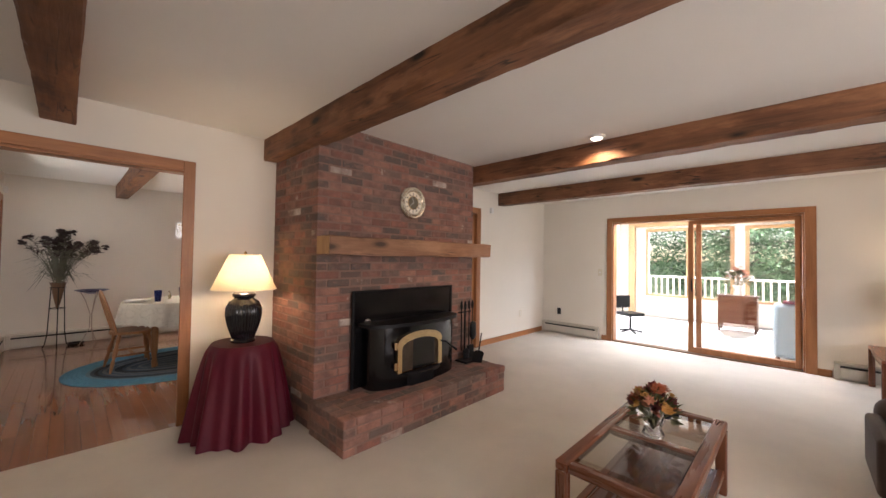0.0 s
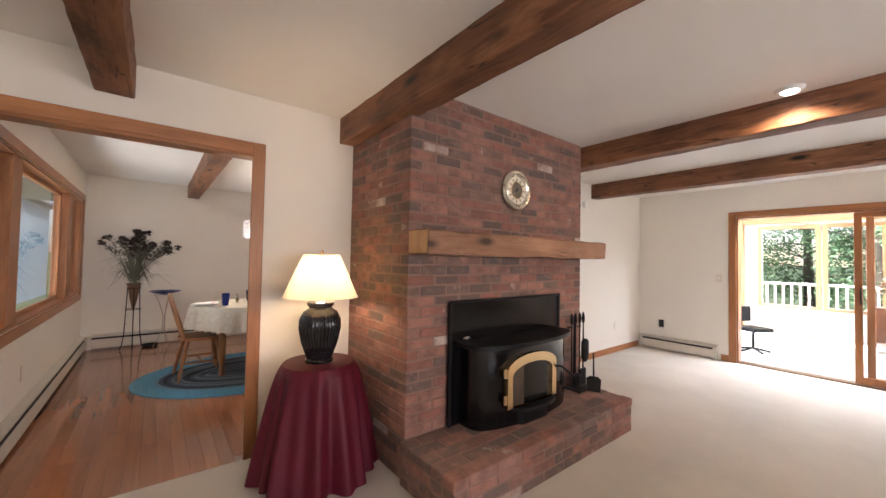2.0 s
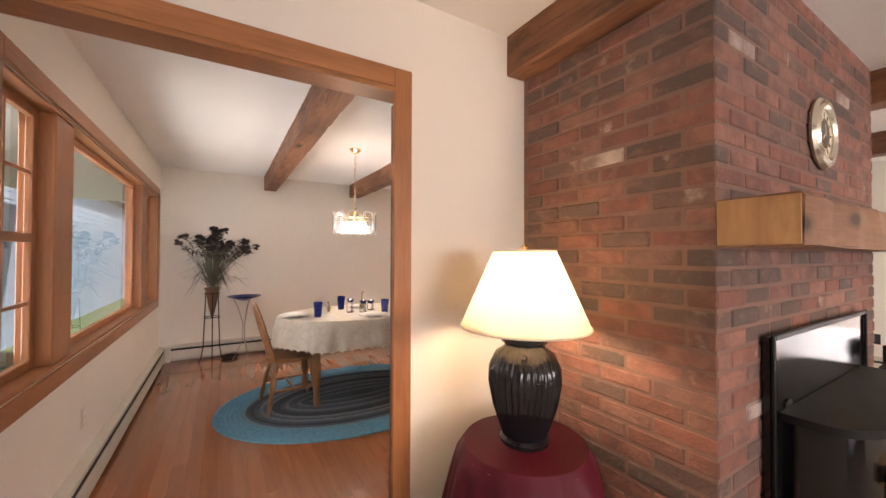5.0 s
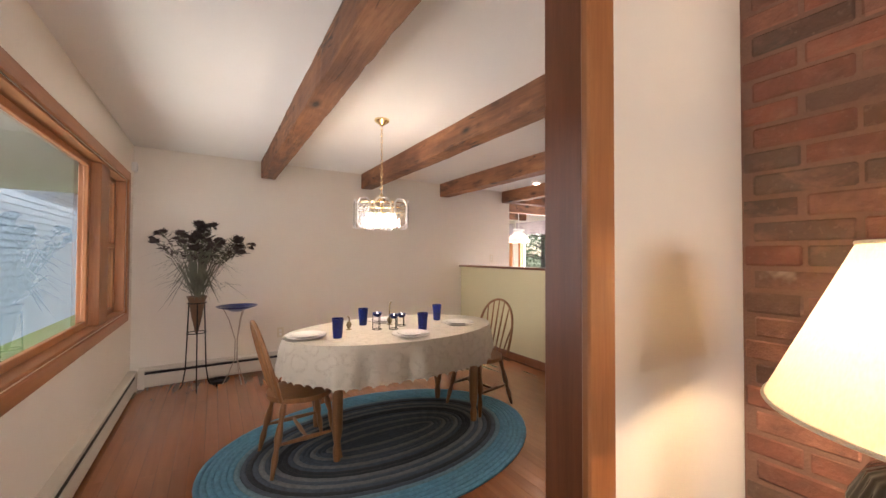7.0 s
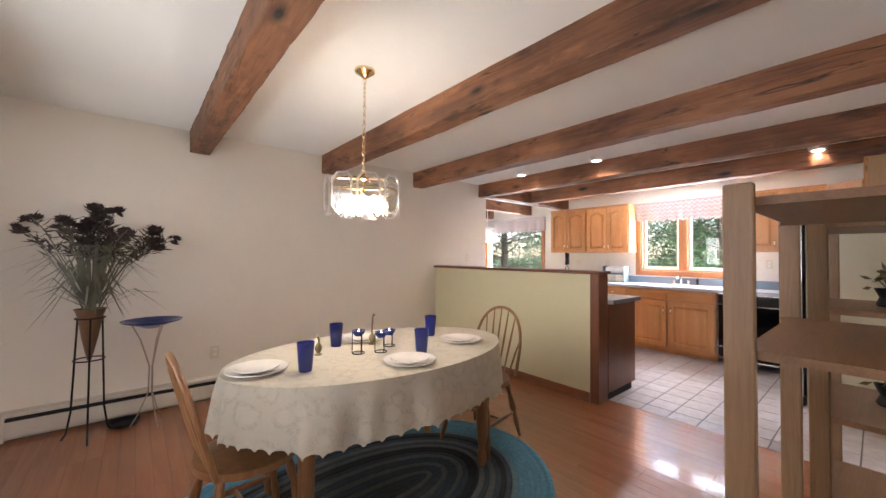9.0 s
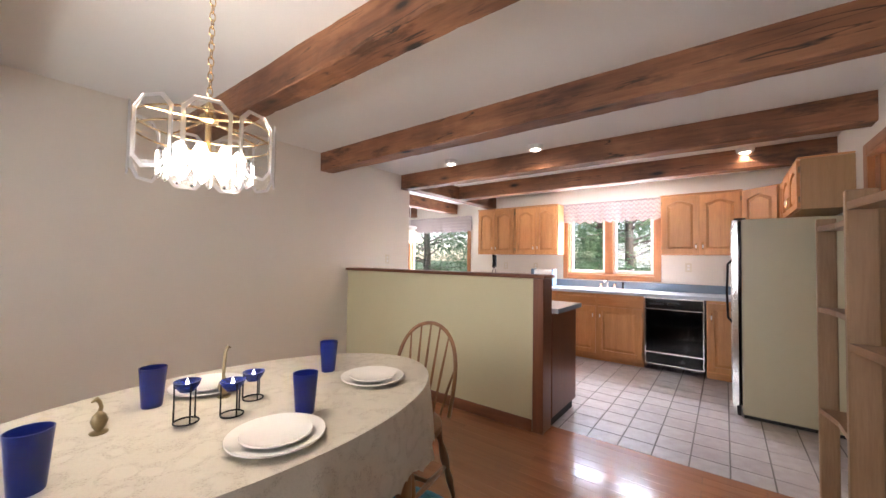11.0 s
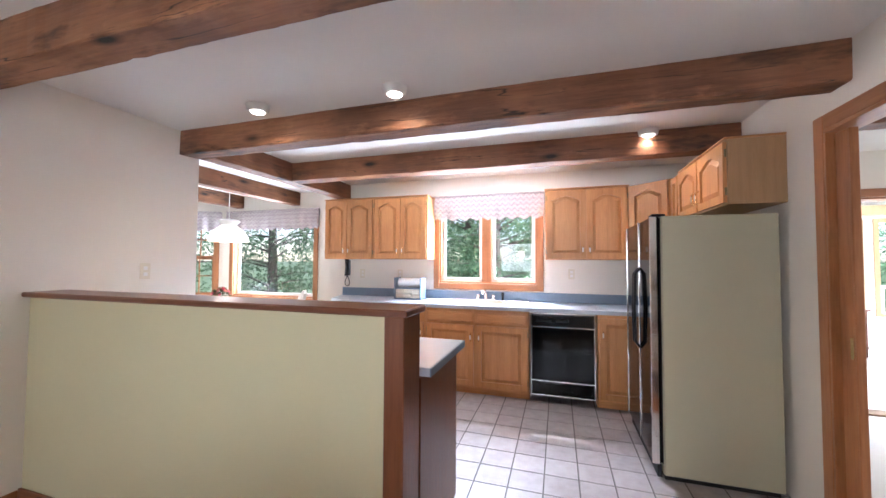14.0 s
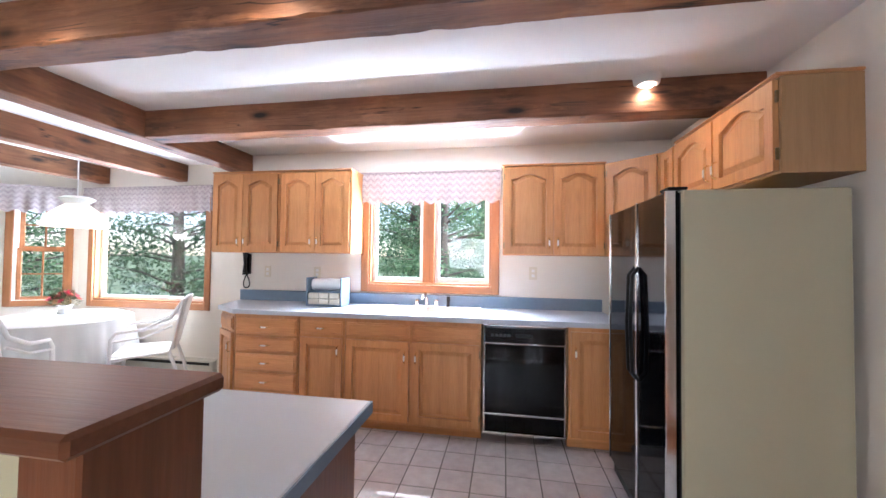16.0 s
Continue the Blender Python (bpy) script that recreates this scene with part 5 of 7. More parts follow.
# dried flowers on an iron stand, blue bowl on a wire stand
TERRA = plain("bronze_cone", (0.16, 0.085, 0.045), 0.5, 0.2, vary=0.25)
DRY = plain("dried_flower", (0.050, 0.032, 0.028), 0.85, vary=0.4)
STEM = plain("dried_stem", (0.16, 0.15, 0.10), 0.7, vary=0.3)
vs_ = thing("dried_flower_stand", pose(0.20, 8.27, 0), "dark dried flowers in cone vase on iron stand", "plant stand")
part("cone_vase", Geo().lathe([(0.0, 0.55), (0.012, 0.56), (0.045, 0.72), (0.068, 0.87), (0.085, 0.92), (0.092, 0.925), (0.08, 0.915), (0.055, 0.87), (0.0, 0.6)], 28), TERRA, vs_, "bronze cone vase", smooth=True)
for k in range(3):
    a = 2 * math.pi * k / 3 + 0.6
    c, s = math.cos(a), math.sin(a)
    part("leg", Geo().tube([(0.075 * c, 0.075 * s, 0.86), (0.085 * c, 0.085 * s, 0.6), (0.1 * c, 0.1 * s, 0.2), (0.125 * c, 0.125 * s, 0.05), (0.15 * c, 0.15 * s, 0.006)], 0.006, 8), IRON, vs_, smooth=True)
for z, r in ((0.86, 0.08), (0.565, 0.083)):
    part("hoop", Geo().tube([(r * math.cos(t), r * math.sin(t), z) for t in (2 * math.pi * i / 28 for i in range(29))], 0.005, 6), IRON, vs_, smooth=True)
rnd = random.Random(11)
sg, hg, lg = Geo(), Geo(), Geo()
for i in range(24):
    a = rnd.uniform(0, 2 * math.pi)
    sp = rnd.uniform(0.05, 0.52)
    top = Vector((math.cos(a) * sp * 1.0, -abs(math.sin(a)) * sp * 0.55 + 0.08, 1.62 - 0.55 * sp ** 1.6 + rnd.uniform(-0.12, 0.04)))
    mid = Vector((top.x * 0.4, top.y * 0.4, 1.22))
    sg.tube([(top.x * 0.05, top.y * 0.05, 0.85), tuple(mid), tuple(top.lerp(mid, 0.35) + Vector((0, 0, 0.03))), tuple(top)], 0.0035, 5)
    for k in range(4):
        blossom(hg, top + Vector((rnd.uniform(-0.03, 0.03), rnd.uniform(-0.03, 0.03), rnd.uniform(-0.03, 0.02))), rnd.uniform(0.03, 0.06), rnd, 3, 8)
    for k in range(26):
        f = rnd.uniform(0.25, 1.0)
        p = mid.lerp(top, f)
        leaf(hg if rnd.random() < 0.55 else lg, p, (rnd.uniform(-1, 1), rnd.uniform(-1, 0.6), rnd.uniform(-0.3, 0.9)), rnd.uniform(0.05, 0.12), 0.014, rnd)
for i in range(110):
    a = rnd.uniform(0, 2 * math.pi)
    d = Vector((math.cos(a), -abs(math.sin(a)) * 0.6 + 0.1, 0))
    r1, z1 = rnd.uniform(0.10, 0.46), rnd.uniform(1.02, 1.42)
    p0, p1 = Vector((0, 0, 0.92)), d * r1 * 0.6 + Vector((0, 0, z1))
    p2 = d * r1 * 1.15 + Vector((0, 0, z1 - rnd.uniform(0.0, 0.26)))
    w = Vector((-d.y, d.x, 0)) * 0.015
    lg.add([p0 - w, p0 + w, p1 + w, p1 - w, p2], [(0, 1, 2, 3), (3, 2, 4)])
tagged(part("stem_mass", sg, STEM, vs_), kind="stuff")
fh = part("dried_bloom", hg, DRY, vs_, "dark brown dried flower heads")
bd = part("dried_foliage", lg, plain("dried_blade", (0.13, 0.13, 0.09), 0.7, vary=0.35), vs_, "grey-green dried leaves")
fh["kind"] = bd["kind"] = "stuff"

bs = thing("bowl_stand", pose(0.55, 8.28, 0), "pale wire stand holding a cobalt glass bowl", "plant stand")
WIRE = plain("pale_wire", (0.42, 0.36, 0.30), 0.4, 0.7)
for k in range(3):
    a = 2 * math.pi * k / 3 + 0.9
    c, s = math.cos(a), math.sin(a)
    part("leg", Geo().tube([(0.13 * c, 0.13 * s, 0.79), (0.07 * c, 0.07 * s, 0.66), (0.012 * c, 0.012 * s, 0.45), (0.015 * c, 0.015 * s, 0.25), (0.07 * c, 0.07 * s, 0.1), (0.12 * c, 0.12 * s, 0.005)], 0.005, 8), WIRE, bs, smooth=True)
part("bowl", Geo().lathe([(0.0, 0.745), (0.05, 0.748), (0.11, 0.775), (0.19, 0.80), (0.195, 0.807), (0.11, 0.785), (0.05, 0.757), (0.0, 0.753)], 36), COBALT, bs, "cobalt blue glass bowl", smooth=True)
lathe_thing("floor_dish", [(0, 0), (0.08, 0), (0.1, 0.03), (0.095, 0.03), (0.07, 0.008), (0, 0.008)], IRON, pose(0.40, 8.40, 0.0), "small dark dish on floor under stands", "dish")

# open shelf units
ASH_X = wood("shelf_wood_x", (0.17, 0.09, 0.045), (0.27, 0.155, 0.08), (0.35, 0.21, 0.115), 0, 0.42, 18)
ASH_Z = wood("shelf_wood_z", (0.20, 0.115, 0.055), (0.31, 0.19, 0.10), (0.40, 0.26, 0.145), 2, 0.42, 18)


def etagere(m, w, d, label, levels=(0.25, 0.66, 1.11, 1.475)):
    """Open plank shelves, w wide along x, d deep."""
    ob = thing("open_shelf_unit", m, label, "shelf unit", "open shelf units")
    for x, y in ((0, d), (w, d), (0, 0.0), (w, 0.0)):
        part("post", Geo().box(x - 0.014, x + 0.014, y - 0.032, y + 0.032, 0, 1.51, 0.004), ASH_Z, ob)
    for z in levels:
        cut = [(0.015, -0.03), (w - 0.015, -0.03), (w - 0.015, d + 0.03), (w * 0.75, d), (w * 0.25, d), (0.015, d + 0.03)]
        part("shelf", Geo().prism(cut, z - 0.022, z), ASH_X, ob)
    return ob


etagere(pose(1.63, 4.45, 0), 0.84, 0.415, "open wooden plank shelf unit beside the doorway", (0.12, 1.085, 1.475))
etagere(pose(2.66, 4.44, 0), 0.68, 0.36, "open wooden plank shelf unit against dining wall")
bouquet("potted_plant", pose(3.05, 4.60, 0.66), 0.09, 0.12, [LEAF, LEAF], 6, "small dark green plant in black pot on shelf", IRON, 8, 0.09, 0.05)
bouquet("potted_plant", pose(3.0, 4.60, 1.11), 0.085, 0.09, [LEAF, LEAF], 6, "trailing green plant in pot on shelf", IRON, 9, 0.08, 0.045)
for k, (x, z) in enumerate(((1.95, 0.12), (2.2, 0.12))):
    lathe_thing("dark_bowl", [(0, 0), (0.05, 0), (0.095, 0.06), (0.1, 0.085), (0.093, 0.085), (0.05, 0.012), (0, 0.01)], GLAZE, pose(x, 4.66 + 0.12 * k, z), "dark glazed bowl on low shelf", "bowl")

# ---- kitchen ----
LAMINATE = plain("grey_blue_laminate", (0.48, 0.52, 0.57), 0.28, vary=0.012, scale=2, bumps=0.0)
SPLASH = plain("blue_laminate", (0.17, 0.235, 0.32), 0.35, vary=0.05, scale=30, bumps=0.0)
ALMOND = plain("almond_enamel", (0.48, 0.445, 0.30), 0.33, vary=0.02, bumps=0.08, fine=240)
SIDEOAK = wood("oak_side_panel", (0.33, 0.185, 0.08), (0.40, 0.235, 0.105), (0.45, 0.275, 0.13), 2, 0.45, 30, bumps=0.05)
BLACKGLASS = plain("black_glass", (0.002, 0.002, 0.0022), 0.07, vary=0.1, bumps=0.0, Specular_IOR_Level=0.2)


def arch_panel(w, h, rise, inset, n=12):
    """Outline of a cathedral panel, w x h, from its lower left corner, shrunk by inset."""
    top = h - inset
    pts = [(inset, inset), (w - inset, inset), (w - inset, top - rise)]
    for i in range(1, n):
        t = i / n
        x = (w - inset) - (w - 2 * inset) * t
        pts.append((x, top - rise + rise * (0.5 - 0.5 * math.cos(2 * math.pi * t)) ** 0.8))
    pts.append((inset, top - rise))
    return pts


def rect_n(w, h, n=12):
    """A rectangle with as many points as arch_panel has."""
    pts = [(0, 0), (w, 0), (w, h)]
    pts += [(w - w * i / n, h) for i in range(1, n)] + [(0, h)]
    return pts


def cab_door(parent, m, w, h, rise, handle, hz, mat=OAK_Z):
    """A raised-panel door: local x along its width, y up, z out of the cabinet."""
    inn = arch_panel(w, h, rise, 0.052)
    g = ring_prism(rect_n(w, h), inn, 0.0, 0.022, m)
    g.prism(arch_panel(w, h, rise, 0.05), 0.001, 0.003, m)
    p_out, p_in = arch_panel(w, h, rise, 0.062), arch_panel(w, h, rise, 0.088)
    k = len(p_out)
    g.add([(x, y, 0.003) for x, y in p_out] + [(x, y, 0.018) for x, y in p_in], [(i, (i + 1) % k, k + (i + 1) % k, k + i) for i in range(k)] + [tuple(range(k, 2 * k))], m)
    d = part("door", g, mat, parent)
    if handle is not None:
        hx = 0.03 if handle == 0 else w - 0.03
        part("handle", Geo().tube([(hx, hz - 0.045, 0.021), (hx, hz - 0.035, 0.042), (hx, hz + 0.035, 0.042), (hx, hz + 0.045, 0.021)], 0.0055, 8, m), BRASS, d, "brass pull with white insert", smooth=True)
        part("handle_insert", Geo().box(hx - 0.007, hx + 0.007, hz - 0.022, hz + 0.022, 0.046, 0.051, 0.002, m), CHINA, d)
        ox = w + 0.004 if handle == 0 else -0.004
        for yy in (0.07, h - 0.07):
            part("hinge", Geo().box(ox - 0.006, ox + 0.006, yy - 0.025, yy + 0.025, 0.002, 0.014, 0.002, m), PEWTER, d)
    return d


def drawer(parent, m, w, h, pull=True):
    g = Geo().box(0, w, 0, h, 0, 0.012, 0.003, m).box(0.012, w - 0.012, 0.012, h - 0.012, 0.0115, 0.02, 0.005, m)
    d = part("drawer_front", g, OAK_Y, parent)
    if pull:
        c = w / 2
        part("handle", Geo().tube([(c - 0.045, h / 2, 0.02), (c - 0.035, h / 2, 0.042), (c + 0.035, h / 2, 0.042), (c + 0.045, h / 2, 0.02)], 0.0055, 8, m), BRASS, d, "brass pull with white insert", smooth=True)
        part("handle_insert", Geo().box(c - 0.022, c + 0.022, h / 2 - 0.007, h / 2 + 0.007, 0.046, 0.051, 0.002, m), CHINA, d)
    return d


def east_m(y, z, x):
    """Frame for a front that faces -x: local x runs towards -y, y up, z out."""
    return Matrix(((0, 0, -1, x), (-1, 0, 0, y), (0, 1, 0, z), (0, 0, 0, 1)))


def wall_cab(y1, y0, z0, z1, doors, label, depth=0.31, end=False):
    """An upper cabinet on the east wall from y1 down to y0."""
    xf = EAST - depth
    ob = thing("wall_cabinet", pose(xf, (y0 + y1) / 2, z0), label, "cabinet", "upper oak cabinets")
    inv = pose(xf, (y0 + y1) / 2, z0).inverted()
    part("body", Geo().box(xf, EAST - 0.001, y0, y1, z0, z1, 0.003, inv), OAK_Z, ob)
    edges = [y1 - 0.012] + list(doors) + [y0 + 0.012]
    for i in range(len(edges) - 1):
        a, b = edges[i] - 0.004, edges[i + 1] + 0.004
        cab_door(ob, inv @ east_m(a, z0 + 0.012, xf - 0.001), a - b, z1 - z0 - 0.03, 0.045, 1 if i % 2 == 0 else 0, 0.09)
    part("top_moulding", Geo().box(xf - 0.014, EAST - 0.001, y0 - 0.006, y1 + 0.006, z1 + 0.001, z1 + 0.018, 0.004, inv), OAK_Y, ob)
    return ob


wall_cab(8.585, 7.875, 1.41, 2.165, [8.25], "honey oak upper cabinet with two cathedral doors")
wall_cab(7.870, 7.165, 1.41, 2.165, [7.51], "honey oak upper cabinet with two cathedral doors beside window")
wall_cab(5.815, 5.0, 1.41, 2.155, [5.405], "honey oak upper cabinet with two cathedral doors by the corner")

# diagonal corner cabinet and the cabinets over the fridge
cc = thing("corner_cabinet", pose(EAST, DIV1, 1.41), "honey oak diagonal corner upper cabinet", "cabinet", "upper oak cabinets")
part("body", Geo().prism([(-0.001, 0.001), (-0.60, 0.001), (-0.60, 0.31), (-0.31, 0.625), (-0.001, 0.625)], 0, 0.745), OAK_Z, cc)
_a, _b2 = Vector((-0.31, 0.625, 0)), Vector((-0.60, 0.31, 0))
_d = (_b2 - _a).normalized()
_n = Vector((-_d.y, _d.x, 0))
_n = _n if _n.x < 0 else -_n
_m = Matrix(((_d.x, 0, _n.x, _a.x + _d.x * 0.03 + _n.x * 0.001), (_d.y, 0, _n.y, _a.y + _d.y * 0.03 + _n.y * 0.001), (0, 1, 0, 0.012), (0, 0, 0, 1)))
cab_door(cc, _m, (_b2 - _a).length - 0.06, 0.715, 0.045, 1, 0.09)
uc = thing("wall_cabinet", pose(5.0, DIV1, 1.745), "honey oak upper cabinet hung over the fridge", "cabinet", "upper oak cabinets")
part("body", Geo().box(0.0, 0.92, 0.001, 0.30, 0, 0.405, 0.003), SIDEOAK, uc, "plain oak side panel")
SOUTHM = Matrix(((1, 0, 0, 0), (0, 0, 1, 0.301), (0, 1, 0, 0.012), (0, 0, 0, 1)))
for x, hh in ((0.012, 1), (0.468, 0)):
    cab_door(uc, SOUTHM @ Matrix.Translation((x, 0, 0)), 0.44, 0.38, 0.045, hh, 0.10)
part("top_moulding", Geo().box(-0.006, 0.92, 0.001, 0.32, 0.406, 0.42, 0.004), OAK_Y, uc)
uc2 = thing("wall_cabinet", pose(5.925, DIV1, 1.41), "narrow honey oak upper cabinet near corner", "cabinet", "upper oak cabinets")
part("body", Geo().box(0.0, 0.19, 0.001, 0.30, 0, 0.745, 0.003), OAK_Z, uc2)
cab_door(uc2, SOUTHM @ Matrix.Translation((0.008, 0, 0)), 0.175, 0.715, 0.0, None, 0.1)

# base cabinets
BX = 6.10
def base_cab(y1, y0, label, layout):
    ob = thing("base_cabinet", pose(BX, (y0 + y1) / 2, 0), label, "cabinet", "base oak cabinets")
    inv = pose(BX, (y0 + y1) / 2, 0).inverted()
    part("body", Geo().box(BX, EAST - 0.003, y0 + 0.001, y1 - 0.001, 0.075, 0.885, 0.002, inv), OAK_Z, ob)
    part("toe_kick", Geo().box(BX + 0.05, EAST - 0.003, y0 + 0.001, y1 - 0.001, 0.0, 0.074, 0, inv), OAK_Y, ob, "dark oak toe kick")
    w = y1 - y0 - 0.036
    top = y1 - 0.018
    mm = lambda z: inv @ east_m(top, z, BX - 0.001)
    if layout == "drawers":
        for z0, h in ((0.72, 0.135), (0.575, 0.125), (0.425, 0.13), (0.10, 0.30)):
            if h > 0.2:
                drawer(ob, mm(0.265), w, 0.14)
                drawer(ob, mm(0.10), w, 0.145)
            else:
                drawer(ob, mm(z0), w, h)
    elif layout == "drawer_door":
        drawer(ob, mm(0.745), w, 0.11)
        cab_door(ob, mm(0.10), w, 0.62, 0.0, 1, 0.52)
    elif layout == "sink":
        h2 = (w - 0.03) / 2
        for k in (0, 1):
            drawer(ob, mm(0.745) @ Matrix.Translation((k * (h2 + 0.03), 0, 0)), h2, 0.11, False)
            cab_door(ob, mm(0.10) @ Matrix.Translation((k * (h2 + 0.03), 0, 0)), h2, 0.62, 0.0, 1 - k, 0.50)
    else:
        cab_door(ob, mm(0.10), w, 0.755, 0.0, 0, 0.6)
    return ob


base_cab(8.06, 7.465, "honey oak base cabinet with a stack of drawers", "drawers")
base_cab(7.463, 7.065, "honey oak base cabinet with drawer and door", "drawer_door")
base_cab(7.063, 5.965, "honey oak sink base with two raised-panel doors", "sink")
base_cab(5.335, 4.95, "honey oak base cabinet beside the dishwasher", "door")
ac = thing("base_cabinet", pose(BX, 8.06, 0), "angled honey oak end base cabinet", "cabinet", "base oak cabinets")
part("body", Geo().prism([(0.0, 0.002), (EAST - BX - 0.003, 0.002), (EAST - BX - 0.003, 0.42), (0.2, 0.30)], 0.075, 0.885), OAK_Z, ac)
part("toe_kick", Geo().prism([(0.05, 0.002), (EAST - BX - 0.003, 0.002), (EAST - BX - 0.003, 0.38), (0.22, 0.26)], 0.0, 0.074), OAK_Y, ac)
_d = Vector((-0.2, -0.298, 0)).normalized()
_n = Vector((-0.298, 0.2, 0)).normalized()
for zz, hh, kind_ in ((0.10, 0.62, "door"), (0.745, 0.11, "drawer")):
    _m = Matrix(((_d.x, 0, _n.x, 0.2 + _d.x * 0.025 + _n.x * 0.001), (_d.y, 0, _n.y, 0.30 + _d.y * 0.025 + _n.y * 0.001), (0, 1, 0, zz), (0, 0, 0, 1)))
    if kind_ == "door":
        cab_door(ac, _m, 0.31, hh, 0.0, 1, 0.5)
    else:
        drawer(ac, _m, 0.31, hh, False)

wt = thing("countertop", pose(0, 0, 0), "grey-blue laminate countertop with sink along window wall", "countertop")
for pts in ([(BX - 0.022, 4.95), (EAST - 0.022, 4.95), (EAST - 0.022, 5.99), (BX - 0.022, 5.99)],
            [(BX - 0.022, 5.9901), (BX + 0.09, 5.9901), (BX + 0.09, 7.04), (BX - 0.022, 7.04)],
            [(BX + 0.50, 5.9901), (EAST - 0.022, 5.9901), (EAST - 0.022, 7.04), (BX + 0.50, 7.04)],
            [(BX - 0.022, 7.0401), (EAST - 0.022, 7.0401), (EAST - 0.022, 8.5), (BX + 0.17, 8.38), (BX - 0.022, 8.07)]):
    part("worktop", Geo().prism(pts, 0.887, 0.925), LAMINATE, wt)
part("backsplash", Geo().box(EAST - 0.021, EAST - 0.001, 4.95, 8.5, 0.887, 1.03, 0.004), SPLASH, wt, "blue laminate backsplash")
sk = thing("kitchen_sink", pose(BX, 6.0, 0), "white enamel double bowl sink set in countertop", "sink")
part("rim", Geo().box(0.085, 0.115, -0.005, 1.045, 0.9255, 0.935, 0.004).box(0.47, 0.505, -0.005, 1.045, 0.9255, 0.935, 0.004).box(0.115, 0.47, -0.005, 0.03, 0.9255, 0.935, 0.004).box(0.115, 0.47, 0.5, 0.54, 0.9255, 0.935, 0.004).box(0.115, 0.47, 1.01, 1.045, 0.9255, 0.935, 0.004), WHITE, sk)
for y0, y1 in ((0.03, 0.5), (0.54, 1.01)):
    part("bowl", Geo().box(0.113, 0.119, y0, y1, 0.76, 0.925).box(0.466, 0.472, y0, y1, 0.76, 0.925).box(0.119, 0.466, y0, y0 + 0.006, 0.76, 0.925).box(0.119, 0.466, y1 - 0.006, y1, 0.76, 0.925).box(0.119, 0.466, y0 + 0.006, y1 - 0.006, 0.755, 0.761), WHITE, sk)
fa = thing("faucet", pose(BX + 0.50, 6.50, 0.936), "chrome kitchen faucet with black sprayer", "faucet")
part("deck_plate", Geo().box(-0.03, 0.03, -0.12, 0.12, 0, 0.012, 0.004), CHROME, fa)
part("spout", Geo().tube([(0, 0, 0.012), (0, 0, 0.08), (-0.05, 0, 0.115), (-0.16, 0, 0.11), (-0.19, 0, 0.09)], [0.018, 0.014, 0.011, 0.011, 0.012], 12), CHROME, fa, smooth=True)
for s in (-0.09, 0.09):
    part("tap_handle", Geo().lathe([(0, 0.012), (0.02, 0.012), (0.016, 0.04), (0.022, 0.05), (0.018, 0.065), (0, 0.067)], 14, pose(0, s, 0)), CHROME, fa, smooth=True)
part("sprayer", Geo().lathe([(0, 0.0), (0.016, 0.0), (0.012, 0.03), (0.016, 0.07), (0.013, 0.095), (0, 0.1)], 14, pose(0.0, -0.2, 0.0)), IRON, fa, "black sprayer", smooth=True)

# dishwasher
dw = thing("dishwasher", pose(BX - 0.001, 5.65, 0), "black dishwasher with chrome trim under counter", "dishwasher")
part("body", Geo().box(0.0, 0.55, -0.302, 0.302, 0.075, 0.885), IRON, dw)
part("door_panel", Geo().box(-0.022, -0.001, -0.285, 0.285, 0.235, 0.74, 0.003), BLACKGLASS, dw, "glossy black door")
part("control_panel", Geo().box(-0.03, -0.001, -0.285, 0.285, 0.757, 0.868, 0.004), BLACK, dw)
part("kick_panel", Geo().box(-0.018, -0.001, -0.285, 0.285, 0.095, 0.215, 0.003), BLACKGLASS, dw)
for a, b in ((0.742, 0.755), (0.218, 0.232), (0.870, 0.884), (0.08, 0.093)):
    part("trim_strip", Geo().box(-0.026, -0.001, -0.3, 0.3, a, b, 0.002), CHROME, dw)
for y in (-0.298, 0.287):
    part("trim_side", Geo().box(-0.024, -0.001, y, y + 0.011, 0.094, 0.869, 0.002), CHROME, dw)
part("door_latch", Geo().box(-0.04, -0.031, -0.06, 0.06, 0.80, 0.825, 0.003), IRON, dw)
for k in range(5):
    part("button", Geo().box(-0.036, -0.031, 0.10 + 0.03 * k, 0.122 + 0.03 * k, 0.80, 0.82, 0.002), DARK, dw)

# fridge, its doors facing north
fr = thing("refrigerator", pose(5.01, 4.42, 0), "almond side-by-side refrigerator with black glass doors", "refrigerator")
FW = 0.86
part("body", Geo().box(0, FW, 0, 0.63, 0.03, 1.685, 0.008), ALMOND, fr)
part("base_grille", Geo().box(0.02, FW - 0.02, 0.02, 0.62, 0.0, 0.029), DARK, fr)
for x0, x1, hx in ((0.004, 0.36, 0.335), (0.366, FW - 0.004, 0.39)):
    d = part("door", Geo().box(x0, x1, 0.636, 0.69, 0.10, 1.68, 0.008), BLACKGLASS, fr, "glossy black door")
    part("door_trim", Geo().box(x0 - 0.003, x0 + 0.008, 0.688, 0.696, 0.10, 1.68, 0.002).box(x1 - 0.008, x1 + 0.003, 0.688, 0.696, 0.10, 1.68, 0.002), CHROME, d)
    part("handle", Geo().tube([(hx, 0.69, 0.76), (hx, 0.722, 0.80), (hx, 0.73, 1.05), (hx, 0.722, 1.30), (hx, 0.69, 1.34)], 0.010, 10), IRON, d, "black handle with chrome band", smooth=True)
part("edge_trim", Geo().box(-0.001, 0.0035, 0.655, 0.694, 0.10, 1.68, 0.001), CHROME, fr, "bright chrome edge strip")
part("door_gasket", Geo().box(0.01, FW - 0.01, 0.6305, 0.6355, 0.10, 1.675), DARK, fr)
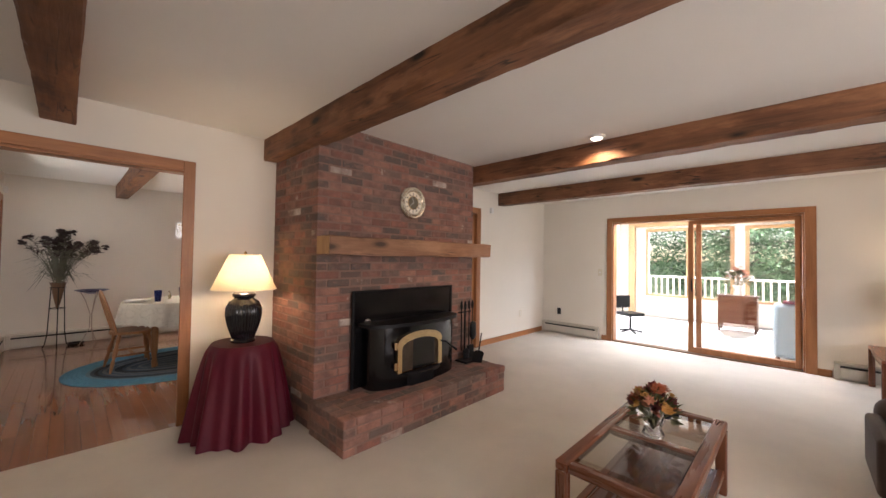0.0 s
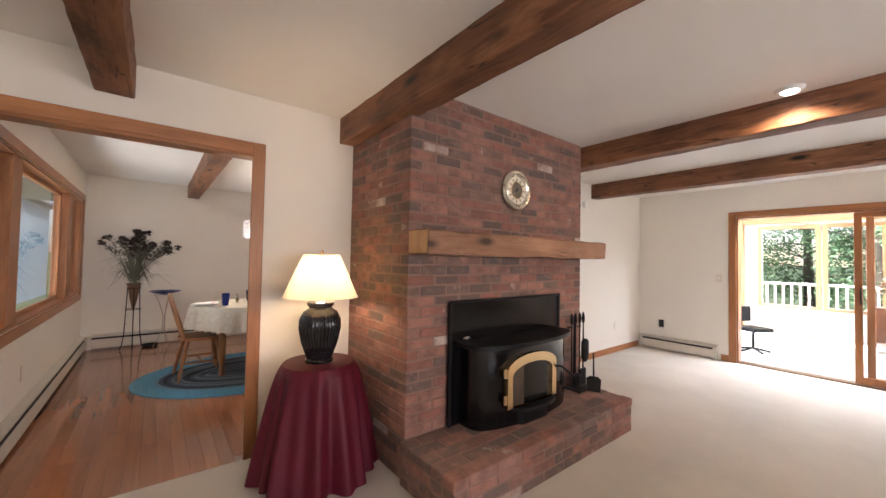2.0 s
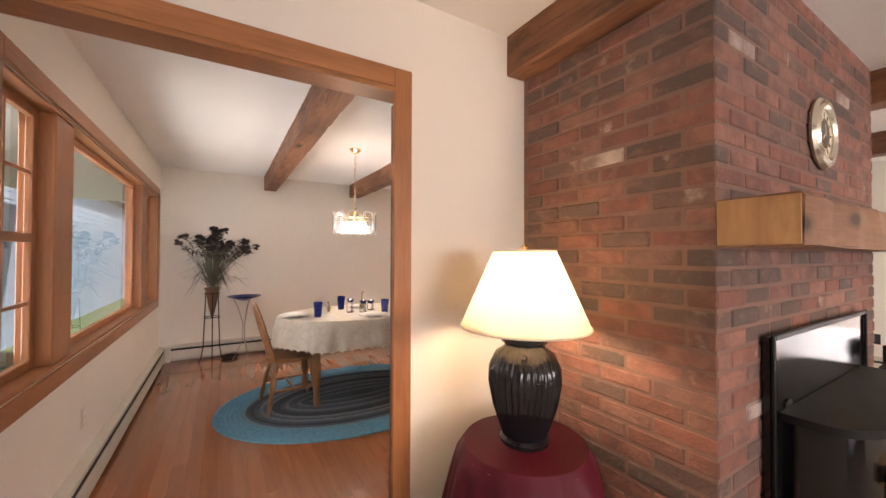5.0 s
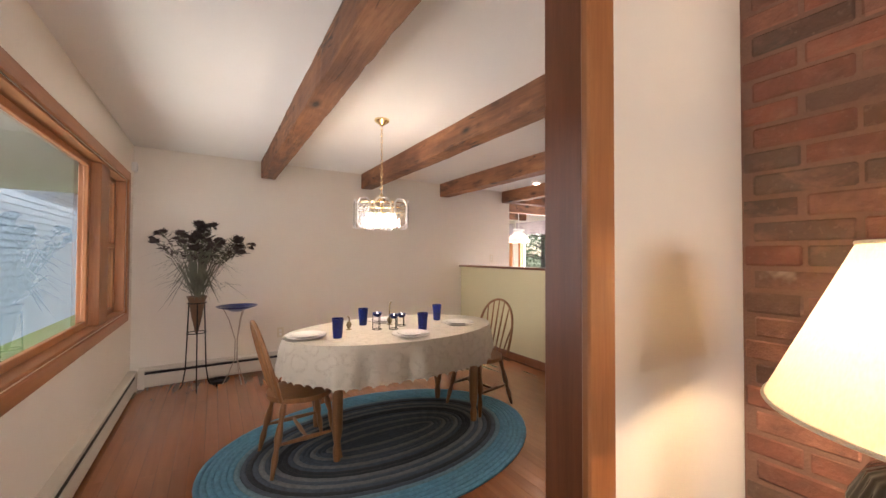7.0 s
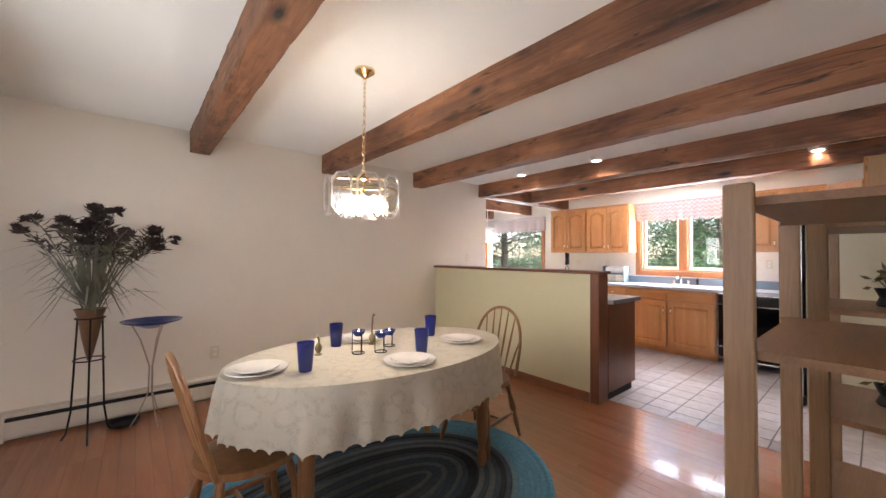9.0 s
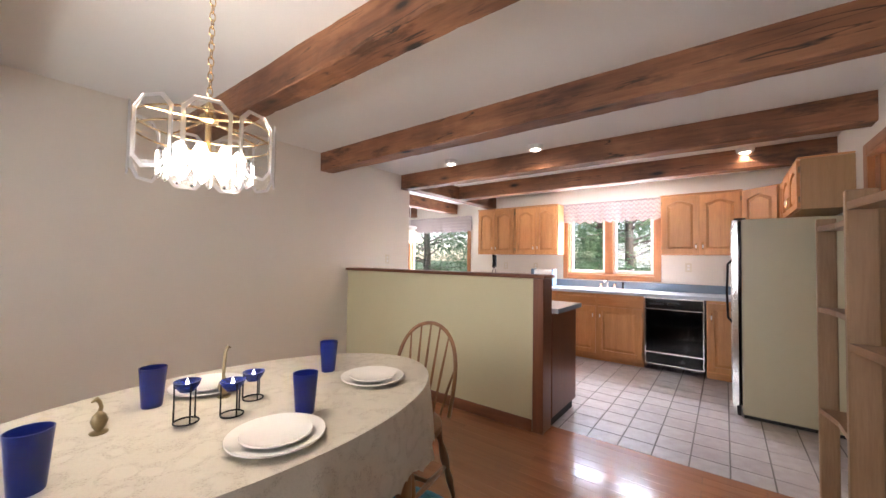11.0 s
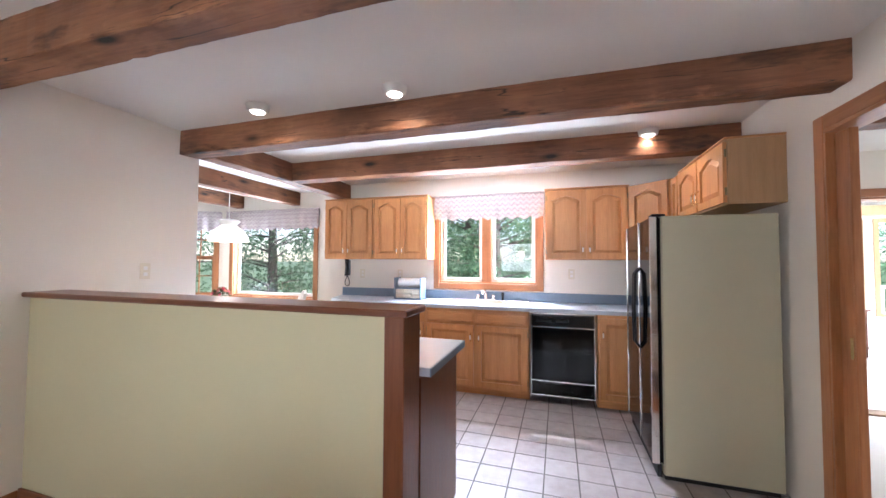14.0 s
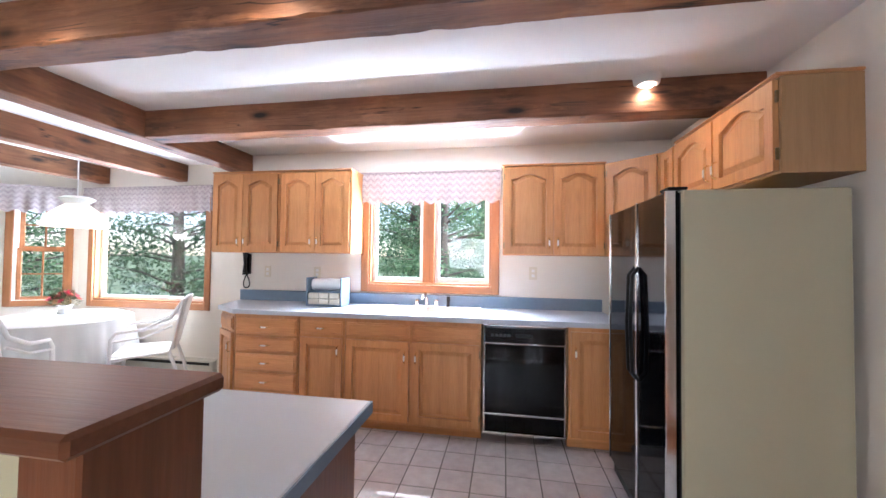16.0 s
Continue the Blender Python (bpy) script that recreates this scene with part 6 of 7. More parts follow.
part("toe_grille", Geo().box(0.01, FW - 0.01, 0.64, 0.665, 0.015, 0.095, 0.003), DARK, fr)
part("hinge_cap", Geo().box(0.01, 0.10, 0.60, 0.68, 1.686, 1.70, 0.004), IRON, fr)

# peninsula behind the half wall
pn_ = thing("peninsula_cabinet", pose(0, 0, 0), "dark stained peninsula base behind the half wall", "cabinet")
part("body", Geo().box(3.802, 4.375, 6.245, 8.40, 0.07, 0.885, 0.003), RED_Z, pn_, "reddish stained end panel")
part("toe_kick", Geo().box(3.802, 4.32, 6.26, 8.40, 0.0, 0.069), DARK, pn_)
pc = thing("peninsula_countertop", pose(3.817, 6.205, 0.887), "grey-blue laminate peninsula countertop with dark edge", "countertop")
part("worktop", Geo().box(0.0, 0.592, 0.006, 2.215, 0.0, 0.039, 0.003), LAMINATE, pc)
part("edge_band", Geo().box(0.0, 0.598, 0.0, 0.0055, 0.0, 0.037, 0.001), SPLASH, pc, "darker blue laminate edge")
part("edge_band", Geo().box(0.5925, 0.598, 0.0056, 2.215, 0.0, 0.037, 0.001), SPLASH, pc, "darker blue laminate edge")

# things on counter and wall
ph = thing("wall_phone", pose(EAST, 8.42, 1.30, 0, 0, -90), "black wall telephone with hanging cord", "telephone")
part("base", Geo().box(-0.035, 0.035, -0.03, -0.001, -0.11, 0.10, 0.008), BLACK, ph)
part("handset", Geo().tube([(0, -0.05, 0.11), (0, -0.058, 0.06), (0, -0.055, 0.0), (0, -0.058, -0.06), (0, -0.05, -0.11)], [0.03, 0.02, 0.016, 0.02, 0.03], 12), BLACK, ph, smooth=True)
part("cord", Geo().tube([(0.0 + 0.035 * math.sin(t), -0.03, -0.11 - 0.14 * math.sin(t / 2)) for t in (math.pi * 2 * i / 30 for i in range(31))], 0.006, 6), BLACK, ph, smooth=True)
tp = thing("towel_holder", pose(6.50, 7.42, 0.926), "blue countertop paper towel and jar rack", "rack")
part("rack", Geo().box(-0.09, 0.09, 0.16, 0.175, 0, 0.26, 0.004).box(-0.09, 0.09, -0.175, -0.16, 0, 0.26, 0.004).box(-0.09, 0.09, -0.159, 0.159, 0, 0.012, 0.003).box(-0.09, 0.09, -0.159, 0.159, 0.125, 0.137, 0.003).box(0.08, 0.09, -0.159, 0.159, 0.013, 0.124), SPLASH, tp)
part("towel_roll", Geo().lathe([(0.0, -0.14), (0.055, -0.14), (0.055, 0.14), (0.0, 0.14)], 24, pose(0, 0, 0.195, 90, 0, 0)), WHITE, tp, "white paper towel roll", smooth=True)
for row in (0, 1):
    for k in range(3):
        part("drawer", Geo().box(-0.088, -0.02, -0.15 + 0.103 * k, -0.055 + 0.103 * k, 0.018 + 0.054 * row, 0.066 + 0.054 * row, 0.003), IVORY, tp)

# fabric valances
FAB, n, l, b = shader("zigzag_fabric", 0.9)
_v = coords(n, l, shift=False)
_sx = n.new("ShaderNodeSeparateXYZ")
l.new(_v, _sx.inputs[0])
_tri = n.new("ShaderNodeMath")
_tri.operation, _tri.inputs[1].default_value = "PINGPONG", 0.035
l.new(_sx.outputs["Y"], _tri.inputs[0])
_ad = n.new("ShaderNodeMath")
l.new(_tri.outputs[0], _ad.inputs[0])
l.new(_sx.outputs["Z"], _ad.inputs[1])
_pp = n.new("ShaderNodeMath")
_pp.operation, _pp.inputs[1].default_value = "PINGPONG", 0.03
l.new(_ad.outputs[0], _pp.inputs[0])
_mr = n.new("ShaderNodeMapRange")
_mr.inputs[2].default_value = 0.03
l.new(_pp.outputs[0], _mr.inputs[0])
l.new(ramp(n, l, _mr.outputs[0], [(0.0, (0.20, 0.15, 0.19)), (0.12, (0.50, 0.43, 0.43)), (0.5, (0.58, 0.52, 0.50)), (0.62, (0.34, 0.28, 0.33)), (0.78, (0.62, 0.56, 0.54))]), b.inputs["Base Color"])
b.inputs["Transmission Weight"].default_value = 0.0


def valance(length, height, m, label):
    ob = thing("valance", m, label, "curtain", "window valances")
    g = Geo()
    def f(u, v):
        y = length * (u - 0.5)
        d = 0.035 + 0.014 * math.sin(y * 38 + math.sin(y * 9)) * v + 0.012 * math.sin(v * math.pi)
        return (-d - 0.012 * math.cos(y * 21) * v * v, y, height * (1 - v) + (0.016 * math.sin(y * 44) if v > 0.95 else 0))
    g.grid(f, 90, 10)
    part("fabric", g, FAB, ob, "zigzag patterned mauve fabric", smooth=True)
    part("header", Geo().box(-0.05, -0.001, -length / 2, length / 2, height + 0.001, height + 0.02, 0.004), FAB, ob)
    for s in (-1, 1):
        part("return", Geo().box(-0.034, -0.001, s * length / 2 - 0.004, s * length / 2 + 0.004, 0.02, height, 0.001), FAB, ob)
    return ob


valance(1.36, 0.28, pose(EAST - 0.021, 6.52, 1.90), "mauve zigzag fabric valance over sink window")
valance(1.76, 0.29, pose(NOOK - 0.021, 9.97, 1.87), "mauve zigzag fabric valance over nook window")
valance(0.74, 0.29, BAY @ pose(0.39, 0.021, 1.87, 0, 0, -90), "mauve zigzag fabric valance over bay window")

# breakfast nook
nk = thing("breakfast_table", pose(6.35, 10.25, 0), "round breakfast table under a white cloth", "table")
part("pedestal", Geo().lathe([(0, 0), (0.25, 0), (0.26, 0.03), (0.05, 0.08), (0.045, 0.6), (0.2, 0.7), (0.5, 0.72), (0.5, 0.735), (0, 0.735)], 24), WHITE, nk)
def ncloth(u, v):
    a = 2 * math.pi * u
    if v < 0.4:
        return (0.56 * v / 0.4 * math.cos(a), 0.56 * v / 0.4 * math.sin(a), 0.745)
    t = (v - 0.4) / 0.6
    r = 0.563 + 0.05 * t + 0.025 * t * math.sin(13 * a) + 0.012 * t * math.sin(29 * a)
    return (r * math.cos(a), r * math.sin(a), 0.74 - 0.45 * t)
part("tablecloth", Geo().grid(ncloth, 160, 14, True), plain("white_cloth", (0.62, 0.62, 0.61), 0.9, vary=0.03, bumps=0.2, fine=200), nk, "white cloth", smooth=True)
bouquet("flower_vase", pose(6.45, 10.36, 0.748), 0.12, 0.14, [plain("petal_pink", (0.55, 0.08, 0.12), 0.6, vary=0.3), plain("petal_coral", (0.6, 0.2, 0.15), 0.6, vary=0.3), LEAF], 26, "pink and coral flowers in white bowl", WHITE, 21, 0.09, 0.06)


def arm_chair(m, label):
    ob = thing("patio_armchair", m, label, "chair", "breakfast chairs")
    PVC = plain("white_frame", (0.74, 0.72, 0.70), 0.35, vary=0.03, bumps=0.0)
    for s in (-1, 1):
        part("side_frame", Geo().tube([(s * 0.27, 0.26, 0.0), (s * 0.27, 0.25, 0.25), (s * 0.27, 0.24, 0.58), (s * 0.27, 0.20, 0.645), (s * 0.27, 0.0, 0.66), (s * 0.27, -0.2, 0.75), (s * 0.26, -0.3, 0.93)], 0.017, 10), PVC, ob, smooth=True)
        part("back_leg", Geo().tube([(s * 0.26, -0.2, 0.42), (s * 0.26, -0.27, 0.2), (s * 0.27, -0.31, 0.0)], 0.017, 10), PVC, ob, smooth=True)
        part("side_rail", Geo().tube([(s * 0.27, 0.24, 0.40), (s * 0.265, -0.2, 0.42), (s * 0.26, -0.24, 0.55), (s * 0.26, -0.3, 0.9)], 0.014, 10), PVC, ob, smooth=True)
        part("arm_brace", Geo().tube([(s * 0.27, 0.24, 0.56), (s * 0.27, 0.0, 0.585), (s * 0.27, -0.22, 0.68)], 0.011, 8), PVC, ob, smooth=True)
    part("seat", Geo().box(-0.25, 0.25, -0.2, 0.25, 0.405, 0.435, 0.012), WHITE, ob, "white sling seat")
    part("backrest", Geo().box(-0.25, 0.25, -0.012, 0.012, 0.0, 0.52, 0.01, pose(0, -0.225, 0.44, 12, 0, 0)), WHITE, ob, "white sling back")
    part("top_rail", Geo().tube([(-0.26, -0.305, 0.93), (0, -0.33, 0.955), (0.26, -0.305, 0.93)], 0.016, 10), PVC, ob, smooth=True)
    return ob


ch1 = arm_chair(pose(6.50, 9.36, 0, 0, 0, 39), "white framed armchair with sling seat at breakfast table")
ch2 = copy_thing(ch1, pose(6.0, 11.1, 0, 0, 0, -155))
ch3 = copy_thing(ch1, pose(5.52, 9.75, 0, 0, 0, -65))

nl = thing("pendant_lamp", pose(6.45, 10.25, 0), "white glass pendant lamp over breakfast table, lit", "pendant lamp")
part("canopy", Geo().lathe([(0, 2.429), (0.06, 2.429), (0.05, 2.405), (0, 2.40)], 24), WHITE, nl, smooth=True)
part("chain", Geo().tube([(0, 0, 2.40), (0, 0, 1.97)], 0.006, 8), WHITE, nl)
part("cap", Geo().lathe([(0, 1.985), (0.10, 1.98), (0.15, 1.955), (0.09, 1.90), (0, 1.90)], 28), WHITE, nl, smooth=True)
OPAL = glow("opal_glass", (1.0, 0.93, 0.8), 0.3)
part("shade", Geo().grid(lambda u, v: ((0.09 + 0.17 * math.sin(v * 1.75)) * (1 + 0.015 * math.cos(40 * math.pi * u)) * math.cos(2 * math.pi * u), (0.09 + 0.17 * math.sin(v * 1.75)) * (1 + 0.015 * math.cos(40 * math.pi * u)) * math.sin(2 * math.pi * u), 1.90 - 0.24 * v), 120, 8, True), OPAL, nl, "glowing ribbed opal glass shade", smooth=True)

heater(1.3, pose(NOOK, 10.3, 0, 0, 0, -90))

# sliding pocket door leaf standing in the kitchen doorway
pd = thing("door_leaf", pose(KD_R - 0.02, DIV0 + 0.03, 0.01), "dark stained wooden door leaf, pushed open in doorway", "door")
part("leaf", Geo().box(-0.10, -0.0, 0.0, 0.035, 0.0, KD_T - 0.04, 0.003), TRIM_Z, pd)
part("recessed_pull", Geo().box(-0.085, -0.065, 0.0355, 0.038, 0.92, 1.02, 0.001), BRASS, pd)

# ---- sunroom beyond the sliding door ----
SR = plain("sunroom_floor", (0.62, 0.60, 0.56), 0.6, vary=0.06)
CEDAR_Z = wood("cedar_post", (0.42, 0.24, 0.11), (0.52, 0.32, 0.16), (0.60, 0.40, 0.22), 2, 0.5, 18)
CEDAR_Y = wood("cedar_rail", (0.42, 0.24, 0.11), (0.52, 0.32, 0.16), (0.60, 0.40, 0.22), 1, 0.5, 18)
SRX, SR0, SR1 = 10.4, -1.4, 4.1
solid("floor_sunroom", Geo().box(EAST + 0.15, SRX + 0.1, SR0, SR1, -0.1, -0.004), SR, "pale sunroom floor", "floor", kind="structure")
solid("ceiling_sunroom", Geo().box(EAST + 0.15, SRX + 0.15, SR0 - 0.1, SR1 + 0.1, 2.43, 2.5), CEIL, "white sunroom ceiling", "ceiling", kind="structure")
wall_y("wall_sunroom_east", SRX, SRX + 0.12, SR0, SR1, [(-1.2, -0.5, 0.55, 2.1), (-0.35, 0.55, 0.55, 2.1), (0.78, 1.52, 0.55, 2.1), (1.80, 2.50, 0.55, 2.1), (2.62, 3.45, 0.55, 2.1)], CEIL, 2.43, "white sunroom wall with wide windows")
wall_x("wall_sunroom_north", EAST + 0.15, SRX + 0.12, SR1, SR1 + 0.1, [(7.2, 8.5, 0.55, 2.1), (8.8, 10.1, 0.55, 2.1)], CEIL, 2.43, "white sunroom wall with wide windows")
wall_x("wall_sunroom_south", EAST + 0.15, SRX + 0.12, SR0 - 0.1, SR0, [(7.2, 8.5, 0.55, 2.1), (8.8, 10.1, 0.55, 2.1)], CEIL, 2.43, "white sunroom wall with wide windows")
for ya, yb in ((-0.35, 0.55), (0.78, 1.52), (1.80, 2.50), (2.62, 3.45)):
    sw = thing("window_sunroom", pose(0, 0, 0), "pale wood framed sunroom window", "window", kind="structure")
    part("window_frame", Geo().box(SRX - 0.02, SRX - 0.001, ya - 0.05, ya + 0.02, 0.5, 2.15, 0.003).box(SRX - 0.02, SRX - 0.001, yb - 0.02, yb + 0.05, 0.5, 2.15, 0.003), CEDAR_Z, sw)
    part("window_head", Geo().box(SRX - 0.02, SRX - 0.001, ya + 0.02, yb - 0.02, 2.08, 2.15, 0.003), CEDAR_Y, sw)
    part("window_sill", Geo().box(SRX - 0.05, SRX - 0.001, ya + 0.02, yb - 0.02, 0.5, 0.56, 0.003), CEDAR_Y, sw)
solid("sunroom_post", Geo().box(SRX - 0.14, SRX - 0.021, 3.72, 3.86, 0, 2.43, 0.005), CEDAR_Z, "pale cedar corner post in sunroom", "post", kind="structure")
solid("sunroom_beam", Geo().box(SRX - 0.14, SRX - 0.022, SR0, 3.719, 2.2, 2.36, 0.005), CEDAR_Y, "pale cedar beam over sunroom windows", "beam", kind="structure")

# deck rail outside the sunroom
rail = thing("deck_railing", pose(SRX + 1.3, 0, 0), "white painted deck railing with pickets", "railing")
part("top_rail", Geo().box(-0.05, 0.05, -1.5, 5.0, 0.92, 0.96, 0.004), WHITE, rail)
part("bottom_rail", Geo().box(-0.02, 0.02, -1.5, 5.0, 0.12, 0.16, 0.004), WHITE, rail)
pk = Geo().box(-0.018, 0.018, -0.018, 0.018, 0.16, 0.92, 0.003).mesh("picket", WHITE)
for i in range(46):
    part("picket", pk, WHITE, rail, m=pose(0, -1.45 + 0.14 * i, 0))
solid("deck", Geo().box(SRX + 0.13, SRX + 1.5, -1.6, 5.1, -0.12, -0.02), CEDAR_Y, "weathered cedar deck", "deck", kind="structure")

# sunroom furniture
oc = thing("swivel_chair", pose(7.80, 3.06, 0, 0, 0, 150) @ Matrix.Scale(0.8, 4), "dark swivel chair in sunroom", "chair")
part("seat", Geo().box(-0.22, 0.22, -0.22, 0.22, 0.40, 0.47, 0.02), IRON, oc)
part("backrest", Geo().box(-0.2, 0.2, -0.26, -0.21, 0.55, 0.85, 0.02), IRON, oc)
part("back_bar", Geo().tube([(0, -0.1, 0.39), (0, -0.24, 0.45), (0, -0.27, 0.6)], 0.018), IRON, oc)
part("column", Geo().tube([(0, 0, 0.05), (0, 0, 0.395)], 0.025), IRON, oc)
for k in range(5):
    part("foot", Geo().tube([(0, 0, 0.07), (0.26 * math.cos(1.257 * k), 0.26 * math.sin(1.257 * k), 0.02)], 0.018), IRON, oc)
chs = thing("small_chest", pose(9.6, 1.62, 0, 0, 0, 0), "dark wooden chest on legs in sunroom", "chest")
part("body", Geo().box(-0.2, 0.2, -0.3, 0.3, 0.16, 0.68, 0.006), CHERRY_Y, chs)
part("top", Geo().box(-0.22, 0.22, -0.33, 0.33, 0.681, 0.705, 0.004), CHERRY_Y, chs)
for x in (-0.18, 0.18):
    for y in (-0.28, 0.28):
        part("leg", Geo().box(x - 0.02, x + 0.02, y - 0.02, y + 0.02, 0, 0.159, 0.003), CHERRY_Z, chs)
bouquet("flower_vase", pose(9.6, 1.62, 0.706), 0.22, 0.35, [PETALS[3], plain("petal_white", (0.75, 0.7, 0.66), 0.6)], 26, "pale flowers in vase on sunroom chest", WHITE, 31, 0.2, 0.08)
BLUEUP = plain("pale_blue_upholstery", (0.42, 0.50, 0.52), 0.85, vary=0.06, bumps=0.3, fine=180)
ar = thing("upholstered_armchair", pose(7.62, 0.62, 0, 0, 0, -90), "pale blue upholstered armchair with maroon throw", "armchair")
soft("seat", Geo().box(-0.28, 0.28, -0.25, 0.36, 0.1, 0.44), BLUEUP, ar, 0.05)
soft("backrest", Geo().box(-0.4, 0.4, -0.45, -0.26, 0.05, 0.80), BLUEUP, ar, 0.06)
soft("arm", Geo().box(-0.4, -0.285, -0.255, 0.36, 0.05, 0.6), BLUEUP, ar, 0.045)
soft("arm", Geo().box(0.285, 0.4, -0.255, 0.36, 0.05, 0.6), BLUEUP, ar, 0.045)
for x in (-0.35, 0.35):
    for y in (-0.4, 0.3):
        part("foot", Geo().box(x - 0.025, x + 0.025, y - 0.025, y + 0.025, 0, 0.06, 0.004), CHERRY_Z, ar)
soft("throw", Geo().box(-0.3, 0.3, -0.48, -0.2, 0.803, 0.83), CLOTH_RED, ar, 0.012)

# ---- outdoors ----
GRASS, n, l, b = shader("grass", 0.9)
_v = coords(n, l, shift=False)
_c = ramp(n, l, noise_tex(n, l, _v, 0.8, 5.0), [(0.3, (0.035, 0.075, 0.015)), (0.7, (0.10, 0.16, 0.04))])
l.new(mixc(n, l, 0.4, _c, ramp(n, l, noise_tex(n, l, _v, 40.0, 3.0), [(0.3, (0.03, 0.06, 0.012)), (0.7, (0.12, 0.17, 0.05))])), b.inputs["Base Color"])
g = Geo()
R = 1500
g.grid(lambda u, v: (-R + 2 * R * u, -R + 2 * R * v, -0.35), 2, 2)
solid("ground", g, GRASS, "mown lawn around the house", "ground", kind="structure")
BARK = plain("bark", (0.11, 0.085, 0.065), 0.9, vary=0.3, scale=12, bumps=0.8, fine=40)
LEAFM, n, l, b = shader("tree_leaf", 0.55)
_ge = n.new("ShaderNodeNewGeometry")
l.new(ramp(n, l, _ge.outputs["Random Per Island"], [(0.0, (0.05, 0.11, 0.05)), (0.5, (0.12, 0.21, 0.10)), (1.0, (0.24, 0.33, 0.18))]), b.inputs["Base Color"])
_tr, _mx = n.new("ShaderNodeBsdfTranslucent"), n.new("ShaderNodeMixShader")
_mx.inputs[0].default_value = 0.45
l.new(b.inputs["Base Color"].links[0].from_socket, _tr.inputs["Color"])
l.new(b.outputs[0], _mx.inputs[1])
l.new(_tr.outputs[0], _mx.inputs[2])
l.new(_mx.outputs[0], n["Material Output"].inputs["Surface"])


def tree(x, y, h, spread, seed, label, low=0.15):
    rnd = random.Random(seed)
    ob = thing("tree", pose(x, y, -0.35, 0, 0, rnd.uniform(0, 360)), label, "tree", "garden trees")
    tg = Geo().tube([(0, 0, 0), (0.05, 0.03, h * 0.3), (-0.04, 0.06, h * 0.65), (0.02, 0, h * 0.95)], [0.16, 0.12, 0.08, 0.02], 10)
    cg = Geo()
    for i in range(46):
        f = low + (1 - low) * (i + rnd.random()) / 46
        a = rnd.uniform(0, 6.28)
        r = spread * (math.sin(math.pi * min(1, 0.12 + 0.88 * f)) ** 0.7) * rnd.uniform(0.55, 1.1)
        p0, p1 = Vector((0, 0, h * f * 0.9)), Vector((r * math.cos(a), r * math.sin(a), h * f * 0.9 + r * rnd.uniform(0.0, 0.45)))
        tg.tube([p0, p0.lerp(p1, 0.5) + Vector((0, 0, 0.08)), p1], [0.035, 0.02, 0.006], 5)
        for k in range(230):
            c = p0.lerp(p1, rnd.uniform(0.3, 1.08)) + Vector((rnd.gauss(0, 0.24), rnd.gauss(0, 0.24), rnd.gauss(0, 0.2)))
            leaf(cg, c, (rnd.uniform(-1, 1), rnd.uniform(-1, 1), rnd.uniform(-0.8, 0.5)), rnd.uniform(0.07, 0.15), rnd.uniform(0.04, 0.07), rnd)
    part("trunk", tg, BARK, ob, smooth=True)
    part("crown", cg, LEAFM, ob)
    return ob


t1 = tree(12.6, 7.3, 6.5, 1.9, 1, "leafy green tree outside the kitchen window", 0.06)
t2 = tree(12.2, 10.4, 6.0, 1.8, 2, "leafy green tree outside the breakfast nook", 0.05)
t3 = tree(14.8, 2.0, 7.0, 2.0, 3, "leafy green tree beyond the deck", 0.08)
for x, y, rz, src in ((14.2, 5.2, 40, t2), (15.5, 8.9, 100, t1), (13.8, 12.8, 200, t3), (11.0, 13.6, 20, t1), (16.5, 12.0, 310, t2), (17.0, 6.6, 250, t3), (15.2, -1.0, 130, t1), (17.5, 0.5, 60, t2), (17.8, 3.6, 0, t1), (9.0, 15.5, 80, t3), (18.5, 9.5, 170, t2), (13.4, -4.2, 210, t3), (18.2, 14.5, 33, t1)):
    copy_thing(src, pose(x, y, -0.35, 0, 0, rz))
for x, y, rz, src in ((-9.5, 5.0, 40, t2), (-10.5, 8.0, 100, t1), (-9.0, 11.0, 10, t3), (-12.0, 2.0, 77, t1), (2.0, -11.0, 0, t2), (6.5, -12.5, 50, t1)):
    copy_thing(src, pose(x, y, -0.35, 0, 0, rz))

# pale neighbouring wing seen through the dining window
wing = thing("garage_wing", pose(-3.0, 3.0, -0.35), "pale blue-grey clapboard wing of the house", "building")
part("wall", Geo().box(-4.0, 0.0, 0, 20.0, 0, 3.4), plain("blue_grey_siding", (0.16, 0.225, 0.265), 0.7, vary=0.05), wing)
cb = Geo().prism([(0.002, 0), (0.022, 0), (0.010, 0.14), (0.002, 0.14)], 0, 20.0, Matrix(((1, 0, 0, 0), (0, 0, 1, 0), (0, 1, 0, 0), (0, 0, 0, 1)))).mesh("clapboard", wing.children[0].data.materials[0])
for i in range(24):
    part("clapboard", cb, None, wing, m=pose(0, 0, 0.14 * i))
part("roof", Geo().prism([(-4.3, 3.4), (0.35, 3.4), (0.35, 3.5), (-2.0, 5.0), (-4.3, 3.5)], -0.3, 20.3, Matrix(((1, 0, 0, 0), (0, 0, 1, 0), (0, 1, 0, 0.002), (0, 0, 0, 1)))), plain("grey_shingle", (0.12, 0.12, 0.13), 0.9, vary=0.2), wing)

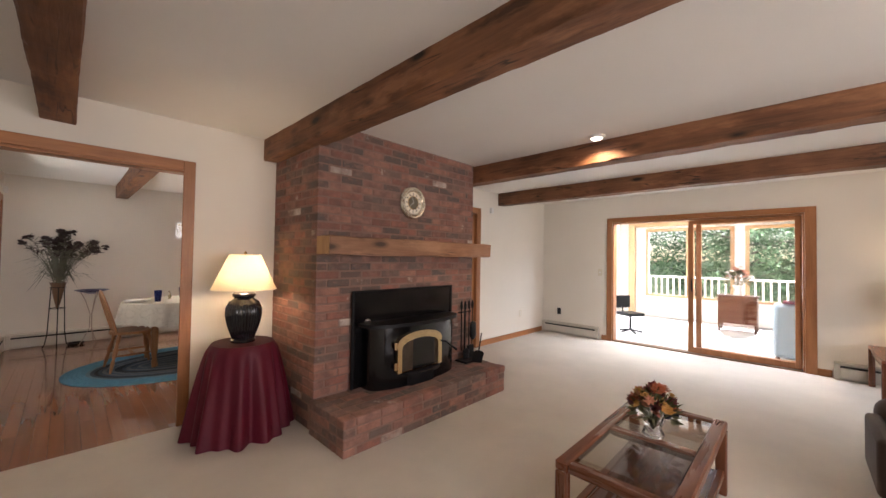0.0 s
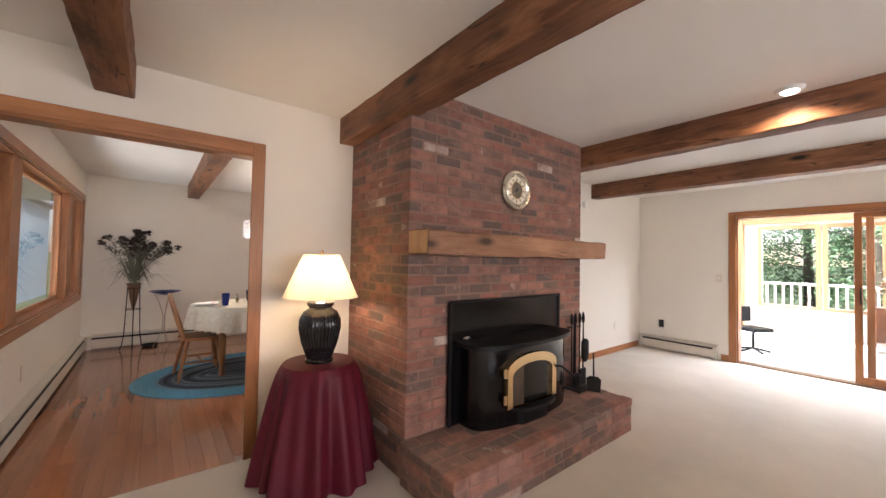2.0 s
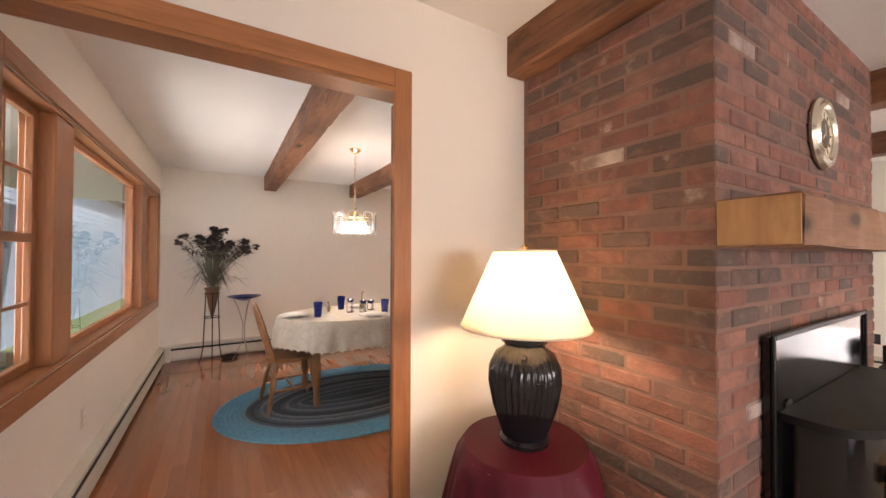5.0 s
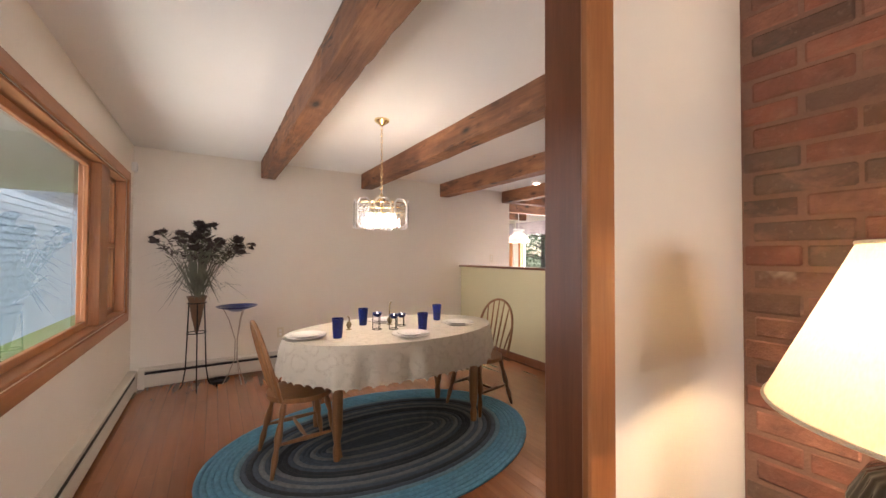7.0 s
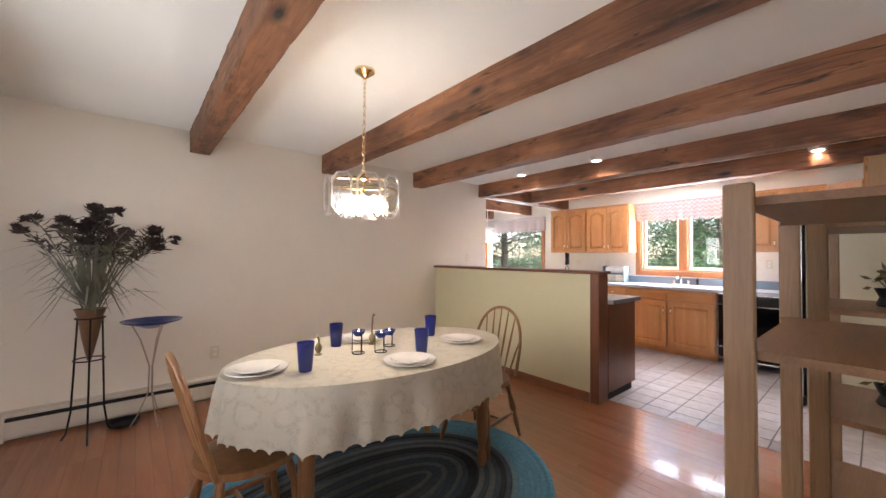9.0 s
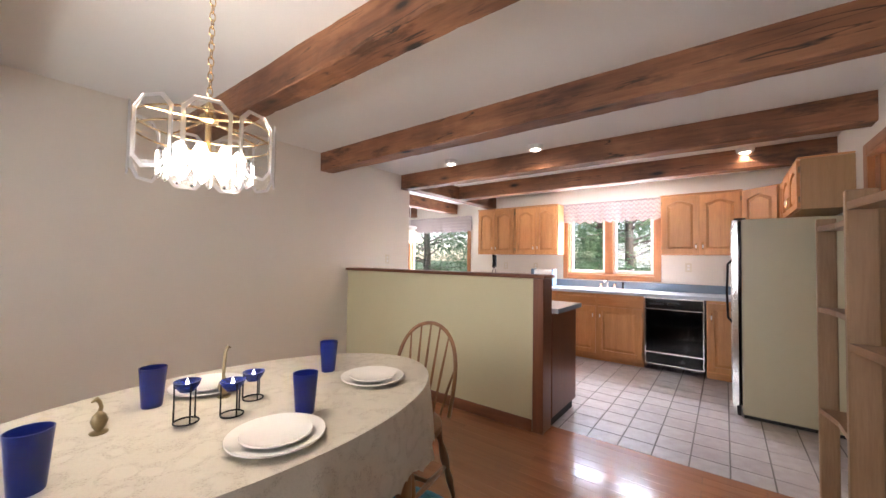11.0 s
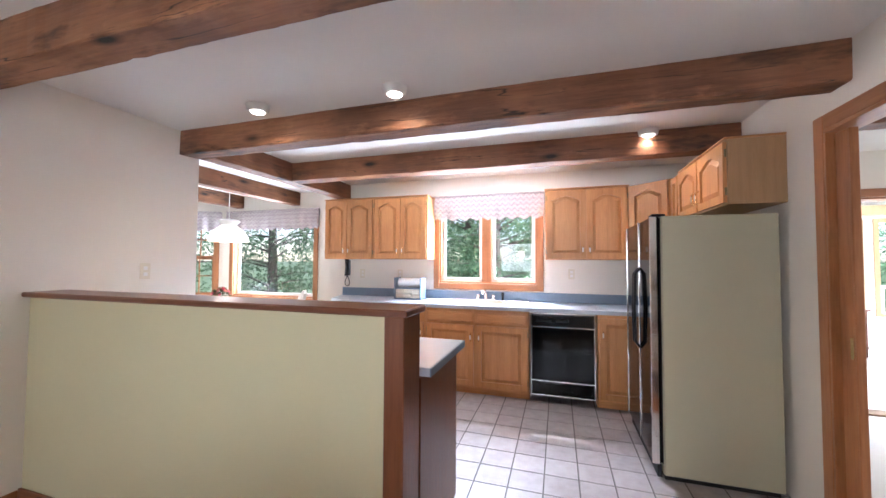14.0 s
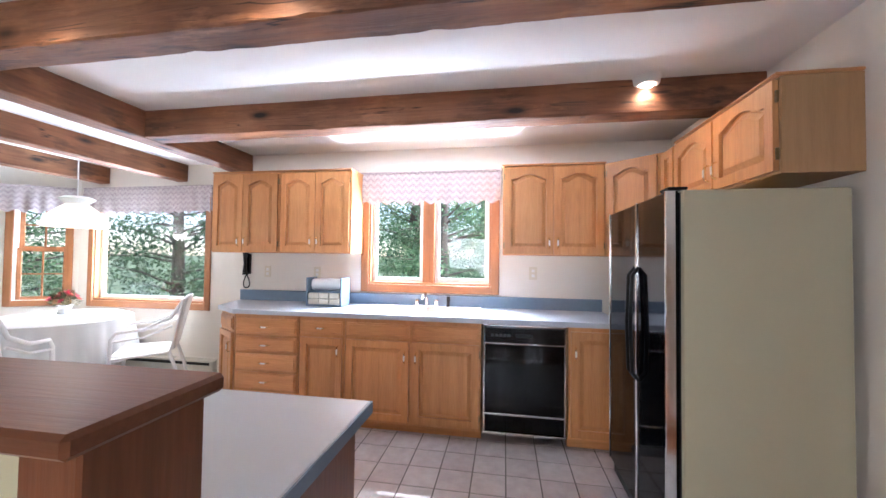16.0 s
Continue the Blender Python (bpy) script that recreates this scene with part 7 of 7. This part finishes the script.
# ---- floor planks, tiles and bricks ----
PLANK, n, l, b = shader("cherry_floor", 0.16, Coat_Weight=0.6, Coat_Roughness=0.08)
_v = coords(n, l, (14, 0.9, 1))
_g = noise_tex(n, l, _v, 1.0, 6.0, 0.6, 0.8)
_oi = n.new("ShaderNodeObjectInfo")
_ge = n.new("ShaderNodeNewGeometry")
_ad = n.new("ShaderNodeMath")
l.new(_oi.outputs["Random"], _ad.inputs[0])
l.new(_ge.outputs["Random Per Island"], _ad.inputs[1])
_fr = n.new("ShaderNodeMath")
_fr.operation = "FRACT"
l.new(_ad.outputs[0], _fr.inputs[0])
_c = mixc(n, l, 0.5, ramp(n, l, _fr.outputs[0], [(0.0, (0.27, 0.105, 0.045)), (0.5, (0.32, 0.125, 0.053)), (1.0, (0.37, 0.15, 0.065))]), ramp(n, l, _g, [(0.3, (0.23, 0.085, 0.036)), (0.7, (0.39, 0.165, 0.075))]))
l.new(_c, b.inputs["Base Color"])
l.new(rng(n, l, noise_tex(n, l, _ge.outputs["Position"], 2.5), 0.12, 0.26), b.inputs["Roughness"])
wf = thing("floor_wood", pose(0, 0, 0), "glossy reddish cherry strip wood floor", "floor", kind="structure")
part("subfloor", Geo().box(WEST, TILE_X, DIV1, NORTH, -0.1, -0.0035), DARK, wf)
part("threshold", Geo().box(OPEN_L - 0.017, POCKET + 0.017, DIV0 + 0.001, DIV1 - 0.0002, -0.09, -0.0015), RED_Y, wf, "reddish stained wooden threshold")
rnd = random.Random(4)
PW = 0.082
rest = Geo()
pm = {}
count = 0
x = WEST
while x < TILE_X - 0.001:
    x1 = min(x + PW, TILE_X)
    y = DIV0 + 0.001 if OPEN_L - 0.001 < x and x1 < OPEN_R else DIV1
    first = True
    while y < NORTH - 0.001:
        ln = (rnd.choice((0.3, 0.6, 0.9)) if first else rnd.choice((0.9, 1.2, 1.5)))
        first = False
        y1 = min(y + ln, NORTH)
        w_, l_ = round(x1 - x - 0.0007, 4), round(y1 - y - 0.0007, 4)
        if count < 290 and y < 8.0 and abs(w_ - (PW - 0.0007)) < 1e-4:
            key = (w_, l_)
            if key not in pm:
                pm[key] = Geo().box(0, w_, 0, l_, -0.003, 0.0, 0.0006).mesh("plank", PLANK)
            part("plank", pm[key], PLANK, wf, m=pose(x, y, 0))
            count += 1
        else:
            rest.box(x, x + w_, y, y + l_, -0.003, 0.0, 0.0006)
        y = y1
    x += PW
part("planks_far", rest, PLANK, wf)["kind"] = "stuff"

TILE, n, l, b = shader("glazed_tile", 0.2)
_v = coords(n, l)
_oi = n.new("ShaderNodeObjectInfo")
_c = mixc(n, l, 0.5, ramp(n, l, _oi.outputs["Random"], [(0.0, (0.35, 0.315, 0.305)), (1.0, (0.45, 0.41, 0.395))]), ramp(n, l, noise_tex(n, l, _v, 14.0, 5.0), [(0.3, (0.36, 0.325, 0.315)), (0.7, (0.52, 0.475, 0.46))]))
l.new(_c, b.inputs["Base Color"])
l.new(rng(n, l, noise_tex(n, l, _v, 6.0), 0.14, 0.3), b.inputs["Roughness"])
tf = thing("floor_tiles", pose(0, 0, 0), "pale glazed square tile floor with dark grout", "floor", kind="structure")
part("grout_bed", Geo().box(TILE_X, EAST, DIV1, NORTH + 0.1, -0.1, -0.003).box(KD_L, KD_R, DIV0, DIV1 - 0.0001, -0.1, -0.003), plain("dark_grout", (0.10, 0.085, 0.08), 0.9, vary=0.2), tf)
P = 0.2118
tm = {}
ntile = 0
far = Geo()
iy = 0
y = 5.5715 - 6 * P
while y < NORTH + 0.09:
    x = 5.7005 - 9 * P
    while x < EAST - 0.02:
        xa, ya = max(x, TILE_X + 0.002), max(y, DIV1)
        w_, l_ = round(min(x + P - 0.007, EAST - 0.002) - xa, 4), round(min(y + P - 0.007, NORTH + 0.1) - ya, 4)
        if w_ < 0.01 or l_ < 0.01:
            x += P
            continue
        if ntile < 295 and x < 6.15:
            if (w_, l_) not in tm:
                tm[w_, l_] = Geo().box(0, w_, 0, l_, -0.006, 0.0, 0.002).mesh("tile", TILE)
            part("tile", tm[w_, l_], TILE, tf, m=pose(xa, ya, 0))
            ntile += 1
        else:
            far.box(xa, xa + w_, ya, ya + l_, -0.006, 0, 0.002)
        x += P
    y += P
part("tiles_far", far, TILE, tf)["kind"] = "stuff"

# bricks of the chimney breast and hearth
BL, BH, BD, J = 0.200, 0.0575, 0.09, 0.0085
PB, PC = BL + J, BH + J
brick_mesh = {}
rnd = random.Random(9)
joined = Geo()
nb = 0


def lay(x0, x1, y0, y1, z0, z1, near):
    global nb
    out = rnd.uniform(-0.0025, 0.0025)
    if near and nb < 298:
        key = (round(x1 - x0, 3), round(y1 - y0, 3), round(z1 - z0, 3))
        if min(key) < 0.02:
            return
        if key not in brick_mesh:
            brick_mesh[key] = Geo().box(0, key[0], 0, key[1], 0, key[2], 0.006).mesh("brick", BRICK)
        part("brick", brick_mesh[key], BRICK, fire, m=pose(x0 + out, y0 + out, z0))
        nb += 1
    elif min(x1 - x0, y1 - y0, z1 - z0) > 0.015:
        joined.box(x0 + out, x1 + out, y0 + out, y1 + out, z0, z1, 0.006)


def course_x(xa, xb, yf, depth, z, h, shift, near, skip=None):
    """One course along x whose face is at yf, looking towards -y."""
    x = xa - shift
    while x < xb - 0.01:
        a, b_ = max(x, xa), min(x + BL, xb)
        if b_ - a > 0.02 and not (skip and skip(a, b_, z)):
            lay(a, b_, yf, yf + depth, z, z + h, near(a, z))
        x += PB


rows = int((CEIL_Z - 0.0) / PC)
PCF = CEIL_Z / (rows + 1)
for r in range(rows + 1):
    z = r * PCF
    h = PCF - J
    off = BD + J if r % 2 else 0.0
    sh = 0.0
    if z + h > 0.26:
        course_x(FP_L + off, FP_R - off, FP_Y, 0.09, z, h, sh, lambda a, zz: a < 2.45 and zz > 1.0, lambda a, b_, zz: a > 1.97 and b_ < 3.12 and zz < 1.0)
    # left and right returns
    y = FP_Y + (0.0 if r % 2 else BD + J)
    while y < DIV0 - 0.01:
        a, b_ = y, min(y + BL, DIV0 - 0.002)
        if b_ - a > 0.02:
            lay(FP_L, FP_L + 0.09, a, b_, z, z + h, z > 0.45)
            lay(FP_R - 0.09, FP_R, a, b_, z, z + h, False)
        y += PB
for r in range(3):
    z = r * 0.0655
    sh = 0 if r % 2 else PB / 2
    course_x(1.60, 3.47, 2.95, 0.09, z, 0.057, sh, lambda a, zz: False)
    y = 2.95 + 0.09 + J - (0 if r % 2 else PB / 2)
    while y < FP_Y - 0.01:
        a, b_ = max(y, 2.95 + 0.09 + J), min(y + BL, FP_Y - 0.002)
        if b_ - a > 0.02:
            lay(1.60, 1.69, a, b_, z, z + 0.057, False)
            lay(3.38, 3.47, a, b_, z, z + 0.057, False)
        y += PB
for k in range(5):
    ya = 2.945 + k * 0.101
    course_x(1.595, 3.475, ya, 0.0925, 0.1965, 0.058, 0 if k % 2 else PB / 2, lambda a, zz: False)
part("bricks_far", joined, BRICK, fire)["kind"] = "stuff"
